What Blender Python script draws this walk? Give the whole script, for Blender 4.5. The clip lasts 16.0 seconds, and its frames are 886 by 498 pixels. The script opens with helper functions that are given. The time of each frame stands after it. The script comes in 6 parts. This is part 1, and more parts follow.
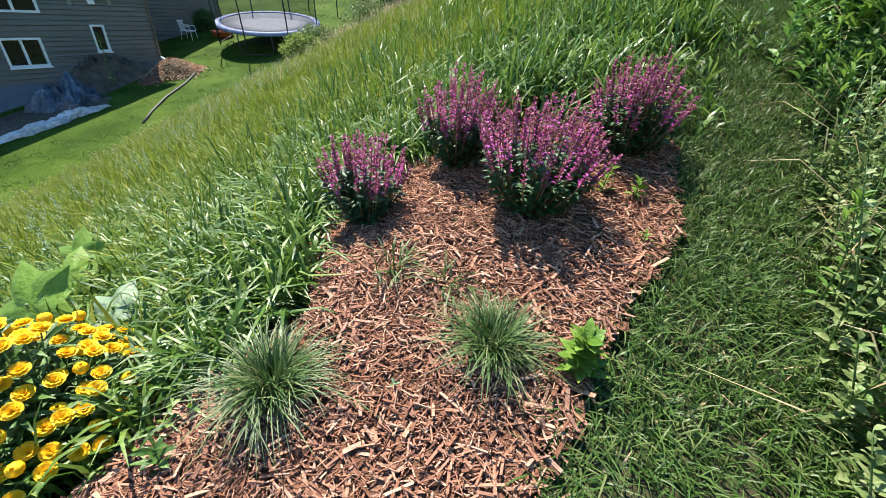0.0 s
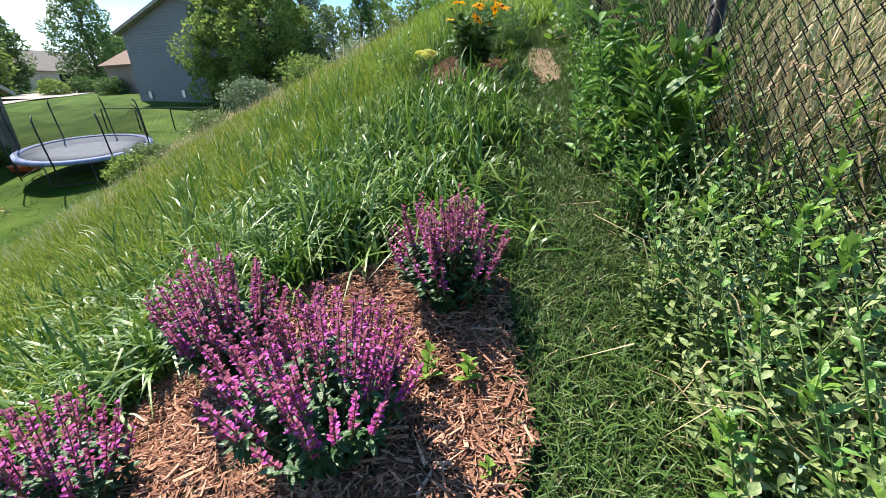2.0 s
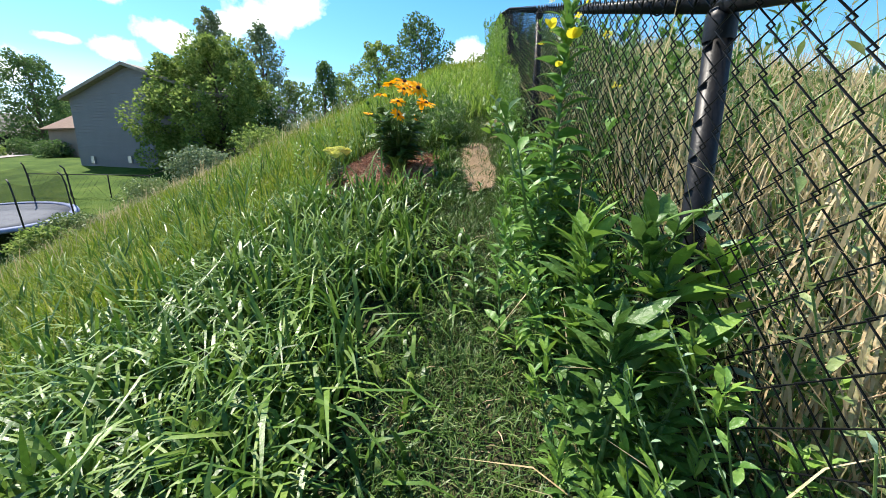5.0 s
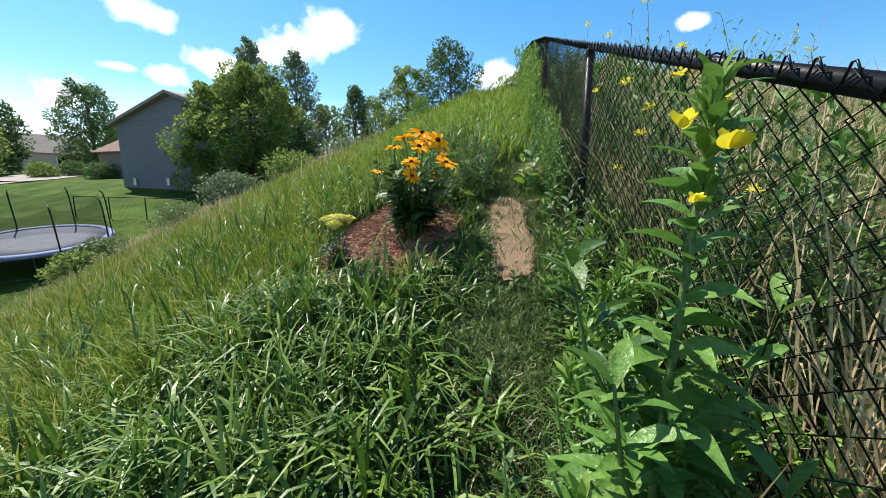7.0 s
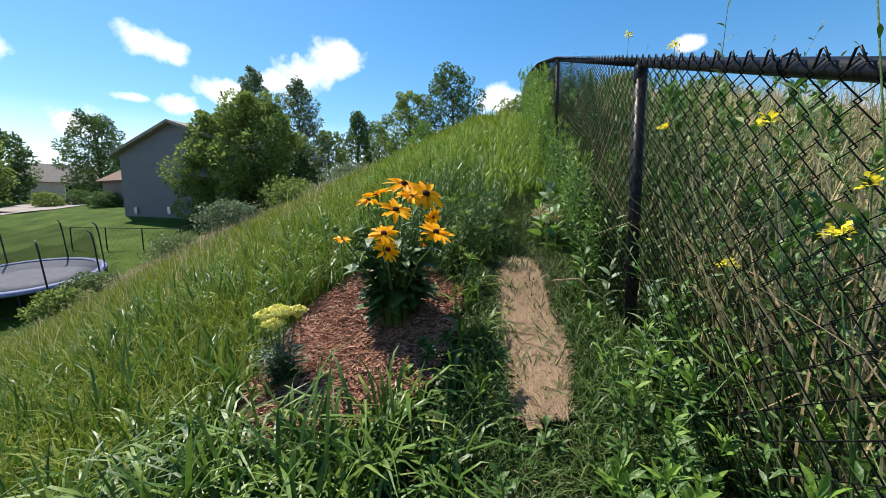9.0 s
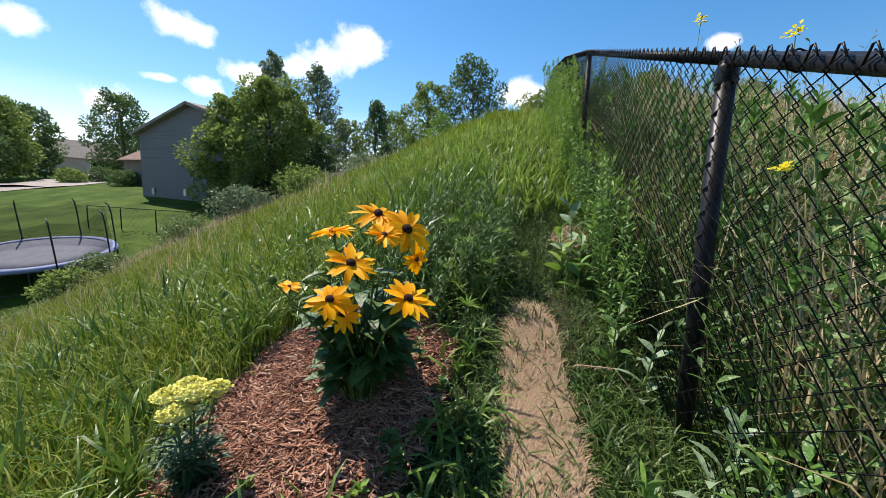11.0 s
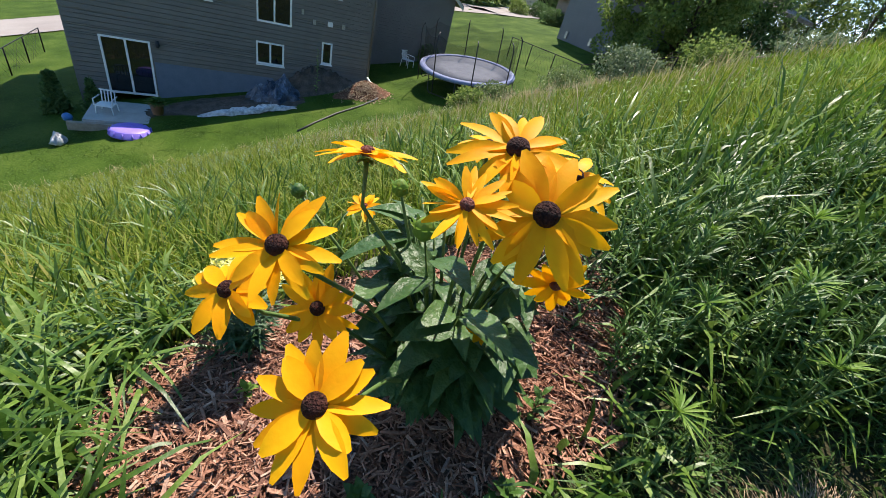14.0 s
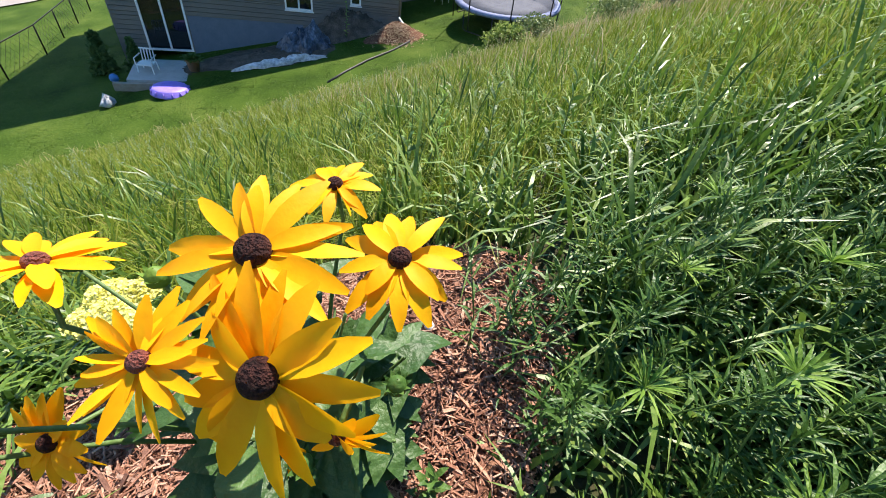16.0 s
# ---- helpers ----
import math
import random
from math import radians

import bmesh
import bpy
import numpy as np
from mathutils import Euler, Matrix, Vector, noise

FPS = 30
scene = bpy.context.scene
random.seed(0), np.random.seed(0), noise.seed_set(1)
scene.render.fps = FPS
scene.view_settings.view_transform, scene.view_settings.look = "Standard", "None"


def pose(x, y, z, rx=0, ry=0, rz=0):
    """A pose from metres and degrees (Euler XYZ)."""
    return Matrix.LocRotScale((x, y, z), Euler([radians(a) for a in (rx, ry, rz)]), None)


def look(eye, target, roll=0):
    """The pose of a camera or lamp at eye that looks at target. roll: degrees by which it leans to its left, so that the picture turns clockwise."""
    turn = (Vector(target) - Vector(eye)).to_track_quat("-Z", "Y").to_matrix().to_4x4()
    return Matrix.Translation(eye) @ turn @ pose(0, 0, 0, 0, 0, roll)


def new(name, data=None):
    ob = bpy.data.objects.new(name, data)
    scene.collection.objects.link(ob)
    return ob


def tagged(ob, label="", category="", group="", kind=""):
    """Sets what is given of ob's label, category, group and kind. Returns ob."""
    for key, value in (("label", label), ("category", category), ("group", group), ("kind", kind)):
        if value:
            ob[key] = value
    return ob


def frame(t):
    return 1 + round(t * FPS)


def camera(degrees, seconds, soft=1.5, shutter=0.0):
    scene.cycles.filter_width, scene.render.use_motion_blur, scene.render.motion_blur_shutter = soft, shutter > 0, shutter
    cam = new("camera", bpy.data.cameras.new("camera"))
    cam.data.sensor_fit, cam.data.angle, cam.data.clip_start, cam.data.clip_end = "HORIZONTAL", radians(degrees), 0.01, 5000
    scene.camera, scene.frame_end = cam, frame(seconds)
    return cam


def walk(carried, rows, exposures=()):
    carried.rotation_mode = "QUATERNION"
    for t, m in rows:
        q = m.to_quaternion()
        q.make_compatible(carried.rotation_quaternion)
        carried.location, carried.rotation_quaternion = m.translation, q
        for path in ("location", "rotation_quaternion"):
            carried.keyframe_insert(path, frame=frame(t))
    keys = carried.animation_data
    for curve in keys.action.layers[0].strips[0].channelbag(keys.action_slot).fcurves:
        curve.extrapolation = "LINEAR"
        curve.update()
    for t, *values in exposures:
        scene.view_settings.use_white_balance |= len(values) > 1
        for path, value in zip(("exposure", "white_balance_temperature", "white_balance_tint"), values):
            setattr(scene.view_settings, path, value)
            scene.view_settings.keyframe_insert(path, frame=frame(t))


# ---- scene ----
cam = camera(98.0, 16.0, soft=0.6)
# seconds, x, y, z, yaw, pitch, roll
ROWS = [
    (0, -0.709, 1.429, 0.553, 14.65, -32.31, 5.89),
    (0.5, -0.627, 1.551, 0.627, 4.21, -25.60, 2.37),
    (1, -0.580, 1.723, 0.651, 3.17, -22.61, -0.26),
    (1.5, -0.488, 1.863, 0.673, 3.20, -21.57, -1.94),
    (2, -0.465, 2.055, 0.743, -1.28, -21.38, -1.30),
    (2.5, -0.445, 2.244, 0.830, -3.31, -19.56, -1.63),
    (3, -0.391, 2.424, 0.870, -0.93, -19.97, -1.43),
    (3.5, -0.340, 2.528, 0.908, 2.60, -20.99, -3.19),
    (4, -0.312, 2.729, 0.939, -2.02, -17.75, -1.34),
    (4.5, -0.149, 2.815, 0.966, -7.28, -14.02, 0.22),
    (7, 0.048, 3.570, 1.351, -2.99, -9.54, 0.23),
    (7.5, 0.010, 3.821, 1.433, -2.22, -7.57, 0.28),
    (8, 0.048, 4.004, 1.520, -2.28, -6.45, -0.76),
    (10.5, 0.267, 4.797, 1.692, -1.60, -7.00, 0.46),
    (11, 0.279, 4.893, 1.767, -0.19, -7.62, 2.07),
    (11.5, 0.255, 5.085, 1.774, 2.44, -8.69, 4.36),
    (12, 0.240, 5.271, 1.797, 9.98, -10.77, 6.94),
    (12.5, 0.350, 5.418, 1.767, 19.04, -13.92, 9.30),
    (13, 0.402, 5.569, 1.822, 27.01, -19.06, 12.52),
    (13.5, 0.410, 5.720, 1.821, 36.23, -25.40, 14.93),
    (14, 0.417, 5.839, 1.866, 45.15, -32.57, 16.14),
    (14.5, 0.402, 5.933, 1.886, 51.46, -39.94, 17.12),
    (15, 0.362, 6.068, 1.912, 54.89, -45.14, 18.25),
    (15.5, 0.327, 6.129, 1.947, 55.18, -46.83, 17.08),
    (16, 0.358, 6.285, 1.986, 50.65, -41.66, 12.57),
]


def stand(x, y, z, yaw, pitch, roll):
    eye = Vector((x, y, z))
    a, b = radians(yaw), radians(pitch)
    way = Vector((-math.sin(a) * math.cos(b), math.cos(a) * math.cos(b), math.sin(b)))
    return look(eye, eye + way, roll)


# seconds, stops, kelvin, tint
EXPOSURES = [(0.0, 1.27, 6500, 10), (3.0, 1.27, 6500, 10), (4.0, 1.34, 6500, 10), (4.7, 1.26, 6500, 10), (7.0, 0.86, 6500, 11), (8.0, 0.70, 6500, 12), (10.5, 0.64, 6600, 15), (11.5, 0.62, 6600, 16), (12.5, 0.66, 6600, 16), (13.5, 0.76, 6600, 16), (14.5, 1.03, 6600, 16), (16.0, 1.16, 6600, 16)]
walk(cam, [(r[0], stand(*r[1:])) for r in ROWS], EXPOSURES)

# ---- world and sun ----
SUN_AZ = 45.0        # degrees to the left of +y
SUN_EL = 57.0
world = bpy.data.worlds.new("world")
scene.world = world
world.use_nodes = True
wn, wl = world.node_tree.nodes, world.node_tree.links
wn.clear()
w_out = wn.new("ShaderNodeOutputWorld")
w_bg = wn.new("ShaderNodeBackground")
w_sky = wn.new("ShaderNodeTexSky")
w_sky.sky_type = "NISHITA"
w_sky.sun_disc = False
w_sky.sun_elevation = radians(SUN_EL)
w_sky.sun_rotation = radians(-SUN_AZ)
w_sky.air_density, w_sky.dust_density, w_sky.ozone_density = 1.0, 0.25, 1.6
w_bg.inputs["Strength"].default_value = 0.08
w_co = wn.new("ShaderNodeTexCoord")
# fair-weather clouds: azimuth to the left of +y, elevation, half width and half height in degrees
CLOUDS = [(32.8, 18.0, 3.6, 1.9), (12.3, 19.4, 4.2, 3.2), (16.0, 17.4, 4.6, 2.6), (20.6, 15.8, 3.4, 2.0), (25.9, 14.2, 3.6, 2.0), (40.5, 9.0, 3.4, 2.4), (30.8, 12.0, 3.2, 1.5), (-10.7, 14.4, 3.6, 2.5), (35.6, 12.4, 2.2, 0.8), (46.5, 15.2, 2.6, 2.0), (-33.8, 18.5, 2.6, 1.1)]
sky_rng = random.Random(5)
CLOUDS += [(sky_rng.uniform(58, 318), sky_rng.uniform(12, 55), sky_rng.uniform(4, 10), sky_rng.uniform(2, 5)) for _ in range(16)]
w_noise = wn.new("ShaderNodeTexNoise")
w_noise.inputs["Scale"].default_value = 13.0
w_noise.inputs["Detail"].default_value = 7.0
w_noise.inputs["Roughness"].default_value = 0.58
wl.new(w_co.outputs["Generated"], w_noise.inputs["Vector"])
w_body = None
for c_az, c_el, c_w, c_h in CLOUDS:
    ca, ce = radians(c_az), radians(c_el)
    w_sub = wn.new("ShaderNodeVectorMath")
    w_sub.operation = "SUBTRACT"
    w_sub.inputs[1].default_value = (-math.sin(ca) * math.cos(ce), math.cos(ca) * math.cos(ce), math.sin(ce))
    w_mul = wn.new("ShaderNodeVectorMath")
    w_mul.operation = "MULTIPLY"
    w_mul.inputs[1].default_value = (1 / radians(c_w), 1 / radians(c_w), 1 / radians(c_h))
    w_len = wn.new("ShaderNodeVectorMath")
    w_len.operation = "LENGTH"
    wl.new(w_co.outputs["Generated"], w_sub.inputs[0])
    wl.new(w_sub.outputs["Vector"], w_mul.inputs[0])
    wl.new(w_mul.outputs["Vector"], w_len.inputs[0])
    if w_body is None:
        w_body = w_len.outputs["Value"]
    else:
        w_min = wn.new("ShaderNodeMath")
        w_min.operation = "MINIMUM"
        wl.new(w_body, w_min.inputs[0])
        wl.new(w_len.outputs["Value"], w_min.inputs[1])
        w_body = w_min.outputs[0]
w_edge = wn.new("ShaderNodeMath")
w_edge.operation = "MULTIPLY_ADD"
w_edge.inputs[1].default_value = 2.2
wl.new(w_noise.outputs["Fac"], w_edge.inputs[0])
w_neg = wn.new("ShaderNodeMath")
w_neg.operation = "MULTIPLY"
w_neg.inputs[1].default_value = -1.0
wl.new(w_body, w_neg.inputs[0])
wl.new(w_neg.outputs[0], w_edge.inputs[2])
w_ramp = wn.new("ShaderNodeMapRange")
w_ramp.inputs["From Min"].default_value = 0.18
w_ramp.inputs["From Max"].default_value = 0.78
w_sep = wn.new("ShaderNodeSeparateXYZ")
w_low = wn.new("ShaderNodeMapRange")
w_low.inputs["From Min"].default_value = 0.0
w_low.inputs["From Max"].default_value = 0.2
w_low.inputs["To Min"].default_value = 0.72
w_low.inputs["To Max"].default_value = 0.0
w_max = wn.new("ShaderNodeMath")
w_max.operation = "MAXIMUM"
w_mix = wn.new("ShaderNodeMixRGB")
w_mix.inputs["Color2"].default_value = (12.0, 12.3, 12.7, 1)
wl.new(w_edge.outputs[0], w_ramp.inputs["Value"])
wl.new(w_co.outputs["Generated"], w_sep.inputs[0])
wl.new(w_sep.outputs["Z"], w_low.inputs["Value"])
wl.new(w_ramp.outputs[0], w_max.inputs[0])
wl.new(w_low.outputs[0], w_max.inputs[1])
wl.new(w_max.outputs[0], w_mix.inputs["Fac"])
w_hue = wn.new("ShaderNodeHueSaturation")
w_hue.inputs["Saturation"].default_value = 1.36
w_hue.inputs["Value"].default_value = 1.38
w_hue.inputs["Hue"].default_value = 0.494
wl.new(w_sky.outputs[0], w_hue.inputs["Color"])
wl.new(w_hue.outputs[0], w_mix.inputs["Color1"])
wl.new(w_mix.outputs[0], w_bg.inputs["Color"])
wl.new(w_bg.outputs[0], w_out.inputs["Surface"])

sun = new("sun", bpy.data.lights.new("sun", "SUN"))
sun.data.energy = 5.0
sun.data.angle = radians(0.53)
sun.data.color = (1.0, 0.93, 0.82)
a_, e_ = radians(SUN_AZ), radians(SUN_EL)
sun.matrix_basis = look((0, 0, 30), Vector((0, 0, 30)) - Vector((-math.sin(a_) * math.cos(e_), math.cos(a_) * math.cos(e_), math.sin(e_))))

# ---- materials ----


def mat(name, colours, scale=8.0, rough=0.7, bump=0.3, fine=60.0, island=False, obj_random=False, translucent=0.0, metal=0.0, spec=0.5, coat=0.0):
    """A procedural material: colours blended by noise at two scales, with relief from the finer one."""
    m = bpy.data.materials.new(name)
    m.use_nodes = True
    n, l = m.node_tree.nodes, m.node_tree.links
    bs = n["Principled BSDF"]
    co = n.new("ShaderNodeTexCoord")
    n1 = n.new("ShaderNodeTexNoise")
    n1.inputs["Scale"].default_value = scale
    n1.inputs["Detail"].default_value = 4
    n2 = n.new("ShaderNodeTexNoise")
    n2.inputs["Scale"].default_value = fine
    n2.inputs["Detail"].default_value = 3
    l.new(co.outputs["Object"], n1.inputs["Vector"])
    l.new(co.outputs["Object"], n2.inputs["Vector"])
    add = n.new("ShaderNodeMath")
    add.operation = "MULTIPLY_ADD"
    add.inputs[1].default_value = 0.45
    l.new(n2.outputs["Fac"], add.inputs[0])
    mul = n.new("ShaderNodeMath")
    mul.operation = "MULTIPLY"
    mul.inputs[1].default_value = 0.55
    if island:
        g = n.new("ShaderNodeNewGeometry")
        l.new(g.outputs["Random Per Island"], mul.inputs[0])
    elif obj_random:
        g = n.new("ShaderNodeObjectInfo")
        l.new(g.outputs["Random"], mul.inputs[0])
    else:
        l.new(n1.outputs["Fac"], mul.inputs[0])
    l.new(mul.outputs[0], add.inputs[2])
    r = n.new("ShaderNodeValToRGB")
    els = r.color_ramp.elements
    lo, hi = (0.12, 0.88) if (island or obj_random) else (0.36, 0.64)
    for i, c in enumerate(colours):
        p = lo + (hi - lo) * i / max(1, len(colours) - 1)
        e = els[i] if i < 2 else els.new(p)
        e.position = p
        e.color = (*c, 1)
    l.new(add.outputs[0], r.inputs["Fac"])
    l.new(r.outputs["Color"], bs.inputs["Base Color"])
    bs.inputs["Roughness"].default_value = rough
    bs.inputs["Metallic"].default_value = metal
    bs.inputs["Specular IOR Level"].default_value = spec
    bs.inputs["Coat Weight"].default_value = coat
    if bump:
        b = n.new("ShaderNodeBump")
        b.inputs["Strength"].default_value = bump
        b.inputs["Distance"].default_value = 0.02
        l.new(n2.outputs["Fac"], b.inputs["Height"])
        l.new(b.outputs[0], bs.inputs["Normal"])
    if translucent:
        tr = n.new("ShaderNodeBsdfTranslucent")
        mx = n.new("ShaderNodeMixShader")
        mx.inputs[0].default_value = translucent
        l.new(r.outputs["Color"], tr.inputs["Color"])
        l.new(bs.outputs[0], mx.inputs[1])
        l.new(tr.outputs[0], mx.inputs[2])
        l.new(mx.outputs[0], n["Material Output"].inputs["Surface"])
    return m


def glass_mat(name, colour, rough=0.02):
    m = bpy.data.materials.new(name)
    m.use_nodes = True
    b = m.node_tree.nodes["Principled BSDF"]
    b.inputs["Base Color"].default_value = (*colour, 1)
    b.inputs["Roughness"].default_value = rough
    b.inputs["Specular IOR Level"].default_value = 0.5
    return m


def net_mat(name, colour, open_part):
    """Fine netting: mostly open, dark threads."""
    m = bpy.data.materials.new(name)
    m.use_nodes = True
    n, l = m.node_tree.nodes, m.node_tree.links
    tr = n.new("ShaderNodeBsdfTransparent")
    mx = n.new("ShaderNodeMixShader")
    mx.inputs[0].default_value = open_part
    n["Principled BSDF"].inputs["Base Color"].default_value = (*colour, 1)
    l.new(n["Principled BSDF"].outputs[0], mx.inputs[1])
    l.new(tr.outputs[0], mx.inputs[2])
    l.new(mx.outputs[0], n["Material Output"].inputs["Surface"])
    return m


SOIL = mat("hill_soil", [(0.022, 0.026, 0.010), (0.050, 0.045, 0.022), (0.035, 0.055, 0.014)], 6, 0.95, 0.6, 40, spec=0.2)
LAWN = mat("mown_lawn", [(0.020, 0.046, 0.004), (0.042, 0.082, 0.008), (0.078, 0.116, 0.018)], 0.7, 0.9, 1.0, 17, spec=0.08)
FIELD = mat("far_field", [(0.08, 0.14, 0.03), (0.14, 0.17, 0.06)], 0.3, 0.95, 0.4, 6, spec=0.15)
MULCH_BASE = mat("mulch_base", [(0.07, 0.032, 0.020), (0.16, 0.078, 0.048), (0.27, 0.145, 0.092)], 14, 0.95, 1.0, 90, spec=0.1)
CHIP = mat("mulch_chip", [(0.085, 0.037, 0.024), (0.240, 0.112, 0.070), (0.41, 0.215, 0.140), (0.56, 0.39, 0.28)], 20, 0.9, 0.4, 120, island=True, spec=0.15)
CHIP_OB = mat("mulch_chip_piece", [(0.11, 0.052, 0.036), (0.26, 0.138, 0.096), (0.50, 0.36, 0.27)], 20, 0.9, 0.4, 120, obj_random=True, spec=0.15)
STRAW_BASE = mat("straw_base", [(0.22, 0.145, 0.085), (0.38, 0.27, 0.17)], 12, 0.95, 0.8, 120, spec=0.15)
STRAW = mat("straw", [(0.21, 0.135, 0.075), (0.40, 0.28, 0.175), (0.56, 0.42, 0.285)], 20, 0.8, 0.2, 90, island=True, spec=0.2, translucent=0.1)
GRASS = mat("tall_grass", [(0.022, 0.066, 0.009), (0.064, 0.136, 0.019), (0.138, 0.234, 0.036), (0.29, 0.37, 0.12)], 5, 0.4, 0.1, 70, island=True, translucent=0.29, spec=0.38)
GRASS_UP = mat("upper_slope_grass", [(0.050, 0.118, 0.013), (0.122, 0.220, 0.028), (0.220, 0.325, 0.052), (0.36, 0.42, 0.14)], 5, 0.45, 0.1, 70, island=True, translucent=0.4, spec=0.32)
GRASS_FAR = mat("meadow_grass", [(0.052, 0.104, 0.007), (0.118, 0.185, 0.013), (0.205, 0.265, 0.026), (0.34, 0.30, 0.09)], 5, 0.55, 0.1, 70, island=True, translucent=0.38, spec=0.18)
GRASS_SHORT = mat("path_grass", [(0.026, 0.070, 0.012), (0.054, 0.114, 0.021), (0.096, 0.166, 0.036), (0.21, 0.22, 0.10)], 5, 0.45, 0.1, 70, island=True, translucent=0.25, spec=0.35)
GRASS_LAWN = mat("lawn_blades", [(0.040, 0.086, 0.009), (0.066, 0.122, 0.015), (0.096, 0.148, 0.024)], 5, 0.65, 0.1, 70, island=True, translucent=0.25, spec=0.2)
GOLD = mat("dry_grass", [(0.30, 0.225, 0.11), (0.47, 0.36, 0.20), (0.60, 0.49, 0.30), (0.18, 0.23, 0.07)], 5, 0.55, 0.1, 70, island=True, translucent=0.3, spec=0.3)
LEAF = mat("weed_leaf", [(0.030, 0.082, 0.015), (0.062, 0.138, 0.026), (0.12, 0.215, 0.046)], 9, 0.46, 0.35, 60, island=True, translucent=0.22, spec=0.4)
LEAF_GREY = mat("grey_green_leaf", [(0.080, 0.132, 0.036), (0.175, 0.240, 0.080), (0.33, 0.38, 0.17)], 9, 0.48, 0.35, 60, island=True, translucent=0.27, spec=0.35)
LEAF_DARK = mat("dark_leaf", [(0.025, 0.075, 0.022), (0.045, 0.105, 0.035), (0.075, 0.15, 0.055)], 9, 0.45, 0.35, 60, island=True, translucent=0.2, spec=0.45)
LEAF_LIME = mat("lime_leaf", [(0.10, 0.21, 0.025), (0.165, 0.29, 0.042), (0.24, 0.36, 0.07)], 9, 0.5, 0.3, 60, island=True, translucent=0.32, spec=0.3)
LEAF_PALE = mat("silver_leaf", [(0.16, 0.25, 0.14), (0.26, 0.36, 0.22)], 9, 0.5, 0.3, 60, island=True, translucent=0.2, spec=0.4)
FESCUE = mat("sedge_blade", [(0.026, 0.064, 0.014), (0.055, 0.112, 0.026), (0.11, 0.175, 0.055), (0.28, 0.28, 0.14)], 9, 0.5, 0.1, 60, island=True, translucent=0.2, spec=0.3)
LEAF_OVAL = mat("oval_dark_leaf", [(0.028, 0.074, 0.016), (0.050, 0.112, 0.026), (0.088, 0.165, 0.044)], 9, 0.46, 0.35, 60, island=True, translucent=0.18, spec=0.35)
LEAF_FRESH = mat("fresh_leaf", [(0.060, 0.150, 0.026), (0.105, 0.225, 0.042), (0.19, 0.33, 0.075)], 9, 0.42, 0.35, 60, island=True, translucent=0.3, spec=0.4)
STEM = mat("green_stem", [(0.07, 0.14, 0.03), (0.12, 0.20, 0.05)], 20, 0.55, 0.2, 100, translucent=0.1)
STEM_RED = mat("reddish_stem", [(0.12, 0.08, 0.04), (0.20, 0.11, 0.06)], 20, 0.6, 0.2, 100)
SALVIA = mat("salvia_bloom", [(0.22, 0.030, 0.10), (0.38, 0.050, 0.24), (0.54, 0.085, 0.42), (0.70, 0.22, 0.62)], 20, 0.6, 0.2, 100, island=True, translucent=0.3, spec=0.3)
CALYX = mat("salvia_calyx", [(0.18, 0.045, 0.065), (0.32, 0.080, 0.14), (0.46, 0.15, 0.24)], 20, 0.65, 0.2, 100, island=True, translucent=0.25, spec=0.3)
PETAL = mat("golden_petal", [(0.90, 0.37, 0.002), (0.95, 0.46, 0.003), (0.98, 0.55, 0.006)], 12, 0.55, 0.05, 70, island=True, translucent=0.3, spec=0.15)
CONE = mat("flower_cone", [(0.018, 0.006, 0.005), (0.05, 0.016, 0.012), (0.10, 0.035, 0.022)], 60, 0.85, 1.0, 260, spec=0.2)
CONE_RED = mat("young_cone", [(0.16, 0.04, 0.03), (0.30, 0.09, 0.06)], 60, 0.75, 1.0, 260, spec=0.3)
YARROW = mat("yarrow_bloom", [(0.66, 0.62, 0.10), (0.82, 0.78, 0.22), (0.90, 0.88, 0.42)], 40, 0.8, 0.4, 160, island=True, translucent=0.1, spec=0.15)
COREOPSIS = mat("coreopsis_bloom", [(0.86, 0.48, 0.008), (0.93, 0.60, 0.015), (0.96, 0.68, 0.03)], 30, 0.55, 0.3, 90, island=True, translucent=0.25, spec=0.3)
YELLOW = mat("primrose_petal", [(0.88, 0.74, 0.03), (0.93, 0.83, 0.08)], 30, 0.5, 0.2, 90, translucent=0.3, spec=0.3)
FENCE_BLACK = mat("black_vinyl", [(0.006, 0.0065, 0.008), (0.012, 0.0125, 0.015)], 20, 0.4, 0.05, 140, spec=0.16)
SIDING = mat("grey_vinyl_siding", [(0.135, 0.128, 0.113), (0.165, 0.157, 0.140)], 1.2, 0.6, 0.15, 30, spec=0.3)
SIDING_BLUE = mat("blue_grey_siding", [(0.135, 0.14, 0.15), (0.16, 0.165, 0.176)], 1.0, 0.6, 0.15, 30, spec=0.3)
FOUND = mat("painted_foundation", [(0.11, 0.15, 0.20), (0.15, 0.19, 0.24)], 3, 0.85, 0.4, 40, spec=0.3)
SHINGLE = mat("asphalt_shingles", [(0.17, 0.15, 0.13), (0.25, 0.225, 0.195), (0.31, 0.28, 0.245)], 5, 0.95, 0.8, 30, spec=0.2)
SHINGLE_BROWN = mat("brown_shingles", [(0.16, 0.11, 0.085), (0.24, 0.17, 0.13)], 5, 0.95, 0.8, 30, spec=0.2)
WHITE = mat("white_vinyl", [(0.72, 0.72, 0.70), (0.82, 0.82, 0.80)], 4, 0.45, 0.1, 60, spec=0.4)
BEIGE = mat("beige_siding", [(0.45, 0.40, 0.33), (0.54, 0.49, 0.41)], 1, 0.7, 0.2, 20)
BROWN_WALL = mat("brown_siding", [(0.20, 0.15, 0.12), (0.26, 0.20, 0.16)], 1, 0.7, 0.2, 20)
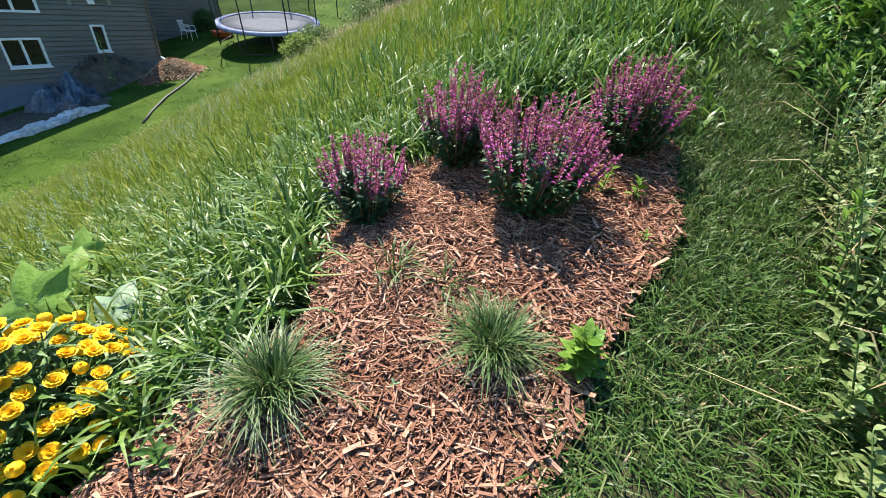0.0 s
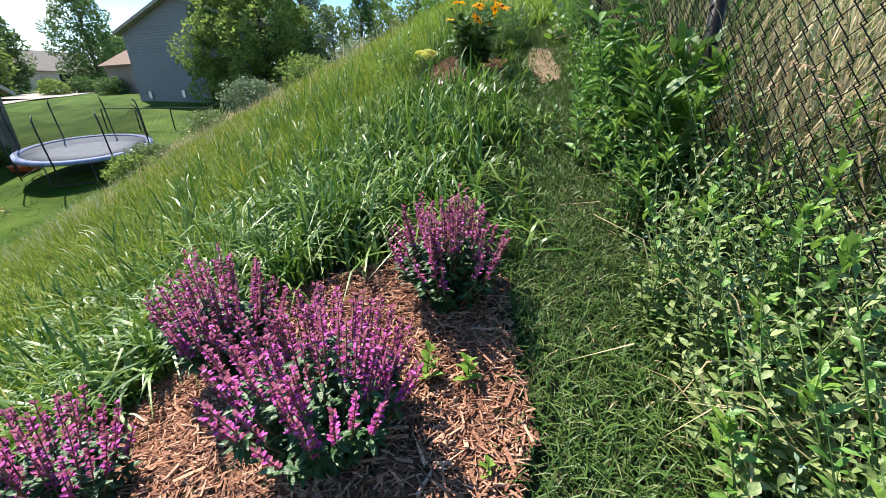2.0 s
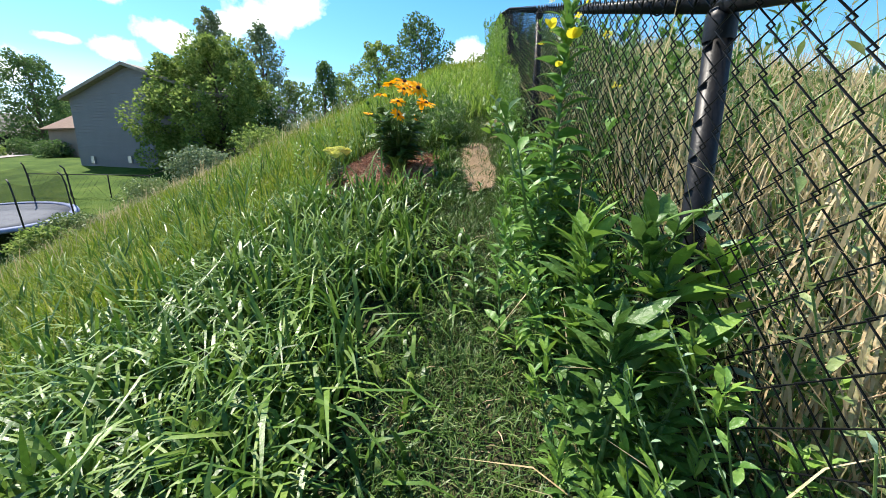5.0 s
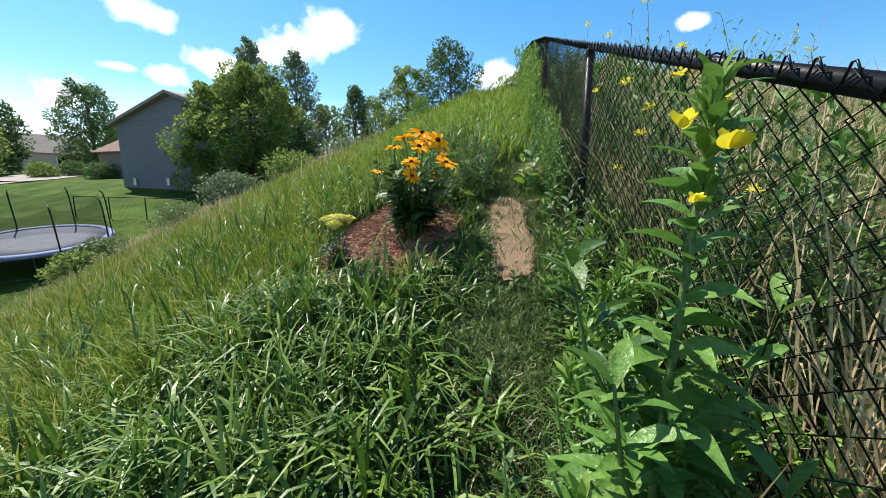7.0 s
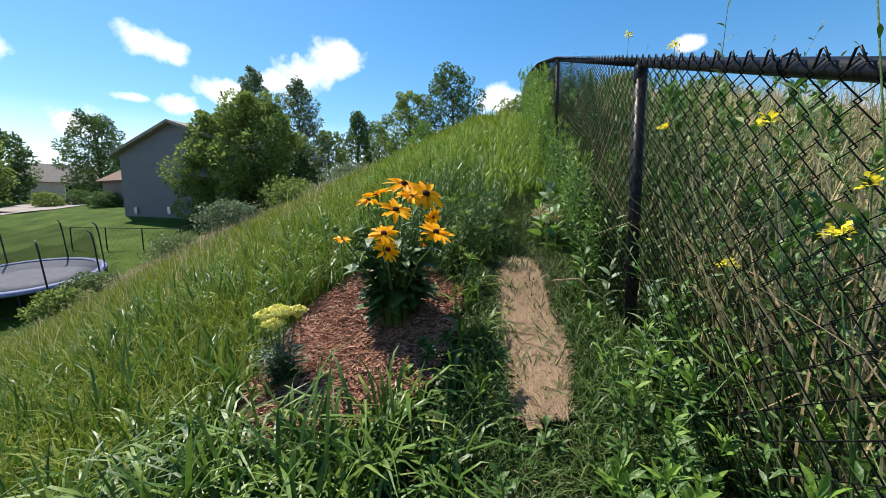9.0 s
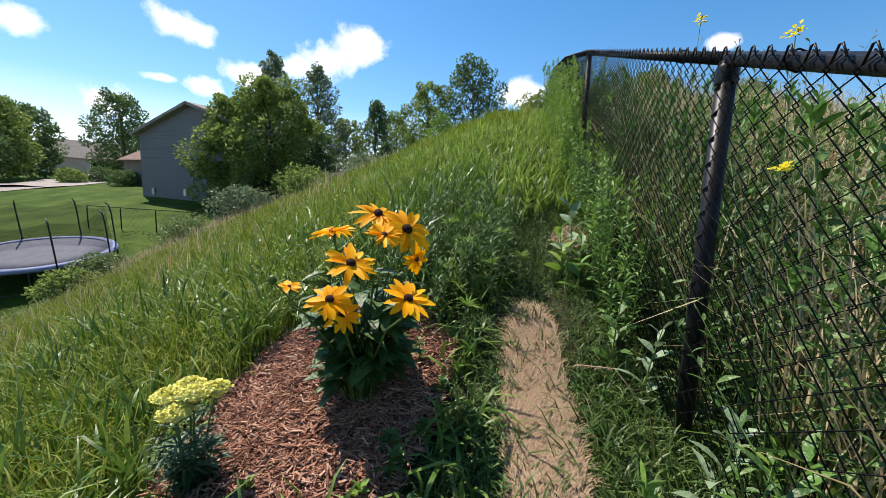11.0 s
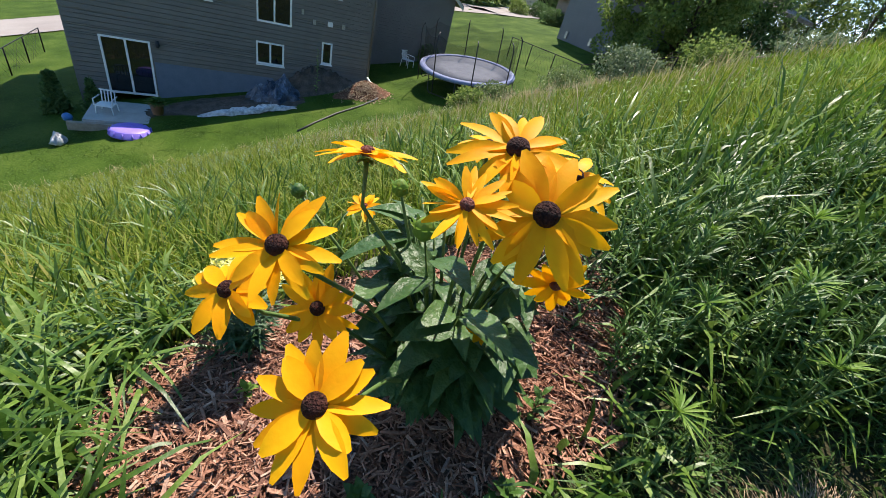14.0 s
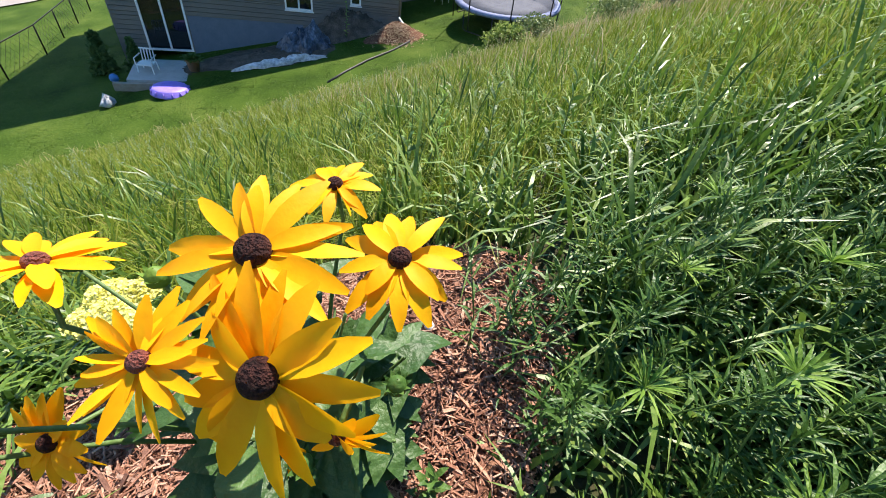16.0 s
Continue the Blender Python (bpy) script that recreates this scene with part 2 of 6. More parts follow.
GLASS = glass_mat("window_glass", (0.010, 0.013, 0.015), 0.03)
CONCRETE = mat("concrete", [(0.38, 0.36, 0.33), (0.50, 0.48, 0.44)], 3, 0.9, 0.3, 50, spec=0.25)
ROAD = mat("concrete_road", [(0.26, 0.23, 0.21), (0.33, 0.30, 0.27)], 0.6, 0.9, 0.2, 20, spec=0.2)
DIRT = mat("bare_dirt", [(0.055, 0.042, 0.032), (0.10, 0.078, 0.06), (0.16, 0.125, 0.10)], 3, 0.95, 1.0, 25, spec=0.15)
PURPLE = mat("purple_plastic", [(0.24, 0.16, 0.62), (0.30, 0.21, 0.72)], 5, 0.4, 0.05, 40, spec=0.45)
TARP_BLUE = mat("blue_tarp", [(0.018, 0.026, 0.042), (0.050, 0.070, 0.105), (0.17, 0.21, 0.28)], 2.2, 0.4, 0.8, 9, spec=0.5)
TARP_WHITE = mat("pale_tarp", [(0.28, 0.28, 0.29), (0.50, 0.50, 0.52), (0.68, 0.68, 0.70)], 2.5, 0.6, 0.8, 10, spec=0.3)
MATBLACK = mat("trampoline_mat", [(0.100, 0.112, 0.145), (0.145, 0.160, 0.195)], 3, 0.7, 0.1, 50, spec=0.2)
PAD = mat("pale_blue_pad", [(0.11, 0.14, 0.28), (0.25, 0.29, 0.42)], 3, 0.7, 0.2, 30, spec=0.2)
STEEL = mat("galvanised_steel", [(0.30, 0.31, 0.32), (0.45, 0.46, 0.47)], 20, 0.4, 0.1, 80, metal=0.9)
DARK_STEEL = mat("dark_foam_pole", [(0.018, 0.018, 0.020), (0.035, 0.035, 0.038)], 10, 0.6, 0.2, 50)
NET = net_mat("safety_net", (0.02, 0.02, 0.022), 0.72)
BARK = mat("bark", [(0.07, 0.055, 0.04), (0.14, 0.11, 0.085)], 6, 0.95, 1.0, 30, spec=0.2)
CROWN = mat("broad_crown", [(0.085, 0.150, 0.030), (0.175, 0.255, 0.055), (0.34, 0.41, 0.12)], 1.2, 0.65, 0.1, 20, island=True, translucent=0.45, spec=0.25)
CROWN_DARK = mat("dark_crown", [(0.05, 0.105, 0.030), (0.09, 0.16, 0.048), (0.16, 0.24, 0.08)], 1.2, 0.65, 0.1, 20, island=True, translucent=0.4, spec=0.25)
CROWN_GREY = mat("silvery_crown", [(0.09, 0.14, 0.065), (0.16, 0.22, 0.11), (0.28, 0.34, 0.21)], 1.2, 0.6, 0.1, 20, island=True, translucent=0.32, spec=0.3)
TERRACOTTA = mat("clay_pot", [(0.30, 0.17, 0.11), (0.38, 0.22, 0.15)], 8, 0.85, 0.3, 60)
BLACK_PIPE = mat("black_pipe", [(0.02, 0.02, 0.02), (0.05, 0.048, 0.045)], 10, 0.6, 0.2, 60)
ORANGE = mat("orange_red_plastic", [(0.50, 0.10, 0.03), (0.60, 0.14, 0.05)], 8, 0.45, 0.1, 60)
BALL_BLUE = mat("blue_plastic", [(0.03, 0.16, 0.42), (0.05, 0.22, 0.52)], 8, 0.4, 0.1, 60)
BARE_SLAT = mat("weathered_wood", [(0.26, 0.21, 0.16), (0.38, 0.32, 0.25)], 8, 0.9, 0.5, 60)
STONE = mat("pale_stone", [(0.45, 0.44, 0.42), (0.60, 0.59, 0.57)], 20, 0.8, 0.4, 90)

# ---- mesh helpers ----


def quad_mesh(name, verts, quads, material, smooth=True):
    """A mesh out of arrays of places and four-cornered faces."""
    verts = np.asarray(verts, np.float32).reshape(-1, 3)
    quads = np.asarray(quads, np.int32).reshape(-1, 4)
    me = bpy.data.meshes.new(name)
    me.vertices.add(len(verts))
    me.vertices.foreach_set("co", verts.ravel())
    me.loops.add(quads.size)
    me.loops.foreach_set("vertex_index", quads.ravel())
    me.polygons.add(len(quads))
    me.polygons.foreach_set("loop_start", np.arange(0, quads.size, 4, dtype=np.int32))
    me.polygons.foreach_set("use_smooth", np.full(len(quads), smooth))
    me.update(calc_edges=True)
    me.validate()
    if material:
        me.materials.append(material)
    return me


class Soup:
    """Gathers many small pieces into one mesh."""

    def __init__(self):
        self.v, self.q, self.n = [], [], 0

    def add(self, verts, quads):
        verts = np.asarray(verts, float).reshape(-1, 3)
        self.v.append(verts)
        self.q.append(np.asarray(quads, int).reshape(-1, 4) + self.n)
        self.n += len(verts)
        return self

    def weld(self):
        places, where = np.unique(np.round(np.vstack(self.v), 4), axis=0, return_inverse=True)
        self.v, self.q = [places], [where.ravel()[np.vstack(self.q)]]
        return self

    def mesh(self, name, material, smooth=True):
        return quad_mesh(name, np.vstack(self.v), np.vstack(self.q), material, smooth)


def part(name, soup, material, parent=None, label="", smooth=True):
    ob = new(name, soup.mesh(name, material, smooth))
    if parent:
        ob.parent = parent
    if label:
        ob["label"] = label
    return ob


def thing(name, at, label, category, group="", kind="", turn=0.0):
    ob = new(name)
    ob.empty_display_size = 0.1
    ob.matrix_basis = Matrix.Translation(at) @ Matrix.Rotation(turn, 4, "Z")
    return tagged(ob, label, category, group, kind)


BOX_Q = [(0, 3, 2, 1), (4, 5, 6, 7), (0, 1, 5, 4), (1, 2, 6, 5), (2, 3, 7, 6), (3, 0, 4, 7)]


def box(lo, hi):
    (a, b, c), (d, e, f) = lo, hi
    return [(a, b, c), (d, b, c), (d, e, c), (a, e, c), (a, b, f), (d, b, f), (d, e, f), (a, e, f)], BOX_Q


def tube(points, radii, sides=6):
    """A round tube along points."""
    pts = [Vector(p) for p in points]
    if not hasattr(radii, "__len__"):
        radii = [radii] * len(pts)
    v, q = [], []
    for i, p in enumerate(pts):
        d = (pts[min(i + 1, len(pts) - 1)] - pts[max(i - 1, 0)]).normalized()
        s = d.cross(Vector((0, 0, 1)) if abs(d.z) < 0.95 else Vector((1, 0, 0))).normalized()
        u = s.cross(d)
        for k in range(sides):
            a = 2 * math.pi * k / sides
            v.append(p + (s * math.cos(a) + u * math.sin(a)) * radii[i])
    for i in range(len(pts) - 1):
        for k in range(sides):
            q.append((i * sides + k, i * sides + (k + 1) % sides, (i + 1) * sides + (k + 1) % sides, (i + 1) * sides + k))
    for end, flip in ((0, True), ((len(pts) - 1) * sides, False)):
        for k in range(1, sides - 1, 2):
            c = (end, end + k, end + k + 1, end + min(k + 2, sides - 1) if k + 2 < sides else end)
            if len(set(c)) == 4:
                q.append(c[::-1] if flip else c)
    return np.array([tuple(x) for x in v]), q


def lathe(profile, sides=16):
    """A turned shape about z: profile of (radius, z)."""
    v = [(r * math.cos(2 * math.pi * k / sides), r * math.sin(2 * math.pi * k / sides), z) for r, z in profile for k in range(sides)]
    q = [(i * sides + k, i * sides + (k + 1) % sides, (i + 1) * sides + (k + 1) % sides, (i + 1) * sides + k) for i in range(len(profile) - 1) for k in range(sides)]
    return np.array(v), q


def blades(base, height, width, lean, rng, droop=0.5, face=None):
    """Grass blades: curved tapering strips of three pieces each."""
    n = len(base)
    ang = rng.uniform(0, 2 * np.pi, n) if face is None else face
    d = np.stack([np.cos(ang), np.sin(ang), np.zeros(n)], 1)
    sa = ang + np.pi / 2 + rng.uniform(-0.7, 0.7, n)
    s = np.stack([np.cos(sa), np.sin(sa), np.zeros(n)], 1)
    height, width, lean = (np.broadcast_to(x, n) for x in (height, width, lean))
    droop = np.broadcast_to(droop, n)
    out = np.empty((n, 8, 3))
    for k, (t, w) in enumerate(((0, 0.65), (0.42, 1.0), (0.78, 0.72), (1.0, 0.06))):
        c = base + d * (lean * height * t ** 2)[:, None]
        c[:, 2] += height * (t - droop * lean * t ** 3)
        h = s * (width * w * 0.5)[:, None]
        out[:, 2 * k] = c - h
        out[:, 2 * k + 1] = c + h
    q = (np.arange(n) * 8)[:, None, None] + np.array([[0, 1, 3, 2], [2, 3, 5, 4], [4, 5, 7, 6]])[None]
    return out.reshape(-1, 3), q.reshape(-1, 4)


def leaves(base, way, length, width, rng, sag=0.25, fold=0.25, shape=(0.12, 0.75, 1.0, 0.62, 0.04)):
    """Leaves with a sunk midrib: each runs from its base along way, sagging to its tip."""
    base, way = np.asarray(base, float), np.asarray(way, float)
    n = len(base)
    way = way / np.linalg.norm(way, axis=1)[:, None]
    up = np.array([0, 0, 1.0]) + rng.normal(0, 0.25, (n, 3))
    s = np.cross(way, up)
    s /= np.linalg.norm(s, axis=1)[:, None] + 1e-9
    u = np.cross(s, way)
    length, width = np.broadcast_to(length, n), np.broadcast_to(width, n)
    st = np.linspace(0, 1, len(shape))
    k = len(shape)
    out = np.empty((n, k, 3, 3))
    for i, (t, w) in enumerate(zip(st, shape)):
        c = base + way * (length * t)[:, None] - np.array([0, 0, 1.0]) * (sag * length * t * t)[:, None]
        h = s * (width * w * 0.5)[:, None]
        f = u * (width * w * fold * 0.5)[:, None]
        out[:, i, 0], out[:, i, 1], out[:, i, 2] = c - h + f, c, c + h + f
    q = []
    for i in range(k - 1):
        for j in range(2):
            a = i * 3 + j
            q.append((a, a + 1, a + 4, a + 3))
    q = (np.arange(n) * (3 * k))[:, None, None] + np.array(q)[None]
    return out.reshape(-1, 3), q.reshape(-1, 4)


# ---- the lie of the land ----
RIDGE_Y = [-30, 0, 1.4, 2.3, 2.95, 4.5, 5.5, 6.3, 6.85, 9, 12, 16, 22, 35, 60]
RIDGE_Z = [-6, -0.7, -0.42, -0.17, -0.02, 0.45, 0.76, 0.97, 1.16, 1.9, 2.9, 4.0, 4.9, 5.2, 5.2]
TOE = -12.8


def lawn_z(x, y):
    s = (x + 20) * 0.174 + (y - 8) * 0.985
    return -4.5 + 0.21 * np.clip(s, -14, 28) + 0.075 * np.clip(s - 28, 0, 90)


def path_x(y):
    return 0.3 + 0.21 * (np.clip(y, -10, 30) - 6)


def ground(x, y):
    x, y = np.asarray(x, float), np.asarray(y, float)
    xp = path_x(y)
    x0 = xp - 0.75
    top = np.interp(y, RIDGE_Y, RIDGE_Z)
    u = np.clip((x0 - x) / (x0 - TOE), 0, 1)
    edge = top - 0.09
    hill = edge + (lawn_z(TOE, y) - edge) * u
    return np.where(x > x0, top + 0.12 * np.minimum(x - xp, 3), np.where(u < 1, hill, lawn_z(np.minimum(x, TOE), y)))


def gz(x, y):
    return float(ground(x, y))


def hill_line(y):
    return 1.07 + 0.21 * (y - 6)


def spread(fine, reach, n):
    t = np.linspace(-1, 1, n)
    k = math.asinh(reach / fine * 2 / n)
    for _ in range(40):
        k = math.asinh(reach / fine * 2 / n * k) if k > 0.01 else 1.0
    return np.sinh(t * k) / math.sinh(k) * reach


gx = np.unique(np.concatenate([spread(0.12, 900, 170) - 1, np.linspace(-14, 3, 110)]))
gy = np.unique(np.concatenate([spread(0.12, 900, 170) + 5, np.linspace(-2, 28, 150)]))
XX, YY = np.meshgrid(gx, gy)
ZZ = ground(XX, YY)
near = np.exp(-((XX + 4) / 14) ** 2 - ((YY - 8) / 16) ** 2)
ZZ = ZZ + near * 0.018 * (np.sin(XX * 3.1 + YY * 1.7) + np.sin(YY * 4.3 - XX * 2.2))
idx = np.arange(XX.size).reshape(XX.shape)
gq = np.stack([idx[:-1, :-1], idx[:-1, 1:], idx[1:, 1:], idx[1:, :-1]], -1).reshape(-1, 4)
ground_me = quad_mesh("ground", np.stack([XX, YY, ZZ], -1), gq, SOIL)
ground_me.materials.append(LAWN)
ground_me.materials.append(FIELD)
cx = (XX[:-1, :-1] + XX[1:, 1:]) / 2
cy = (YY[:-1, :-1] + YY[1:, 1:]) / 2
zone = np.where(cx < TOE + 0.25 + 0.3 * np.sin(cy * 0.9), 1, 0)
zone = np.where((np.abs(cx) > 90) | (np.abs(cy) > 110), 2, zone)
ground_me.polygons.foreach_set("material_index", zone.ravel().astype(np.int32))
tagged(new("ground", ground_me), "grassy hillside falling to a mown green lawn", "ground", kind="structure")

# ---- beds and path: sheets laid on the ground ----


def inside(px_, py_, poly):
    ok = np.zeros(np.shape(px_), bool)
    for (x1, y1), (x2, y2) in zip(poly, poly[1:] + poly[:1]):
        c = (y1 > py_) != (y2 > py_)
        ok ^= c & (px_ < (x2 - x1) * (py_ - y1) / (y2 - y1 + 1e-12) + x1)
    return ok


BED_LOW = [(-0.22, 3.30), (-0.24, 2.75), (-0.45, 2.30), (-0.53, 2.00), (-0.60, 1.80), (-0.75, 1.2), (-1.6, 1.2), (-1.62, 1.72), (-1.46, 1.98), (-1.3, 2.2), (-1.58, 2.55), (-1.66, 2.85), (-1.5, 3.2), (-1.05, 3.42), (-0.6, 3.52)]
BED_HIGH = [(-0.62, 6.85), (-0.72, 6.35), (-0.66, 5.82), (-0.45, 5.6), (-0.1, 5.62), (0.16, 5.85), (0.30, 6.25), (0.36, 6.6), (0.22, 6.92), (-0.05, 7.08), (-0.36, 7.08)]
PATH_A = [(0.48, 5.58), (0.62, 5.56), (0.68, 5.75), (0.72, 5.95), (0.75, 6.13), (0.79, 6.40), (0.83, 6.62), (0.78, 6.80), (0.68, 6.82), (0.61, 6.65), (0.55, 6.38), (0.50, 6.13), (0.51, 5.85)]
PATH_B = [(1.05, 7.42), (1.30, 7.4), (1.36, 7.6), (1.2, 7.75), (1.05, 7.65)]


def sheet(poly, step, lift, rough, material, name, label, rng):
    """A slightly mounded sheet over the ground inside an outline, its edge worn uneven."""
    xs = [p[0] for p in poly]
    ys = [p[1] for p in poly]
    ax = np.arange(min(xs) - 0.1, max(xs) + 0.1, step)
    ay = np.arange(min(ys) - 0.1, max(ys) + 0.1, step)
    X, Y = np.meshgrid(ax, ay)
    jx = X + 0.035 * np.sin(Y * 23 + X * 9)
    jy = Y + 0.035 * np.sin(X * 19 - Y * 7)
    keep = inside(jx, jy, poly)
    Z = ground(X, Y) + lift + rng.uniform(-rough, rough, X.shape)
    ids = np.arange(X.size).reshape(X.shape)
    q = np.stack([ids[:-1, :-1], ids[:-1, 1:], ids[1:, 1:], ids[1:, :-1]], -1)
    ok = keep[:-1, :-1] & keep[1:, 1:] & keep[:-1, 1:] & keep[1:, :-1]
    s = Soup().add(np.stack([X, Y, Z], -1), q[ok])
    ob = new(name, s.mesh(name, material))
    return tagged(ob, label, "ground cover", kind="structure")


rng = np.random.default_rng(3)
bed_low = sheet(BED_LOW, 0.03, 0.03, 0.008, MULCH_BASE, "mulch_bed", "reddish shredded bark mulch round the purple salvias", rng)
bed_high = sheet(BED_HIGH, 0.03, 0.03, 0.008, MULCH_BASE, "mulch_bed", "reddish bark mulch under the golden daisies", rng)
path_a = sheet(PATH_A, 0.025, 0.035, 0.004, STRAW_BASE, "straw_path", "tan straw matting worn into a footpath", rng)
path_b = sheet(PATH_B, 0.025, 0.035, 0.004, STRAW_BASE, "straw_path", "tan straw matting on the upper footpath", rng)


def scatter(poly, n, rng):
    xs = [p[0] for p in poly]
    ys = [p[1] for p in poly]
    x, y = rng.uniform(min(xs), max(xs), n * 3), rng.uniform(min(ys), max(ys), n * 3)
    ok = inside(x, y, poly)
    return x[ok][:n], y[ok][:n]


# ---- near house on the lawn ----
NW = Vector((-19.76, 9.27, 0))
NA, NN = Vector((0.174, 0.985, 0)), Vector((0.985, -0.174, 0))


def wall_laps(a0, a1, z0, z1, holes, back, lap=0.17, proud=0.036):
    """Lapped siding between a0 and a1 with openings cut out; each course leans out at its foot."""
    v, q = [], []
    edges = sorted({z0, z1, *np.arange(z0, z1, lap), *[h for o in holes for h in (o[2], o[3])]})
    edges = [e for e in edges if z0 <= e <= z1]
    for lo, hi in zip(edges, edges[1:]):
        if hi - lo < 1e-4:
            continue
        cuts = [(o[0], o[1]) for o in holes if o[2] < (lo + hi) / 2 < o[3]]
        pos = a0
        runs = []
        for c in sorted(cuts):
            runs.append((pos, c[0]))
            pos = c[1]
        runs.append((pos, a1))
        k0 = round((lo - z0) / lap * 1000) / 1000
        f_lo = 1 - (k0 - math.floor(k0 + 1e-6))
        f_hi = f_lo - (hi - lo) / lap
        groove = 0.022 if hi - lo > 0.05 else 0.0
        for r0, r1 in runs:
            if r1 - r0 < 0.01:
                continue
            k = len(v)
            rows_ = [(back - 0.03, lo), (back + proud * f_lo, lo), (back + proud * max(f_hi, 0.35), hi - groove), (back - 0.03, hi - groove), (back - 0.03, hi)]
            for dep, z in rows_:
                v += [(r0, dep, z), (r1, dep, z)]
            for i in range(4 if groove else 3):
                q.append((k + 2 * i, k + 2 * i + 1, k + 2 * i + 3, k + 2 * i + 2))
    places, where = np.unique(np.round(np.array(v), 4), axis=0, return_inverse=True)
    return places, where.ravel()[np.array(q)]


def in_house(origin, along, out):
    m = Matrix.Identity(4)
    m.col[0][:3], m.col[1][:3], m.col[2][:3], m.col[3][:3] = along, out, (0, 0, 1), origin
    return m


def window_parts(house, name, a0, a1, z0, z1, back, panes, frame_mat=None, trim=0.07, sill=True):
    """A framed window or sliding door in a wall: trim, mullions and a dark pane each."""
    frame_mat = frame_mat or WHITE
    s = Soup()
    y0, y1 = back - 0.06, back + 0.045
    s.add(*box((a0, y0, z0), (a0 + trim, y1, z1)))
    s.add(*box((a1 - trim, y0, z0), (a1, y1, z1)))
    s.add(*box((a0 + trim, y0, z1 - trim), (a1 - trim, y1, z1)))
    s.add(*box((a0 + trim, y0, z0), (a1 - trim, y1, z0 + trim)))
    fr = part(name, s, frame_mat, house, "white vinyl frame", False)
    w = (a1 - a0 - 2 * trim) / panes
    for i in range(panes):
        p0 = a0 + trim + w * i
        if i:
            part("mullion", Soup().add(*box((p0 - 0.035, y0, z0 + trim), (p0 + 0.035, y1 - 0.01, z1 - trim))), frame_mat, fr, "", False)
        part("pane", Soup().add(*box((p0, back - 0.05, z0 + trim), (p0 + w, back - 0.03, z1 - trim))), GLASS, fr, "dark reflecting pane", False)
    if sill:
        part("window_sill", Soup().add(*box((a0 - 0.03, back, z0 - 0.05), (a1 + 0.03, back + 0.09, z0 - 0.003))), frame_mat, fr, "", False)
    return fr


def roof_slab(pts, thick):
    """A sloping slab under four corner places."""
    top = [Vector(p) for p in pts]
    n = (top[1] - top[0]).cross(top[3] - top[0]).normalized()
    if n.z < 0:
        n = -n
    low = [p - n * thick for p in top]
    return [tuple(p) for p in low + top], BOX_Q


def shingle_roof(parent, pts, thick, rows, material):
    """A roof plane of overlapping courses, each a thin slab."""
    a, b, c, d = [Vector(p) for p in pts]
    part("roof", Soup().add(*roof_slab(pts, thick)), material, parent, "", False)
    n = (b - a).cross(d - a).normalized()
    if n.z < 0:
        n = -n
    s = Soup()
    for i in range(rows):
        t0, t1 = i / rows, (i + 1) / rows
        p = [a.lerp(d, t0) + n * 0.034, b.lerp(c, t0) + n * 0.034, b.lerp(c, t1) + n * 0.006, a.lerp(d, t1) + n * 0.006]
        f = [a.lerp(d, t0) + n * 0.003, b.lerp(c, t0) + n * 0.003]
        s.add([tuple(x) for x in p], [(0, 1, 2, 3)])
        s.add([tuple(x) for x in (f[0], f[1], p[1], p[0])], [(0, 1, 2, 3)])
    tagged(part("shingle_course", s, material, parent, "rows of asphalt shingles", False), kind="stuff")


house = new("house")
house.matrix_basis = in_house(NW, NA, NN)
tagged(house, "grey lap-sided walkout house with brown shingle roof", "house")
A0, A1, GUT = -4.7, 6.9, 1.75
holes = [(1.75, 3.15, -0.95, 1.02), (1.70, 2.85, -2.65, -1.72), (-3.0, 0.15, -0.55, 0.92), (4.75, 5.25, 0.55, 1.3), (4.5, 4.98, -2.25, -1.3), (-3.75, -2.15, -4.6, -2.45)]
part("wall", Soup().add(*wall_laps(A0, A1, -3.2, GUT, holes, 0.0)), SIDING, house, "grey horizontal lap siding", False)
part("wall", Soup().add(*wall_laps(A0, -2.1, -4.7, -3.2, [(-3.75, -2.15, -4.7, -2.45)], 0.0)), SIDING, house, "grey siding beside the patio door", False)
part("wall", Soup().add(*wall_laps(2.4, A1, -3.9, -3.2, [], 0.0)), SIDING, house, "grey siding above the dirt mound", False)
part("foundation", Soup().add(*box((-2.1, -0.25, -5.2), (2.4, 0.012, -3.203))), FOUND, house, "blue-grey painted foundation wall", False)
sb = Soup()
sb.add(*box((A0, -8.6, -5.4), (A0 + 0.2, -0.01, GUT)))
sb.add(*box((A1 - 0.2, -8.6, -5.4), (A1, -0.01, GUT)))
sb.add(*box((A0, -8.8, -5.4), (A1, -8.6, GUT)))
sb.add(*box((A0 + 0.2, -1.6, -5.2), (A1 - 0.2, -1.5, GUT)))
part("side_walls", sb, SIDING, house, "", False)
for (a, b, c, d), n, nm in zip(holes, (2, 2, 3, 1, 1, 2), ("sliding_door", "window", "window", "window", "window", "patio_door")):
    window_parts(house, nm, a, b, c, d, 0.0, n, sill="door" not in nm)
RZ = 4.85
shingle_roof(house, [(A0 - 0.4, 0.5, GUT - 0.02), (A1 + 0.3, 0.5, GUT - 0.02), (A1 + 0.3, -4.4, RZ), (A0 - 0.4, -4.4, RZ)], 0.14, 26, SHINGLE)
shingle_roof(house, [(A1 + 0.3, -9.3, GUT - 0.02), (A0 - 0.4, -9.3, GUT - 0.02), (A0 - 0.4, -4.4, RZ), (A1 + 0.3, -4.4, RZ)], 0.14, 26, SHINGLE)
part("gutter", Soup().add(*box((A0 - 0.4, 0.5, GUT - 0.16), (A1 + 0.3, 0.61, GUT - 0.03))), SIDING, house, "taupe eaves gutter", False)
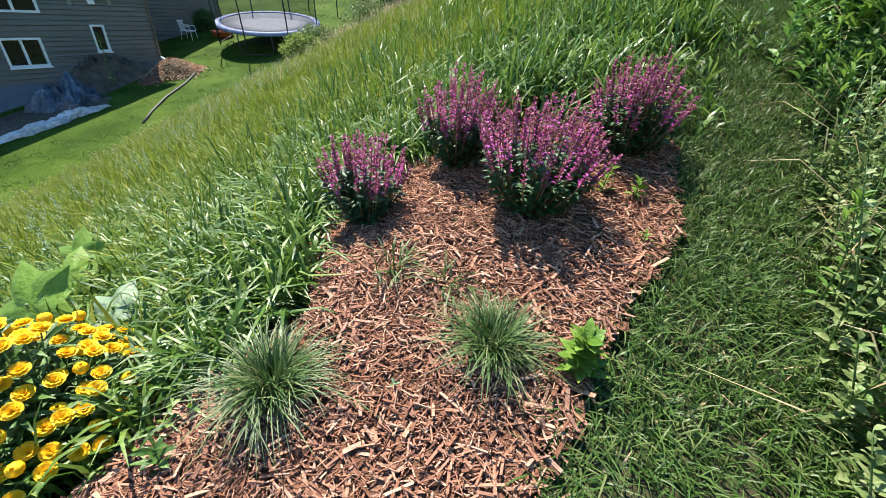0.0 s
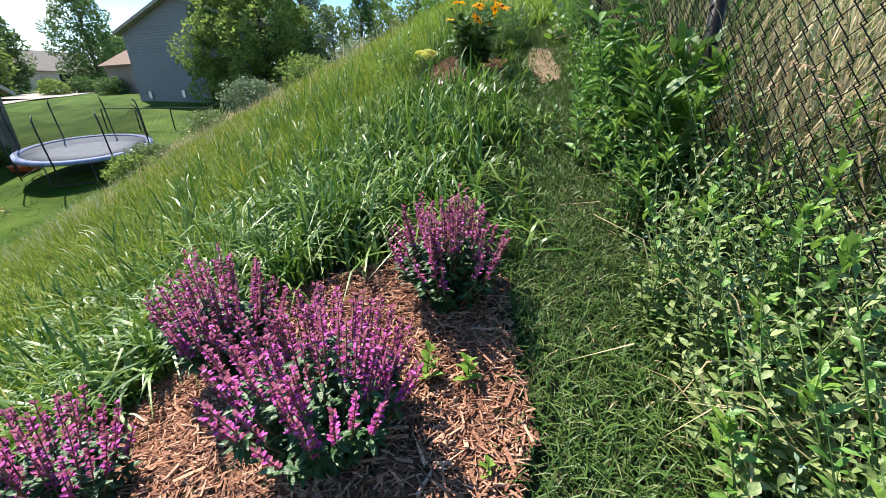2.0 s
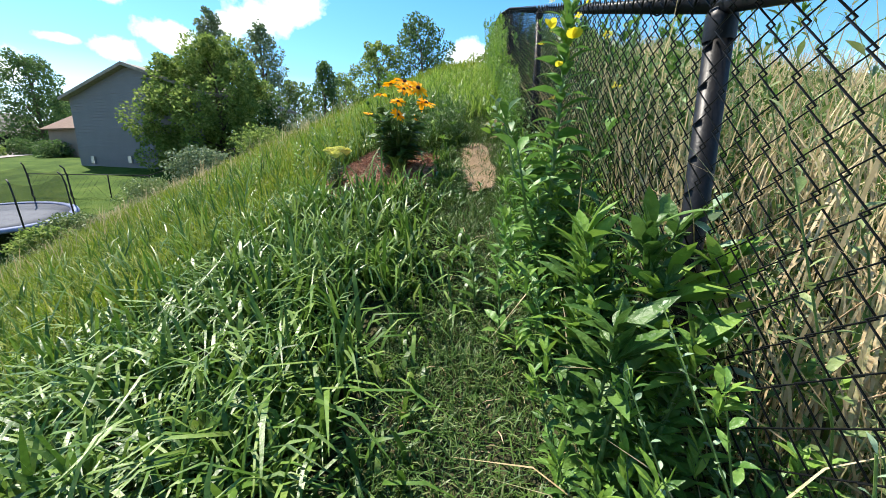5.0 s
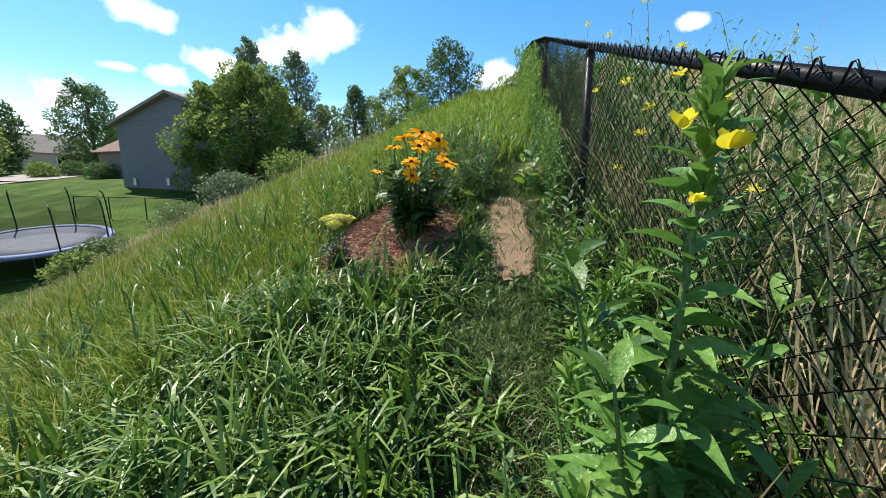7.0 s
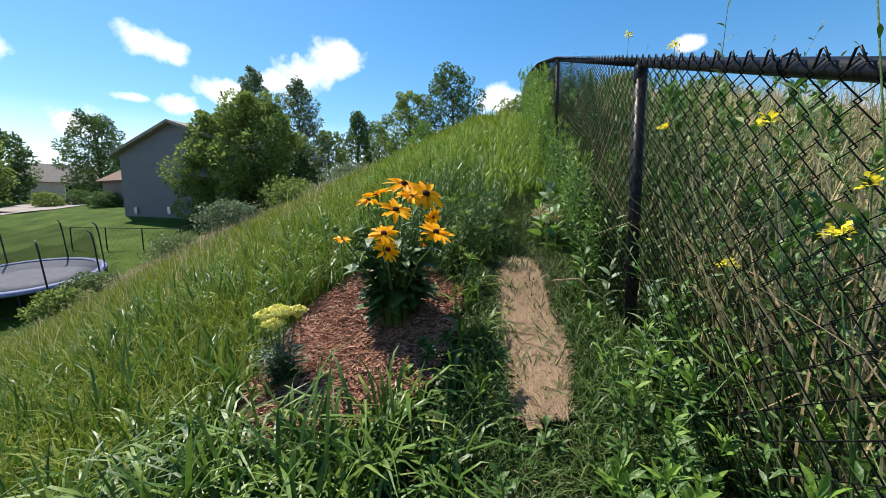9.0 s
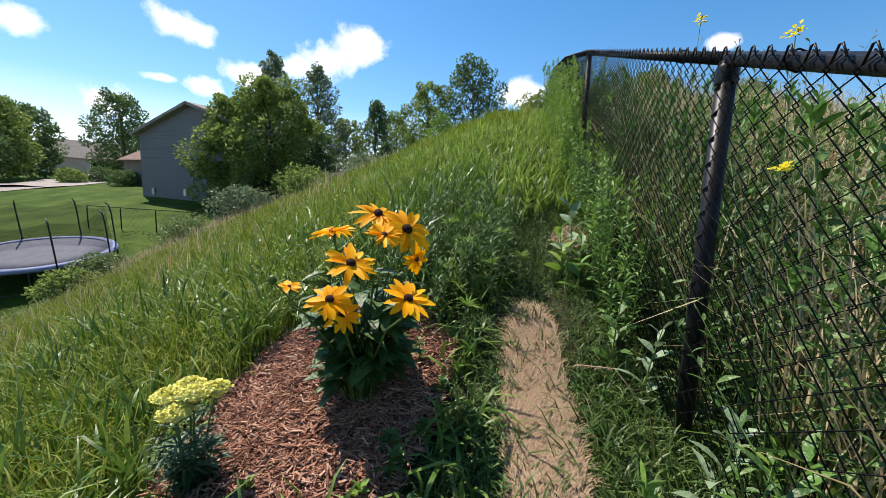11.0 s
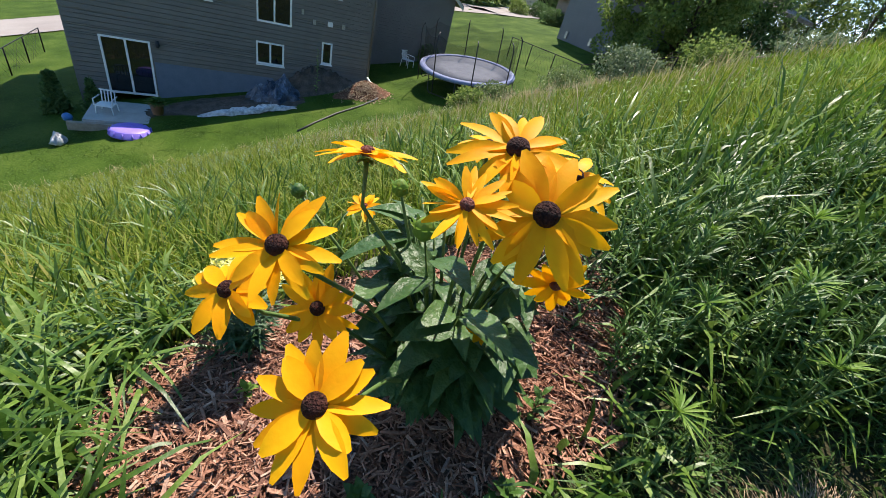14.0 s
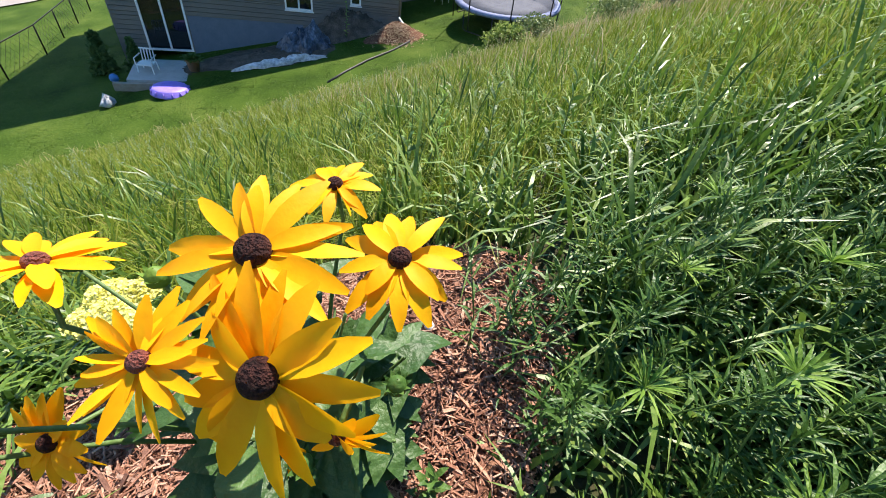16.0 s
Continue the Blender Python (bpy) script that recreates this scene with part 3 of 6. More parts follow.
part("soffit", Soup().add(*box((A0 - 0.35, -0.02, GUT - 0.10), (A1 + 0.25, 0.49, GUT - 0.05))), SIDING, house, "", False)
for a in (A0 + 0.02, A1 - 0.18):
    g = [(a, -8.7, GUT), (a + 0.16, -8.7, GUT), (a + 0.16, -0.1, GUT), (a, -0.1, GUT), (a, -4.45, RZ - 0.2), (a + 0.16, -4.45, RZ - 0.2), (a + 0.16, -4.35, RZ - 0.2), (a, -4.35, RZ - 0.2)]
    part("gable", Soup().add(g, BOX_Q), SIDING, house, "", False)
part("downspout", Soup().add(*tube([(A1 - 0.1, 0.55, GUT - 0.15), (A1 - 0.1, 0.1, GUT - 0.5), (A1 - 0.1, 0.08, -2.6)], 0.04, 6)), SIDING, house, "taupe downspout")
part("spout_extension", Soup().add(*tube([(A1 - 0.1, 0.1, -2.55), (A1 - 0.02, 0.5, -2.68), (A1 + 0.2, 1.3, -2.72)], 0.05, 6)), WHITE, house, "white spout extension on the lawn")
for a, z in ((5.6, 4.62), (6.25, 4.5), (4.6, 4.2)):
    y = -4.4 + (RZ - z) / (RZ - GUT) * 4.9
    part("roof_vent", Soup().add(*box((a, y - 0.15, z - 0.1), (a + 0.3, y + 0.15, z + 0.18))), DARK_STEEL, house, "dark roof vent", False)
for a, z in ((3.55, 0.95), (-1.9, -2.5)):
    s = Soup().add(*box((a - 0.05, 0, z - 0.04), (a + 0.05, 0.08, z + 0.12)))
    v, q = lathe([(0.015, 0.1), (0.07, 0.08), (0.08, -0.03), (0.05, -0.12), (0.01, -0.13)], 8)
    s.add(v + np.array([a, 0.13, z]), q)
    part("wall_lamp", s, DARK_STEEL, house, "black outdoor wall lantern")
for a, z, w in ((4.7, -0.62, 0.22), (4.05, -0.66, 0.12), (5.35, -0.62, 0.14), (3.55, -0.35, 0.1)):
    part("wall_vent", Soup().add(*box((a, 0.0, z), (a + w, 0.07, z + 0.2))), WHITE if w > 0.2 else STEEL, house, "small vent cover", False)

wing = new("garage_wing")
wing.matrix_basis = in_house(NW, NA, NN)
tagged(wing, "grey-sided garage wing with a steep gable end", "house")
wb, wa0, wa1, wap, wz, wez = -3.4, 6.75, 12.7, 9.7, 3.85, 1.75
part("wall", Soup().add(*wall_laps(wa0, wa1, -3.6, wez, [], wb)), SIDING, wing, "grey horizontal lap siding", False)
gs = Soup()
nlap = 17
for i in range(nlap):
    t0, t1 = i / nlap, (i + 1) / nlap
    z0, z1 = wez + (wz - 0.15 - wez) * t0, wez + (wz - 0.15 - wez) * t1
    l0, r0 = wa0 + (wap - wa0) * t0, wa1 + (wap - wa1) * t0
    l1, r1 = wa0 + (wap - wa0) * t1, wa1 + (wap - wa1) * t1
    gs.add([(l0, wb + 0.02, z0), (r0, wb + 0.02, z0), (r1, wb, z1), (l1, wb, z1)], [(0, 1, 2, 3)])
    gs.add([(l0, wb, z0), (r0, wb, z0), (r0, wb + 0.02, z0), (l0, wb + 0.02, z0)], [(0, 1, 2, 3)])
part("gable", gs.weld(), SIDING, wing, "grey lap-sided gable", False)
part("side_wall", Soup().add(*box((wa1 - 0.2, wb - 8, -3.8), (wa1 - 0.003, wb - 0.02, wez))), SIDING, wing, "", False)
sl = (wz - wez) / (wa1 - wap)
shingle_roof(wing, [(wa1 + 0.4, wb - 8, wez - sl * 0.4), (wa1 + 0.4, wb + 0.35, wez - sl * 0.4), (wap, wb + 0.35, wz), (wap, wb - 8, wz)], 0.12, 24, SHINGLE)
shingle_roof(wing, [(wa0 - 0.4, wb + 0.35, wez - sl * 0.4), (wa0 - 0.4, wb - 8, wez - sl * 0.4), (wap, wb - 8, wz), (wap, wb + 0.35, wz)], 0.12, 24, SHINGLE)
for e in (wa1 + 0.4, wa0 - 0.4):
    p = [Vector((e, wb + 0.36, wez - sl * 0.4 - 0.02)), Vector((wap, wb + 0.36, wz - 0.02))]
    o = Vector((0, 0.03, 0))
    dn = Vector((0, 0, -0.2))
    v = [p[0] + dn, p[1] + dn, p[1] + dn + o, p[0] + dn + o, p[0], p[1], p[1] + o, p[0] + o]
    part("rake_board", Soup().add([tuple(x) for x in v], BOX_Q), BEIGE, wing, "pale rake trim", False)


def on_lawn(x, y, lift=0.0):
    return Vector((x, y, float(lawn_z(x, y)) + lift))


# ---- things at the house ----
def mound(name, x, y, rx, ry, h, material, label, category, turn, seed, rough=0.12, n=26):
    r = np.random.default_rng(seed)
    v, q = [], []
    for i in range(n + 1):
        for k in range(40):
            t, a = i / n, 2 * math.pi * k / 40
            wob = 1 + 0.12 * math.sin(3 * a + seed) + 0.07 * math.sin(5 * a + 2 * seed)
            px_, py_ = rx * t * wob * math.cos(a), ry * t * wob * math.sin(a)
            wx = x + px_ * math.cos(turn) - py_ * math.sin(turn)
            wy = y + px_ * math.sin(turn) + py_ * math.cos(turn)
            z = h * (0.5 + 0.5 * math.cos(math.pi * t)) + r.normal(0, rough * h) * (1 - t) * 0.8
            v.append((wx, wy, float(lawn_z(wx, wy)) - 0.02 + max(z, 0)))
    for i in range(n):
        for k in range(40):
            q.append((i * 40 + k, (i + 1) * 40 + k, (i + 1) * 40 + (k + 1) % 40, i * 40 + (k + 1) % 40))
    ob = new(name, Soup().add(v, q).mesh(name, material))
    return tagged(ob, label, category)


mound("dirt_mound", -18.6, 13.2, 2.6, 1.1, 0.95, DIRT, "brown heap of bare dirt against the house wall", "dirt", 1.4, 2)
mound("dirt_mound", -18.0, 9.6, 4.2, 1.6, 0.2, DIRT, "bare trampled dirt along the foundation", "dirt", 1.4, 5, 0.2)
chip_hill = mound("mulch_heap", -16.9, 15.0, 1.5, 1.0, 0.55, MULCH_BASE, "tan pile of wood chips on the lawn edge", "wood chips", 1.3, 4)

slab_ob = thing("patio_slab", on_lawn(-18.2, 6.0), "small concrete patio slab with a timber edge", "patio", turn=math.atan2(NA.y, NA.x))
part("slab", Soup().add(*box((-1.2, -0.9, -0.2), (1.2, 1.3, 0.14))), CONCRETE, slab_ob, "", False)
part("timber_edge", Soup().add(*box((-1.6, -1.12, -0.2), (1.6, -0.95, 0.08))), BARE_SLAT, slab_ob, "grey weathered timber", False)


def plastic_chair(x, y, z, turn, label):
    t = thing("plastic_chair", (x, y, z), label, "chair", turn=turn)
    part("seat", Soup().add(*box((-0.25, -0.25, 0.40), (0.25, 0.25, 0.44))), WHITE, t, "", False)
    s = Soup()
    for k in range(5):
        s.add(*tube([(-0.2 + 0.1 * k, 0.25, 0.44), (-0.2 + 0.1 * k, 0.33, 0.84)], 0.022, 5))
    s.add(*tube([(-0.25, 0.33, 0.85), (0.25, 0.33, 0.85)], 0.028, 6))
    part("backrest", s, WHITE, t)
    for sx in (-1, 1):
        part("armrest", Soup().add(*tube([(sx * 0.27, 0.3, 0.66), (sx * 0.28, -0.22, 0.64), (sx * 0.27, -0.25, 0.42)], 0.022, 6)), WHITE, t)
        for sy in (-1, 1):
            part("leg", Soup().add(*tube([(sx * 0.24, sy * 0.24, 0.42), (sx * 0.27, sy * 0.27, 0.0)], 0.02, 6)), WHITE, t)
    return t


p = on_lawn(-18.3, 5.4, 0.14)
plastic_chair(p.x, p.y, p.z, 1.2, "white plastic armchair on the patio slab")
p = on_lawn(-20.2, 19.3)
plastic_chair(p.x, p.y, p.z, 1.9, "white plastic chair beside the garage wall")

p = on_lawn(-17.7, 6.9, 0.14)
pot = thing("potted_plant", p, "clay pot of low green foliage on the patio", "potted plant")
part("pot", Soup().add(*lathe([(0.01, 0), (0.17, 0), (0.24, 0.36), (0.26, 0.36), (0.26, 0.42), (0.22, 0.42), (0.2, 0.36), (0.01, 0.35)], 16)), TERRACOTTA, pot, "terracotta pot")
r = np.random.default_rng(8)
b = np.stack([r.normal(0, 0.09, 220), r.normal(0, 0.09, 220), r.uniform(0.36, 0.5, 220)], 1)
w = np.stack([b[:, 0] * 6, b[:, 1] * 6, r.uniform(0.2, 1, 220)], 1) + r.normal(0, 0.2, (220, 3))
part("foliage", Soup().add(*leaves(b, w, 0.2, 0.08, r)), LEAF, pot)

p = on_lawn(-16.4, 5.95)
pool = thing("paddling_pool", p, "purple plastic paddling pool upside down on the lawn", "paddling pool")
part("shell", Soup().add(*lathe([(0.62, 0.0), (0.66, 0.02), (0.62, 0.06), (0.56, 0.2), (0.52, 0.225), (0.3, 0.24), (0.01, 0.24)], 28)), PURPLE, pool, "upturned purple shell")
for k in range(14):
    a = 2 * math.pi * k / 14
    part("rib", Soup().add(*tube([(0.645 * math.cos(a), 0.645 * math.sin(a), 0.05), (0.59 * math.cos(a), 0.59 * math.sin(a), 0.19)], 0.025, 5)), PURPLE, pool)

p = on_lawn(-18.7, 4.2)
ball = new("toy_ball", Soup().add(*lathe([(0.005, 0.0), (0.08, 0.02), (0.14, 0.08), (0.16, 0.16), (0.14, 0.24), (0.08, 0.30), (0.005, 0.32)], 16)).mesh("toy_ball", BALL_BLUE))
ball.location = p
tagged(ball, "blue plastic ball on the shaded lawn", "ball")

# ---- a crumpled bag beside the paddling pool ----
gb = np.random.default_rng(77)
v, q = lathe([(0.02, 0.0), (0.24, 0.01), (0.28, 0.10), (0.19, 0.22), (0.13, 0.33), (0.06, 0.37), (0.01, 0.38)], 22)
v = v * np.array([1.5, 0.8, 1.0]) * (1 + gb.normal(0, 0.10, (len(v), 1)))
v[:, 0] += v[:, 2] * 0.5
bag = new("plastic_bag", Soup().add(v, q).mesh("plastic_bag", TARP_WHITE))
bag.location = (-16.7, 4.0, float(lawn_z(-16.7, 4.0)) - 0.02)
tagged(bag, "crumpled white plastic bag lying on the lawn", "bag")


def crumpled(name, x, y, lx, ly, h, turn, material, label, seed):
    r_ = np.random.default_rng(seed)
    n, m_ = 44, 32
    v, q = [], []
    ph = r_.uniform(0, 6, 8)
    for i in range(n):
        for j in range(m_):
            u_, w_ = i / (n - 1) - 0.5, j / (m_ - 1) - 0.5
            px_, py_ = u_ * lx * (1 + 0.15 * math.sin(9 * w_ + ph[0])), w_ * ly * (1 + 0.35 * math.sin(7 * u_ + ph[1]) + 0.2 * math.sin(19 * u_ + ph[4]))
            wx = x + px_ * math.cos(turn) - py_ * math.sin(turn)
            wy = y + px_ * math.sin(turn) + py_ * math.cos(turn)
            hh = h * max(0, (1 - 4 * u_ * u_)) ** 0.45 * max(0, (1 - 4 * w_ * w_)) ** 0.4
            at = Vector((u_ * lx * 1.6 + ph[2], w_ * ly * 1.6 + ph[3], seed))
            hh *= 0.42 + 0.75 * abs(noise.noise(at)) + 0.4 * abs(noise.noise(at * 2.3)) + 0.16 * noise.noise(at * 5.1)
            v.append((wx, wy, float(lawn_z(wx, wy)) + 0.02 + hh + 0.03 * abs(math.sin(17 * u_ + 11 * w_))))
    for i in range(n - 1):
        for j in range(m_ - 1):
            q.append((i * m_ + j, (i + 1) * m_ + j, (i + 1) * m_ + j + 1, i * m_ + j + 1))
    ob = new(name, Soup().add(v, q).mesh(name, material, False))
    md = ob.modifiers.new("thick", "SOLIDIFY")
    md.thickness = 0.012
    return tagged(ob, label, "tarpaulin")


crumpled("tarp", -17.9, 11.2, 2.0, 1.3, 1.0, 1.35, TARP_BLUE, "blue-grey tarpaulin crumpled over a heap", 3)
crumpled("tarp", -16.7, 9.9, 3.2, 0.42, 0.30, 1.36, TARP_WHITE, "pale plastic sheet lying along the lawn edge", 6)

hz = [(-19.0, 16.0), (-17.2, 15.9), (-15.9, 15.2), (-15.4, 14.2), (-15.0, 12.9), (-14.4, 11.7), (-13.9, 10.9)]
hose = new("drain_pipe", Soup().add(*tube([on_lawn(x, y, 0.035) for x, y in hz], 0.038, 7)).mesh("drain_pipe", BLACK_PIPE))
tagged(hose, "black corrugated drain pipe across the lawn", "pipe")

p = on_lawn(-18.9, 20.2)
tub = thing("sand_toy", p, "orange-red plastic play tub beside the trampoline", "toy")
part("tub", Soup().add(*lathe([(0.01, 0.02), (0.45, 0.02), (0.52, 0.22), (0.56, 0.24), (0.56, 0.27), (0.48, 0.26), (0.42, 0.08), (0.01, 0.07)], 18)), ORANGE, tub)

# ---- trampoline ----
TC = Vector((-15.6, 20.0, 0))
TC.z = float(lawn_z(TC.x, TC.y))
TRAD = 2.38
tramp = thing("trampoline", TC, "large round trampoline with pale blue pad and safety net", "trampoline")
tramp.matrix_basis = Matrix.Translation(TC) @ Matrix.Rotation(radians(8.5), 4, "X") @ Matrix.Rotation(radians(2.0), 4, "Y")
TH = 0.92
part("jumping_mat", Soup().add(*lathe([(0.01, TH - 0.02), (TRAD * 0.5, TH - 0.015), (TRAD - 0.22, TH), (TRAD - 0.22, TH + 0.012), (TRAD * 0.5, TH), (0.01, TH - 0.006)], 48)), MATBLACK, tramp, "grey-black woven jumping mat")
part("safety_pad", Soup().add(*lathe([(TRAD - 0.24, TH + 0.02), (TRAD - 0.23, TH + 0.05), (TRAD + 0.02, TH + 0.05), (TRAD + 0.05, TH - 0.02), (TRAD + 0.045, TH - 0.09), (TRAD - 0.02, TH - 0.03), (TRAD - 0.24, TH + 0.02)], 48)), PAD, tramp, "pale blue rim pad")
ring = [(TRAD * math.cos(2 * math.pi * k / 48), TRAD * math.sin(2 * math.pi * k / 48), TH - 0.06) for k in range(49)]
part("frame_ring", Soup().add(*tube(ring, 0.03, 6)), STEEL, tramp)
for k in range(4):
    a0 = math.pi / 2 * k + 0.35
    pts = []
    for da, z in ((-0.32, TH - 0.06), (-0.32, 0.12), (-0.26, 0.03), (0.26, 0.03), (0.32, 0.12), (0.32, TH - 0.06)):
        pts.append((TRAD * math.cos(a0 + da), TRAD * math.sin(a0 + da), z))
    part("leg", Soup().add(*tube(pts, 0.024, 6)), DARK_STEEL, tramp, "dark U-shaped leg")
NP = 8
poles = []
for k in range(NP):
    a = 2 * math.pi * (k + 0.25) / NP
    c, s_ = math.cos(a), math.sin(a)
    pts = [((TRAD + 0.06) * c, (TRAD + 0.06) * s_, 0.12), ((TRAD + 0.07) * c, (TRAD + 0.07) * s_, 2.2), ((TRAD + 0.03) * c, (TRAD + 0.03) * s_, 2.55), ((TRAD - 0.08) * c, (TRAD - 0.08) * s_, 2.68)]
    part("net_pole", Soup().add(*tube(pts, 0.028, 6)), DARK_STEEL, tramp, "black foam-wrapped pole")
v, q = [], []
NR = 64
for i, z in enumerate((TH + 0.06, 1.5, 2.1, 2.55)):
    for k in range(NR):
        a = 2 * math.pi * k / NR
        ph = (k / NR * NP - 0.25) % 1.0
        sag = 0.22 * 4 * ph * (1 - ph)
        rr = TRAD - 0.12 - 0.10 * 4 * ph * (1 - ph) * (i / 3)
        v.append((rr * math.cos(a), rr * math.sin(a), z - (sag if i == 3 else sag * 0.3 * (i > 0))))
for i in range(3):
    for k in range(NR):
        q.append((i * NR + k, i * NR + (k + 1) % NR, (i + 1) * NR + (k + 1) % NR, (i + 1) * NR + k))
part("net", Soup().add(v, q), NET, tramp, "dark safety netting")

# ---- far fence behind the trampoline ----
def chain_fence(name, pts, height, step, label, wires, wire_r, parent_mat):
    t = thing(name, (0, 0, 0), label, "fence")
    tops = []
    for (x0, y0), (x1, y1) in zip(pts, pts[1:]):
        L = math.hypot(x1 - x0, y1 - y0)
        n = max(1, round(L / step))
        for k in range(n + (1 if (x1, y1) == pts[-1] else 0)):
            x, y = x0 + (x1 - x0) * k / n, y0 + (y1 - y0) * k / n
            z = gz(x, y)
            part("post", Soup().add(*tube([(x, y, z - 0.1), (x, y, z + height)], 0.03, 6)), parent_mat, t)
            tops.append((x, y, z + height))
    part("top_rail", Soup().add(*tube(tops, 0.022, 5)), parent_mat, t)
    s = Soup()
    for a, b in zip(tops, tops[1:]):
        a, b = Vector(a), Vector(b)
        m_ = max(4, int((b - a).length / wires))
        for k in range(m_):
            for sgn in (1, -1):
                d0 = a.lerp(b, k / m_)
                sh = (b - a) / (b - a).length * height * 0.9 * sgn
                d1 = d0 + sh
                frac = (d1 - a).dot(b - a) / (b - a).length_squared
                d1 = a + (b - a) * min(max(frac, 0), 1)
                ln = abs((d1 - d0).length) / (height * 0.9)
                s.add(*tube([d0, d1 - Vector((0, 0, height * 0.95 * ln))], wire_r, 3))
    part("mesh_panel", s, parent_mat, t, "dark chain-link mesh")
    return t


chain_fence("chain_link_fence", [(-19.9, 26.8), (-12.9, 25.2), (-9.0, 26.5)], 1.2, 2.6, "black chain-link fence across the back lawn", 0.3, 0.005, FENCE_BLACK)
chain_fence("chain_link_fence", [(-16.5, -1.5), (-24.0, 1.6), (-31, 3.0)], 1.2, 2.6, "black chain-link fence along the side lawn", 0.3, 0.005, FENCE_BLACK)

# ---- neighbouring houses ----
GA, GB = Vector((-23.3, 35.4, 0)), Vector((-12.7, 31.6, 0))
gdir = (GB - GA).normalized()
gout = Vector((gdir.y, -gdir.x, 0))
grey = new("neighbour_house")
grey.matrix_basis = in_house(GA, gdir, gout)
tagged(grey, "blue-grey two-storey house with a plain gable end", "house")
GL = (GB - GA).length
part("wall", Soup().add(*wall_laps(0, GL, -0.4, 5.95, [], 0, 0.2, 0.02)), SIDING_BLUE, grey, "blank blue-grey siding", False)
gs = Soup()
for i in range(9):
    t0, t1 = i / 9, (i + 1) / 9
    z0, z1 = 5.95 + 1.8 * t0, 5.95 + 1.8 * t1
    gs.add([(GL / 2 * t0, 0.02, z0), (GL - GL / 2 * t0, 0.02, z0), (GL - GL / 2 * t1, 0, z1), (GL / 2 * t1, 0, z1)], [(0, 1, 2, 3)])
part("gable", gs.weld(), SIDING_BLUE, grey, "", False)
part("side_wall", Soup().add(*box((0.0, -10, -0.5), (0.2, -0.01, 5.95))), SIDING_BLUE, grey, "", False)
part("foundation", Soup().add(*box((-0.01, -10, -0.6), (GL, 0.025, 0.25 + 0.5))), CONCRETE, grey, "grey concrete foundation", False)
part("roof", Soup().add(*roof_slab([(-0.45, -10.4, 5.8), (-0.45, 0.45, 5.8), (GL / 2, 0.45, 7.85), (GL / 2, -10.4, 7.85)], 0.2)), SHINGLE, grey, "weathered shingle roof", False)
part("roof", Soup().add(*roof_slab([(GL + 0.45, 0.45, 5.8), (GL + 0.45, -10.4, 5.8), (GL / 2, -10.4, 7.85), (GL / 2, 0.45, 7.85)], 0.2)), SHINGLE, grey, "weathered shingle roof", False)
for a in (1.2, 4.6):
    part("meter_box", Soup().add(*box((a, 0.02, 1.2), (a + 0.3, 0.14, 1.7))), STEEL, grey, "small meter box", False)
garage = new("neighbour_garage")
garage.matrix_basis = in_house(GA + gout * -6.0 + gdir * -12.0, gdir, gout)
tagged(garage, "brown-walled garage with a brown shingle roof", "house")
part("wall", Soup().add(*box((0, -7, -0.3), (11, 0, 4.5))), BROWN_WALL, garage, "", False)
part("roof", Soup().add(*roof_slab([(-0.4, 0.4, 4.4), (11, 0.4, 4.4), (11, -3.6, 6.5), (-0.4, -3.6, 6.5)], 0.15)), SHINGLE_BROWN, garage, "", False)
part("roof", Soup().add(*roof_slab([(11, -7.4, 4.4), (-0.4, -7.4, 4.4), (-0.4, -3.6, 6.5), (11, -3.6, 6.5)], 0.15)), SHINGLE_BROWN, garage, "", False)


def polar(az, dist, ox=0.3, oy=4.85):
    a = radians(az)
    return ox - math.sin(a) * dist, oy + math.cos(a) * dist


def far_house(az, dist, w, d, h, roof, turn, wall_mat, label, z):
    x, y = polar(az, dist)
    z = gz(x, y) if z is None else z
    t = thing("far_house", (x, y, z), label, "house", turn=turn)
    part("wall", Soup().add(*box((-w / 2, -d / 2, -0.5), (w / 2, d / 2, h))), wall_mat, t, "", False)
    for sgn in (1, -1):
        part("roof", Soup().add(*roof_slab([(-w / 2 - 0.4, sgn * (d / 2 + 0.5), h - 0.1), (w / 2 + 0.4, sgn * (d / 2 + 0.5), h - 0.1), (w / 2 + 0.4, 0, h + roof), (-w / 2 - 0.4, 0, h + roof)], 0.2)), SHINGLE, t, "", False)
    for sgn in (1, -1):
        v = [(sgn * (w / 2 - 0.2), -d / 2, h), (sgn * w / 2, -d / 2, h), (sgn * w / 2, d / 2, h), (sgn * (w / 2 - 0.2), d / 2, h), (sgn * (w / 2 - 0.2), -0.1, h + roof - 0.15), (sgn * w / 2, -0.1, h + roof - 0.15), (sgn * w / 2, 0.1, h + roof - 0.15), (sgn * (w / 2 - 0.2), 0.1, h + roof - 0.15)]
        part("gable", Soup().add(v, BOX_Q), wall_mat, t, "", False)
    window_parts(t, "garage_door", w / 2 - 5.2, w / 2 - 1.0, 0.0, 2.2, -d / 2 - 0.05, 1)
    return t


far_house(42.6, 96, 10, 8, 2.6, 3.2, 1.0, BEIGE, "beige house with a white garage across the street", None)

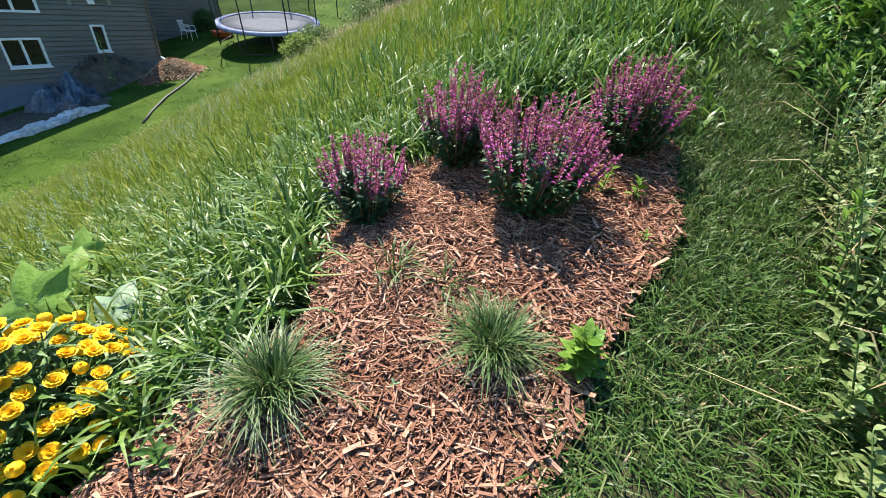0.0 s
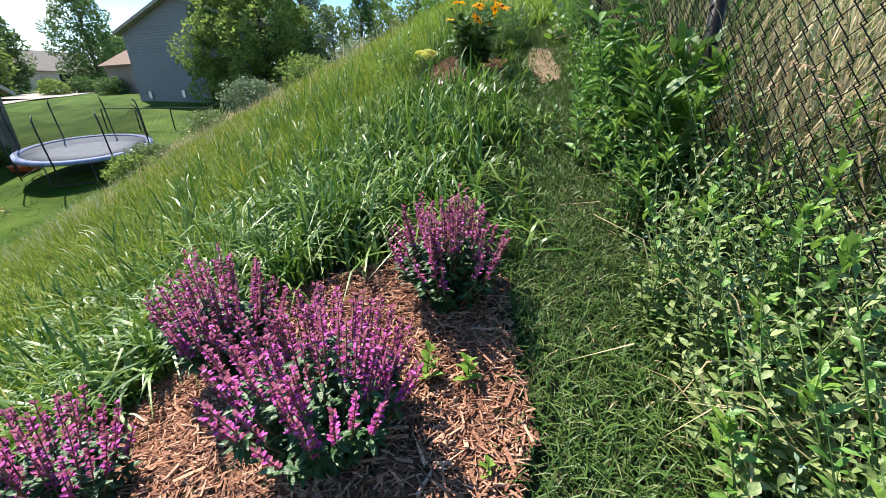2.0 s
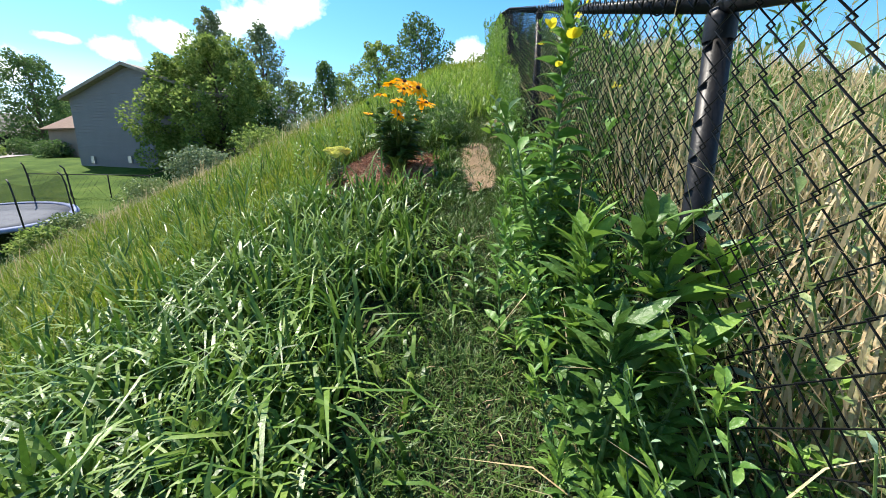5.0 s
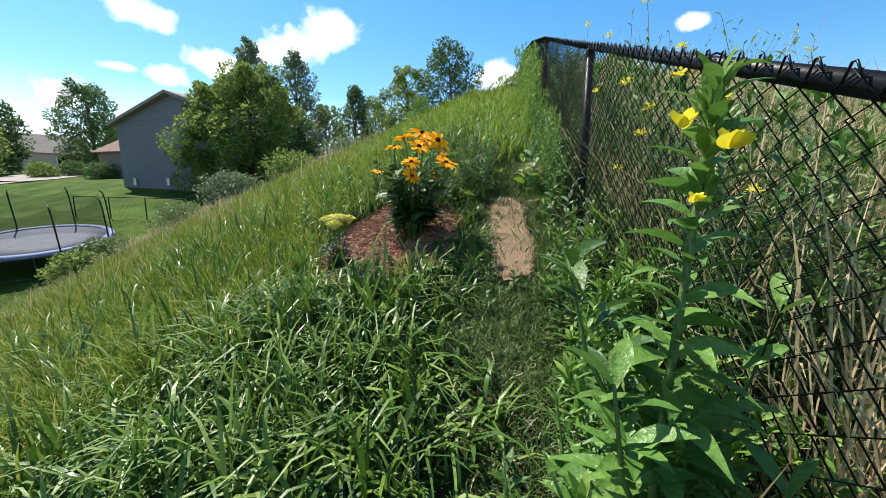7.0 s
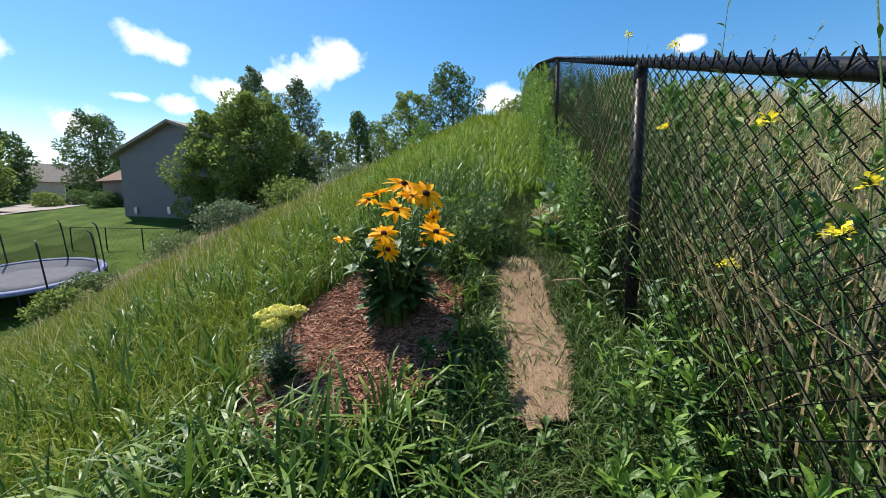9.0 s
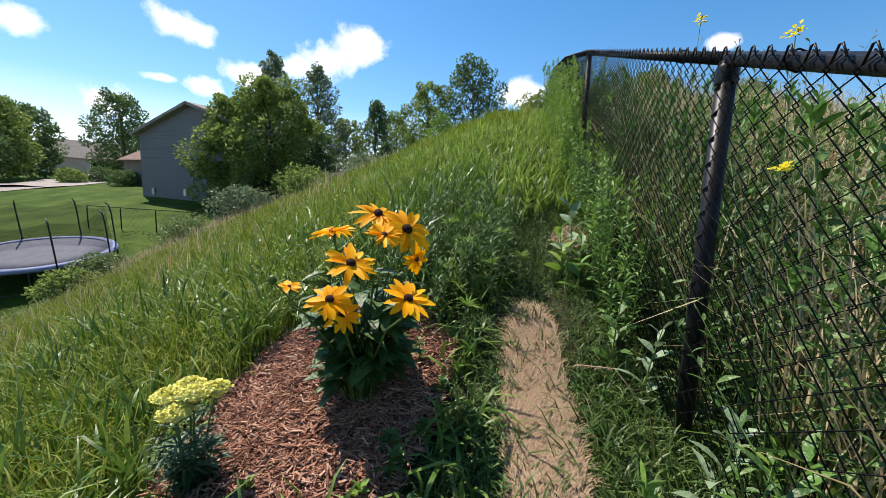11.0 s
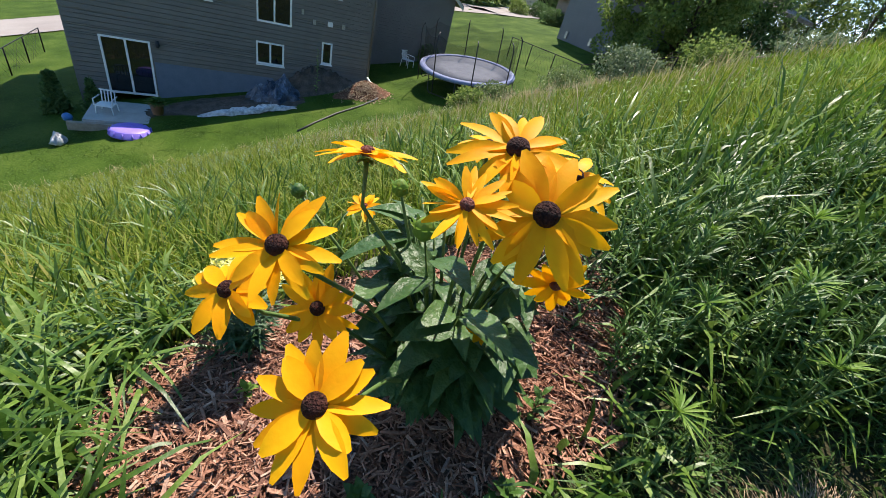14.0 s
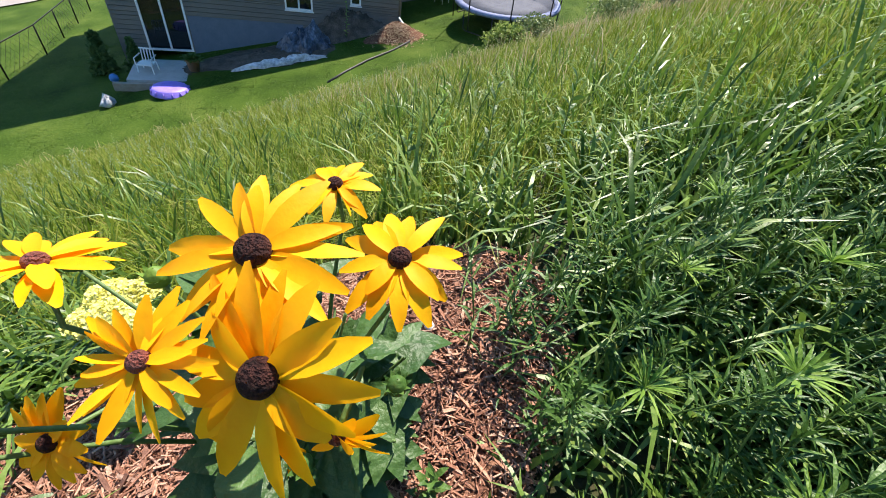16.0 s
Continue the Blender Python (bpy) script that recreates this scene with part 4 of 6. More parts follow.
# road and drive
def strip(name, pts, width, lift, material, label):
    v, q = [], []
    P_ = []
    for (x0, y0), (x1, y1) in zip(pts, pts[1:]):
        for k in range(12):
            P_.append((x0 + (x1 - x0) * k / 12, y0 + (y1 - y0) * k / 12))
    P_.append(pts[-1])
    for i, (x, y) in enumerate(P_):
        a, b = P_[max(i - 1, 0)], P_[min(i + 1, len(P_) - 1)]
        d = Vector((b[0] - a[0], b[1] - a[1], 0)).normalized()
        s_ = Vector((d.y, -d.x, 0)) * width / 2
        for sg in (-1, 1):
            px_, py_ = x + sg * s_.x, y + sg * s_.y
            v.append((px_, py_, gz(px_, py_) + lift))
    for i in range(len(P_) - 1):
        q.append((2 * i, 2 * i + 1, 2 * i + 3, 2 * i + 2))
    return tagged(new(name, Soup().add(v, q).mesh(name, material)), label, "road", kind="structure")


strip("road", [polar(75, 62), polar(60, 55), polar(47, 52), polar(43.5, 60), polar(41.5, 80), polar(40.5, 130)], 7.0, 0.06, ROAD, "pale concrete street between the lawns")
strip("road", [(-48, 22), (-42, 8), (-38.5, -1), (-37, -12), (-38, -40)], 6.0, 0.06, ROAD, "pale concrete street beyond the house")

# ---- trees and shrubs ----
def leaf_cloud(centres, sizes, n, leaf, rng):
    """Small leaves gathered in loose clumps."""
    k = rng.integers(0, len(centres), n)
    d = rng.normal(0, 1, (n, 3))
    d /= np.linalg.norm(d, axis=1)[:, None]
    rad = rng.uniform(0.45, 1.05, n) ** 0.6
    p = centres[k] + d * (sizes[k] * rad)[:, None]
    w = d * 0.7 + rng.normal(0, 0.6, (n, 3))
    w[:, 2] -= 0.25
    w /= np.linalg.norm(w, axis=1)[:, None]
    s = np.cross(w, rng.normal(0, 1, (n, 3)))
    s /= np.linalg.norm(s, axis=1)[:, None] + 1e-9
    L = leaf * rng.uniform(0.6, 1.4, n)
    a = (w * L[:, None])
    b = s * (L * 0.32)[:, None]
    v = np.stack([p, p + a * 0.5 + b, p + a, p + a * 0.5 - b], 1)
    return v.reshape(-1, 3), np.arange(n * 4).reshape(-1, 4)


CROWN_FINE = 0.72


def tree(az, dist, top_el, width, material, label, seed, n=5200, leaf=0.30, low=0.12, shape="round", name="tree", eye_z=1.76, base=None):
    """A tapered trunk with limbs and a crown of leaf clumps."""
    rng_ = np.random.default_rng(seed)
    x, y = polar(az, dist)
    z = gz(x, y) if base is None else base
    h = eye_z + dist * math.tan(radians(top_el)) - z
    t = thing(name, (x, y, z), label, "tree" if h > 3 else "shrub")
    lean = rng_.normal(0, 0.03 * h, 2)
    trunk = Soup().add(*tube([(0, 0, -0.2), (lean[0] * 0.4, lean[1] * 0.4, h * 0.35), (lean[0], lean[1], h * 0.85)], [0.022 * h, 0.016 * h, 0.004 * h], 7))
    cs, sz = [], []
    nc = 84 if shape != "cone" else 70
    for i in range(nc):
        f = (i + 0.5) / nc
        zz = low + (1 - low) * f
        if shape == "cone":
            rr = (1 - f) ** 0.8 * 0.92 + 0.05
        elif shape == "spire":
            rr = math.sin(math.pi * min(1, 0.12 + 0.88 * f)) ** 0.8 * 0.8 + 0.1
        else:
            rr = math.sin(math.pi * (0.16 + 0.78 * f)) ** 0.65
        a = i * 2.39996 + rng_.uniform(-0.5, 0.5)
        q_ = rng_.uniform(0.35, 1.08)
        cs.append((width / 2 * rr * q_ * math.cos(a) + lean[0] * f, width / 2 * rr * q_ * math.sin(a) + lean[1] * f, h * (zz - 0.04 + rng_.uniform(-0.03, 0.03))))
        sz.append(width * rng_.uniform(0.07, 0.18) * (0.45 + 0.55 * rr))
    cs, sz = np.array(cs), np.array(sz)
    for i in range(0, nc, 4):
        b = Vector((lean[0] * 0.4, lean[1] * 0.4, max(h * 0.15, cs[i][2] - 0.18 * h)))
        trunk.add(*tube([b, b.lerp(Vector(cs[i]), 0.55) + Vector((0, 0, 0.02 * h)), Vector(cs[i])], [0.008 * h, 0.005 * h, 0.002 * h], 5))
    part("trunk", trunk, BARK, t)
    part("crown", Soup().add(*leaf_cloud(cs, sz, int(n * 1.8), leaf * CROWN_FINE, rng_)), material, t, "", False)
    return t


tree(28.6, 32, 11.4, 5.0, CROWN, "broad leafy green tree beside the grey house", 1, 15000, 0.26, 0.0)
tree(23.9, 31, 14.0, 6.6, CROWN, "tall broad leafy tree with dense crown", 2, 20000, 0.26, 0.0)
tree(20.0, 34, 9.6, 5.0, CROWN_DARK, "lower leafy tree below the tall one", 17, 5000, 0.28, 0.0)
tree(23.6, 46, 17.4, 4.0, CROWN_GREY, "slim silvery tree rising behind", 3, 4200, 0.3, 0.3, "spire")
tree(17.6, 40, 16.5, 5.4, CROWN_GREY, "silvery-leaved poplar with open crown", 4, 5200, 0.3, 0.1, "spire")
tree(14.0, 42, 10.2, 4.4, CROWN, "small green tree on the hill brow", 5, 4200, 0.28, 0.05)
tree(10.3, 45, 13.2, 4.6, CROWN_DARK, "rounded spruce-green tree beyond the hill", 6, 4600, 0.3, 0.05, "spire")
tree(2.6, 38, 15.6, 5.0, CROWN, "leafy tree on the hilltop", 7, 5600, 0.28, 0.1)
tree(-4.2, 38, 18.6, 6.0, CROWN_DARK, "tall leafy tree on the hilltop", 8, 6600, 0.28, 0.1)
tree(0.5, 30, 11.6, 3.0, LEAF_LIME, "yellow-green bush on the hilltop", 9, 2600, 0.2, 0.0, name="bush")
tree(39.0, 76, 10.2, 8.5, CROWN_DARK, "dark broad tree across the street", 10, 7000, 0.40, 0.05)
tree(49.0, 66, 8.4, 8.0, CROWN, "leafy street tree behind the garage", 11, 5200, 0.45)
tree(46.6, 74, 7.6, 6.0, CROWN_DARK, "dark rounded street tree", 12, 4600, 0.45)
tree(52.0, 62, 7.4, 9.0, CROWN_DARK, "dark leafy tree behind the house roof", 13, 4600, 0.45)
tree(57.5, 60, 8.4, 9.5, CROWN, "leafy tree behind the house roof", 14, 5200, 0.45)
tree(62.5, 64, 8.0, 8.0, CROWN_DARK, "dark tree showing above the roof", 15, 4200, 0.45)
tree(36.4, 90, 6.4, 9.0, CROWN_DARK, "far tree behind the grey house", 18, 3600, 0.6)
tree(70, 75, 5.5, 9.0, CROWN, "far tree behind the house", 19, 3600, 0.6)
tree(7.0, 55, 11.6, 6.0, CROWN, "far tree beyond the hill", 20, 3600, 0.4)
tree(-13, 48, 14.5, 6.5, CROWN, "far tree beyond the fence", 21, 3800, 0.4)
tree(-27, 26, 16.0, 3.6, CROWN, "young tree beyond the chain-link fence", 22, 3400, 0.24, 0.1, "spire")
tree(-36, 30, 14.0, 4.4, CROWN_GREY, "leafy tree beyond the field", 23, 3400, 0.26, 0.1)
tree(-20, 34, 14.5, 5.0, CROWN_DARK, "leafy tree beyond the field", 33, 3400, 0.26, 0.1)
tree(41.2, 60, 1.8, 3.2, CROWN_DARK, "clipped dark shrub by the drive", 24, 1500, 0.25, 0.0, name="shrub")
tree(39.2, 50, 1.6, 2.8, CROWN_DARK, "dark shrub beside the brown garage", 25, 1500, 0.25, 0.0, name="shrub")
tree(43.6, 58, 1.6, 2.6, CROWN, "light green shrub by the street", 26, 1300, 0.25, 0.0, name="shrub")
for (x, y, hh, ww, m_, lb, sd, nm) in ((-12.2, 18.9, 0.9, 1.8, LEAF_GREY, "scruffy grey-green bush beside the trampoline", 27, "bush"), (-11.8, 17.2, 0.8, 1.6, CROWN, "low weedy bush below the trampoline", 28, "bush"), (-20.0, 3.9, 1.5, 0.8, CROWN_DARK, "small dark conical evergreen by the patio door", 29, "evergreen"), (-19.6, 5.0, 1.2, 0.7, CROWN_DARK, "small dark conical evergreen beside the slab", 30, "evergreen"), (-10.2, 25.4, 1.6, 3.2, CROWN_GREY, "brushy thicket along the hill brow", 31, "bush"), (-11.4, 22.6, 1.0, 2.6, LEAF_GREY, "weedy thicket at the foot of the hill", 32, "bush"), (-7.6, 27.5, 1.7, 4.0, CROWN, "brushy thicket on the hill brow", 34, "bush"), (-4.2, 28.5, 1.5, 4.0, CROWN_GREY, "brushy thicket on the hill brow", 35, "bush"), (-21.0, 21.2, 0.9, 1.4, CROWN_DARK, "low dark shrub at the garage wall", 36, "bush")):
    dx, dy = x - 0.3, y - 4.85
    D = math.hypot(dx, dy)
    tree(math.degrees(math.atan2(-dx, dy)), D, math.degrees(math.atan2(gz(x, y) + hh - 1.76, D)), ww, m_, lb, sd, 2200, 0.13 if hh < 1.3 else 0.2, 0.0, "cone" if nm == "evergreen" else "round", name=nm)

# ---- chain-link fence along the path ----
POST_Y = [-4.0, -1.4, 1.2, 3.66, 6.06, 9.02, 11.9, 14.8, 17.7, 20.6]


def rail_h(y):
    """Height of the top rail over the ground: the fence sits lower where the slope breaks."""
    return float(np.interp(y, [3.66, 6.03, 9.02, 11.9], [1.04, 1.19, 1.27, 1.25]))


def fence_at(y):
    x = hill_line(y)
    if y < 6:
        x += 0.02
    return x, y, gz(x, y)


fence = thing("chain_link_fence", (0, 0, 0), "black vinyl-coated chain-link fence climbing beside the path", "fence")
tops = []
for y in POST_Y:
    x, _, z = fence_at(y)
    po = part("post", Soup().add(*tube([(x, y, z - 0.2), (x, y, z + rail_h(y) - 0.03)], 0.026, 12)), FENCE_BLACK, fence, "round black post")
    v, q = lathe([(0.0295, -0.03), (0.0295, 0.012), (0.024, 0.03), (0.012, 0.036)], 12)
    part("cap", Soup().add(v + np.array([x, y, z + rail_h(y) - 0.04]), q), FENCE_BLACK, po)
    tops.append(Vector((x, y, z + rail_h(y))))
for a, b in zip(tops, tops[1:]):
    part("top_rail", Soup().add(*tube([a, a.lerp(b, 0.5) - Vector((0, 0, 0.004)), b], 0.0195, 10)), FENCE_BLACK, fence, "round black top rail")
CELL = 0.072
for i, (a, b) in enumerate(zip(tops, tops[1:])):
    L = (b.xy - a.xy).length
    n = int(round(L / CELL))
    rise = (b.z - a.z)
    fw = Vector(((b.x - a.x) / L, (b.y - a.y) / L, 0))
    off = Vector((fw.y, -fw.x, 0)) * -0.022
    levels = int(rail_h((a.y + b.y) / 2) / (CELL / 2))
    near_panel = 1 <= i <= 5
    sides = 4 if near_panel else 3
    s = Soup()
    for k in range(n):
        pts = []
        for j in range(levels + 1):
            u = (k + (0.5 if (j % 2) == 0 else 0.0)) / n
            u = min(max(u, 0), 1)
            zz = a.z + rise * u + 0.022 - j * CELL / 2
            wob = 0.006 * (1 if j % 2 else -1)
            pts.append(a.lerp(b, u).xy.to_3d() + Vector((0, 0, zz)) + off + Vector((fw.y, -fw.x, 0)) * wob)
        s.add(*tube(pts, 0.0022, sides))
        pts2 = []
        for j in range(levels + 1):
            u = (k + (0.5 if (j % 2) == 0 else 1.0)) / n
            u = min(max(u, 0), 1)
            zz = a.z + rise * u + 0.022 - j * CELL / 2
            wob = 0.006 * (-1 if j % 2 else 1)
            pts2.append(a.lerp(b, u).xy.to_3d() + Vector((0, 0, zz)) + off + Vector((fw.y, -fw.x, 0)) * wob)
        s.add(*tube(pts2, 0.0022, sides))
        tip = pts[0]
        s.add(*tube([tip + fw * -0.018 + Vector((0, 0, -0.018)), tip + fw * -0.004 + Vector((0, 0, 0.010)), tip + fw * 0.004 + Vector((0, 0, 0.010)), tip + fw * 0.018 + Vector((0, 0, -0.018))], 0.0026, 4))
    part("mesh_panel", s, FENCE_BLACK, fence, "black diamond wire mesh")
    for k in range(4):
        c = a.lerp(b, (k + 0.5) / 4)
        rg = [c + Vector((0, 0, 0.024 * math.cos(t))) + Vector((fw.y, -fw.x, 0)) * 0.024 * math.sin(t) for t in np.linspace(0, 2 * math.pi, 9)]
        part("wire_tie", Soup().add(*tube(rg, 0.0025, 4)), FENCE_BLACK, fence)

# pale rail fence on the hill brow
brow = thing("rail_fence", (0, 0, 0), "thin weathered rail fence along the hill brow", "fence")
bt = []
for k in range(8):
    x, y = -5.2 + 0.95 * k, 23.5 + 0.55 * k
    z = gz(x, y)
    part("post", Soup().add(*box((x - 0.04, y - 0.04, z - 0.1), (x + 0.04, y + 0.04, z + 0.85))), BARE_SLAT, brow, "", False)
    bt.append((x, y, z + 0.82))
part("rail", Soup().add(*tube(bt, 0.035, 5)), BARE_SLAT, brow)

# ---- grasses ----
def noise2(x, y, f, seed=0.0):
    return 0.5 + 0.25 * (np.sin(x * f + 1.7 * np.sin(y * f * 0.7 + seed)) + np.sin(y * f * 1.13 + 1.9 * np.sin(x * f * 0.6 + seed * 2)))


def clear_of_beds(x, y, m_=0.0):
    r_ = np.random.default_rng(len(x))
    jx, jy = x + r_.normal(0, 0.035, len(x)), y + r_.normal(0, 0.035, len(x))
    kx, ky = x + r_.normal(0, 0.085, len(x)), y + r_.normal(0, 0.085, len(x))
    return ~(inside(jx, jy, BED_LOW) | inside(jx, jy, BED_HIGH) | inside(kx, ky, PATH_A) | inside(kx, ky, PATH_B))


def strip_d(x, y):
    return x - path_x(y)


def grass(name, label, material, n, xr, yr, want, h, w, lean, seed, clump=0.5, droop=0.55):
    r_ = np.random.default_rng(seed)
    cx_, cy_ = r_.uniform(*xr, n), r_.uniform(*yr, n)
    nb = max(1, int(clump * 10))
    x = np.repeat(cx_, nb) + r_.normal(0, 0.045 * (1 + w * 20), n * nb)
    y = np.repeat(cy_, nb) + r_.normal(0, 0.045 * (1 + w * 20), n * nb)
    ch = np.repeat(r_.uniform(0.6, 1.15, n), nb)
    ok = want(x, y)
    x, y, ch = x[ok], y[ok], ch[ok]
    z = ground(x, y) - 0.01
    m_ = len(x)
    hh = h * ch * r_.uniform(0.55, 1.2, m_)
    v, q = blades(np.stack([x, y, z], 1), hh, w * r_.uniform(0.6, 1.3, m_), lean * r_.uniform(0.3, 1.5, m_), r_, droop)
    return tagged(new(name, Soup().add(v, q).mesh(name, material)), label, "grass", kind="stuff")


EDGE = lambda y: 0.04 - 0.05 * np.sin(y * 5) + 0.16 * np.exp(-((y - 4.5) / 0.8) ** 2)
grass("tall_grass", "lush bright green broad-bladed grass on the slope", GRASS, 5600, (-2.6, 1.0), (2.2, 9.5), lambda x, y: (strip_d(x, y) < EDGE(y) - 0.2) & (strip_d(x, y) > -1.15 - 1.3 * np.clip(5.2 - y, 0, 1.4) + 0.2 * np.sin(y * 3.1)) & clear_of_beds(x, y) & (noise2(x, y, 3.7) > 0.10), 0.38, 0.0145, 0.66, 11, 0.9, 0.9)
grass("tall_grass", "bright broad grass blades edging the footpath", GRASS, 900, (-1.4, 1.0), (3.3, 8.0), lambda x, y: (strip_d(x, y) < EDGE(y) + 0.05) & (strip_d(x, y) > -0.45) & clear_of_beds(x, y), 0.22, 0.015, 0.85, 31, 0.9, 0.75)
grass("seed_grass", "darker grass clumps standing above the rest", GRASS, 300, (-3.4, 0.8), (3.3, 9.0), lambda x, y: (strip_d(x, y) < -0.3) & clear_of_beds(x, y), 0.50, 0.014, 0.45, 32, 1.6, 0.6)
grass("tall_grass", "pale green seeding grass below the mulch bed", GRASS, 4300, (-4.5, -1.2), (0.2, 4.0), lambda x, y: (strip_d(x, y) < -0.9) & clear_of_beds(x, y), 0.30, 0.012, 0.65, 12, 0.9, 0.85)
grass("meadow_grass", "yellow-green meadow grass over the hillside", GRASS_FAR, 15500, (-13.0, -1.2), (-3.0, 14.0), lambda x, y: strip_d(x, y) < -1.3, 0.36, 0.010, 0.5, 13, 1.2)
grass("meadow_grass", "fine upright meadow grass beside the lush strip", GRASS_FAR, 5200, (-4.2, 0.4), (3.6, 10.5), lambda x, y: (strip_d(x, y) < -0.92 - 1.3 * np.clip(5.2 - y, 0, 1.4)) & clear_of_beds(x, y), 0.36, 0.0062, 0.5, 38, 1.2, 0.8)
grass("meadow_grass", "yellow-green meadow grass up the far hillside", GRASS_FAR, 12500, (-13.0, 2.5), (13.0, 30.0), lambda x, y: (strip_d(x, y) < 0.2) & (x > -11 - (y - 25) * 0.2), 0.42, 0.017, 0.5, 14, 0.9)
grass("tall_grass", "tall green grass on the upper slope", GRASS_UP, 3800, (-2.5, 3.2), (7.9, 18.0), lambda x, y: (strip_d(x, y) < np.where(y > 8.1, 0.62, 0.2)), 0.33, 0.015, 0.7, 15, 1.0)
grass("path_grass", "short dark trodden grass along the footpath", GRASS_SHORT, 20500, (-1.5, 1.6), (-1.5, 9.0), lambda x, y: (strip_d(x, y) > np.where(y < 1.2, -1.4, -0.06)) & (strip_d(x, y) < 0.90) & clear_of_beds(x, y), 0.085, 0.0045, 0.9, 16, 1.8, 0.4)
grass("path_grass", "dense dark grass between straw path and fence", GRASS_SHORT, 2600, (0.3, 1.8), (5.3, 9.5), lambda x, y: (strip_d(x, y) > 0.45) & (strip_d(x, y) < 0.95) & clear_of_beds(x, y), 0.13, 0.006, 0.8, 33, 1.4, 0.5)
grass("path_grass", "dry straw-coloured stalks in the footpath turf", STRAW, 240, (-0.9, 1.2), (0.8, 6.0), lambda x, y: (strip_d(x, y) > 0.0) & (strip_d(x, y) < 0.7) & clear_of_beds(x, y), 0.07, 0.005, 1.3, 17, 0.6, 0.5)
RIM = lambda x, y, p: inside(x, y, p) & ~(inside(x + 0.10, y, p) & inside(x - 0.07, y, p) & inside(x, y + 0.12, p) & inside(x, y - 0.10, p))
grass("edge_grass", "grass blades growing over the straw path edges", GRASS_SHORT, 2600, (-0.2, 1.6), (4.8, 9.5), lambda x, y: RIM(x, y, PATH_A) | RIM(x, y, PATH_B), 0.13, 0.007, 0.9, 35, 0.9, 0.5)
grass("lawn_grass", "short mown turf on the lower lawn", GRASS_LAWN, 16000, (-24.0, -11.8), (-1.0, 26.0), lambda x, y: x < -11.7, 0.045, 0.020, 0.9, 34, 0.6, 0.5)
grass("toe_weeds", "pale weeds at the foot of the slope", GOLD, 500, (-13.4, -11.4), (0.0, 24.0), lambda x, y: x < -11.6, 0.34, 0.010, 0.6, 19, 0.6)
grass("dry_grass", "tall dry golden grass beyond the fence", GOLD, 3000, (0.2, 7.5), (-1.0, 16.0), lambda x, y: (x - hill_line(y) > 0.22), 0.88, 0.008, 0.5, 20, 0.8, 0.8)
grass("wild_grass", "tall green grass beyond the fence", GRASS, 3600, (0.2, 5.5), (-1.0, 16.0), lambda x, y: (x - hill_line(y) > 0.12), 0.66, 0.010, 0.42, 21, 0.8, 0.7)
grass("dry_grass", "dry tan stalks standing among the fence weeds", GOLD, 150, (-0.4, 1.0), (0.6, 4.2), lambda x, y: (strip_d(x, y) > 0.5) & (strip_d(x, y) < 1.0), 0.62, 0.006, 0.55, 36, 0.6, 0.8)
grass("dry_grass", "dense dry stalks pressed against the mesh", GOLD, 1500, (0.4, 3.2), (3.2, 11.0), lambda x, y: (x - hill_line(y) > 0.08) & (x - hill_line(y) < 1.0), 0.98, 0.006, 0.32, 37, 0.8, 0.6)
grass("brow_grass", "thin brown seed stalks above the meadow", GOLD, 420, (-8.5, -1.0), (8.0, 20.0), lambda x, y: strip_d(x, y) < -2.2, 0.66, 0.007, 0.3, 39, 0.5, 0.8)
grass("brow_grass", "brown seeding grass along the hill brow", GOLD, 900, (-12.5, -3.0), (17.0, 29.0), lambda x, y: x < -11 + (y - 17) * 0.62, 0.75, 0.016, 0.3, 22, 0.6, 0.9)

# straw laid on the path
r = np.random.default_rng(23)
for owner, poly, n in ((path_a, PATH_A, 11000), (path_b, PATH_B, 2200)):
    x, y = scatter(poly, n, r)
    z = ground(x, y) + 0.036
    a = r.normal(1.35, 0.5, len(x)) + 0.5 * np.sin(x * 9 + y * 5)
    d = np.stack([np.cos(a), np.sin(a), np.zeros_like(a)], 1)
    L = r.uniform(0.03, 0.09, len(x))
    e = np.stack([x, y, z], 1)
    s_ = np.stack([-d[:, 1], d[:, 0], np.zeros_like(a)], 1) * 0.0006
    f = e + d * L[:, None]
    f[:, 2] = ground(f[:, 0], f[:, 1]) + 0.037 + r.uniform(0, 0.014, len(x))
    e[:, 2] += r.uniform(0, 0.012, len(x))
    mid = (e + f) / 2 + np.array([0, 0, 0.006])
    v = np.stack([e - s_, e + s_, mid - s_, mid + s_, f - s_, f + s_], 1)
    q = (np.arange(len(x)) * 6)[:, None, None] + np.array([[0, 1, 3, 2], [2, 3, 5, 4]])[None]
    ob = new("straw", Soup().add(v.reshape(-1, 3), q.reshape(-1, 4)).mesh("straw", STRAW))
    ob.parent = owner
    tagged(ob, "loose tan straws", kind="stuff")


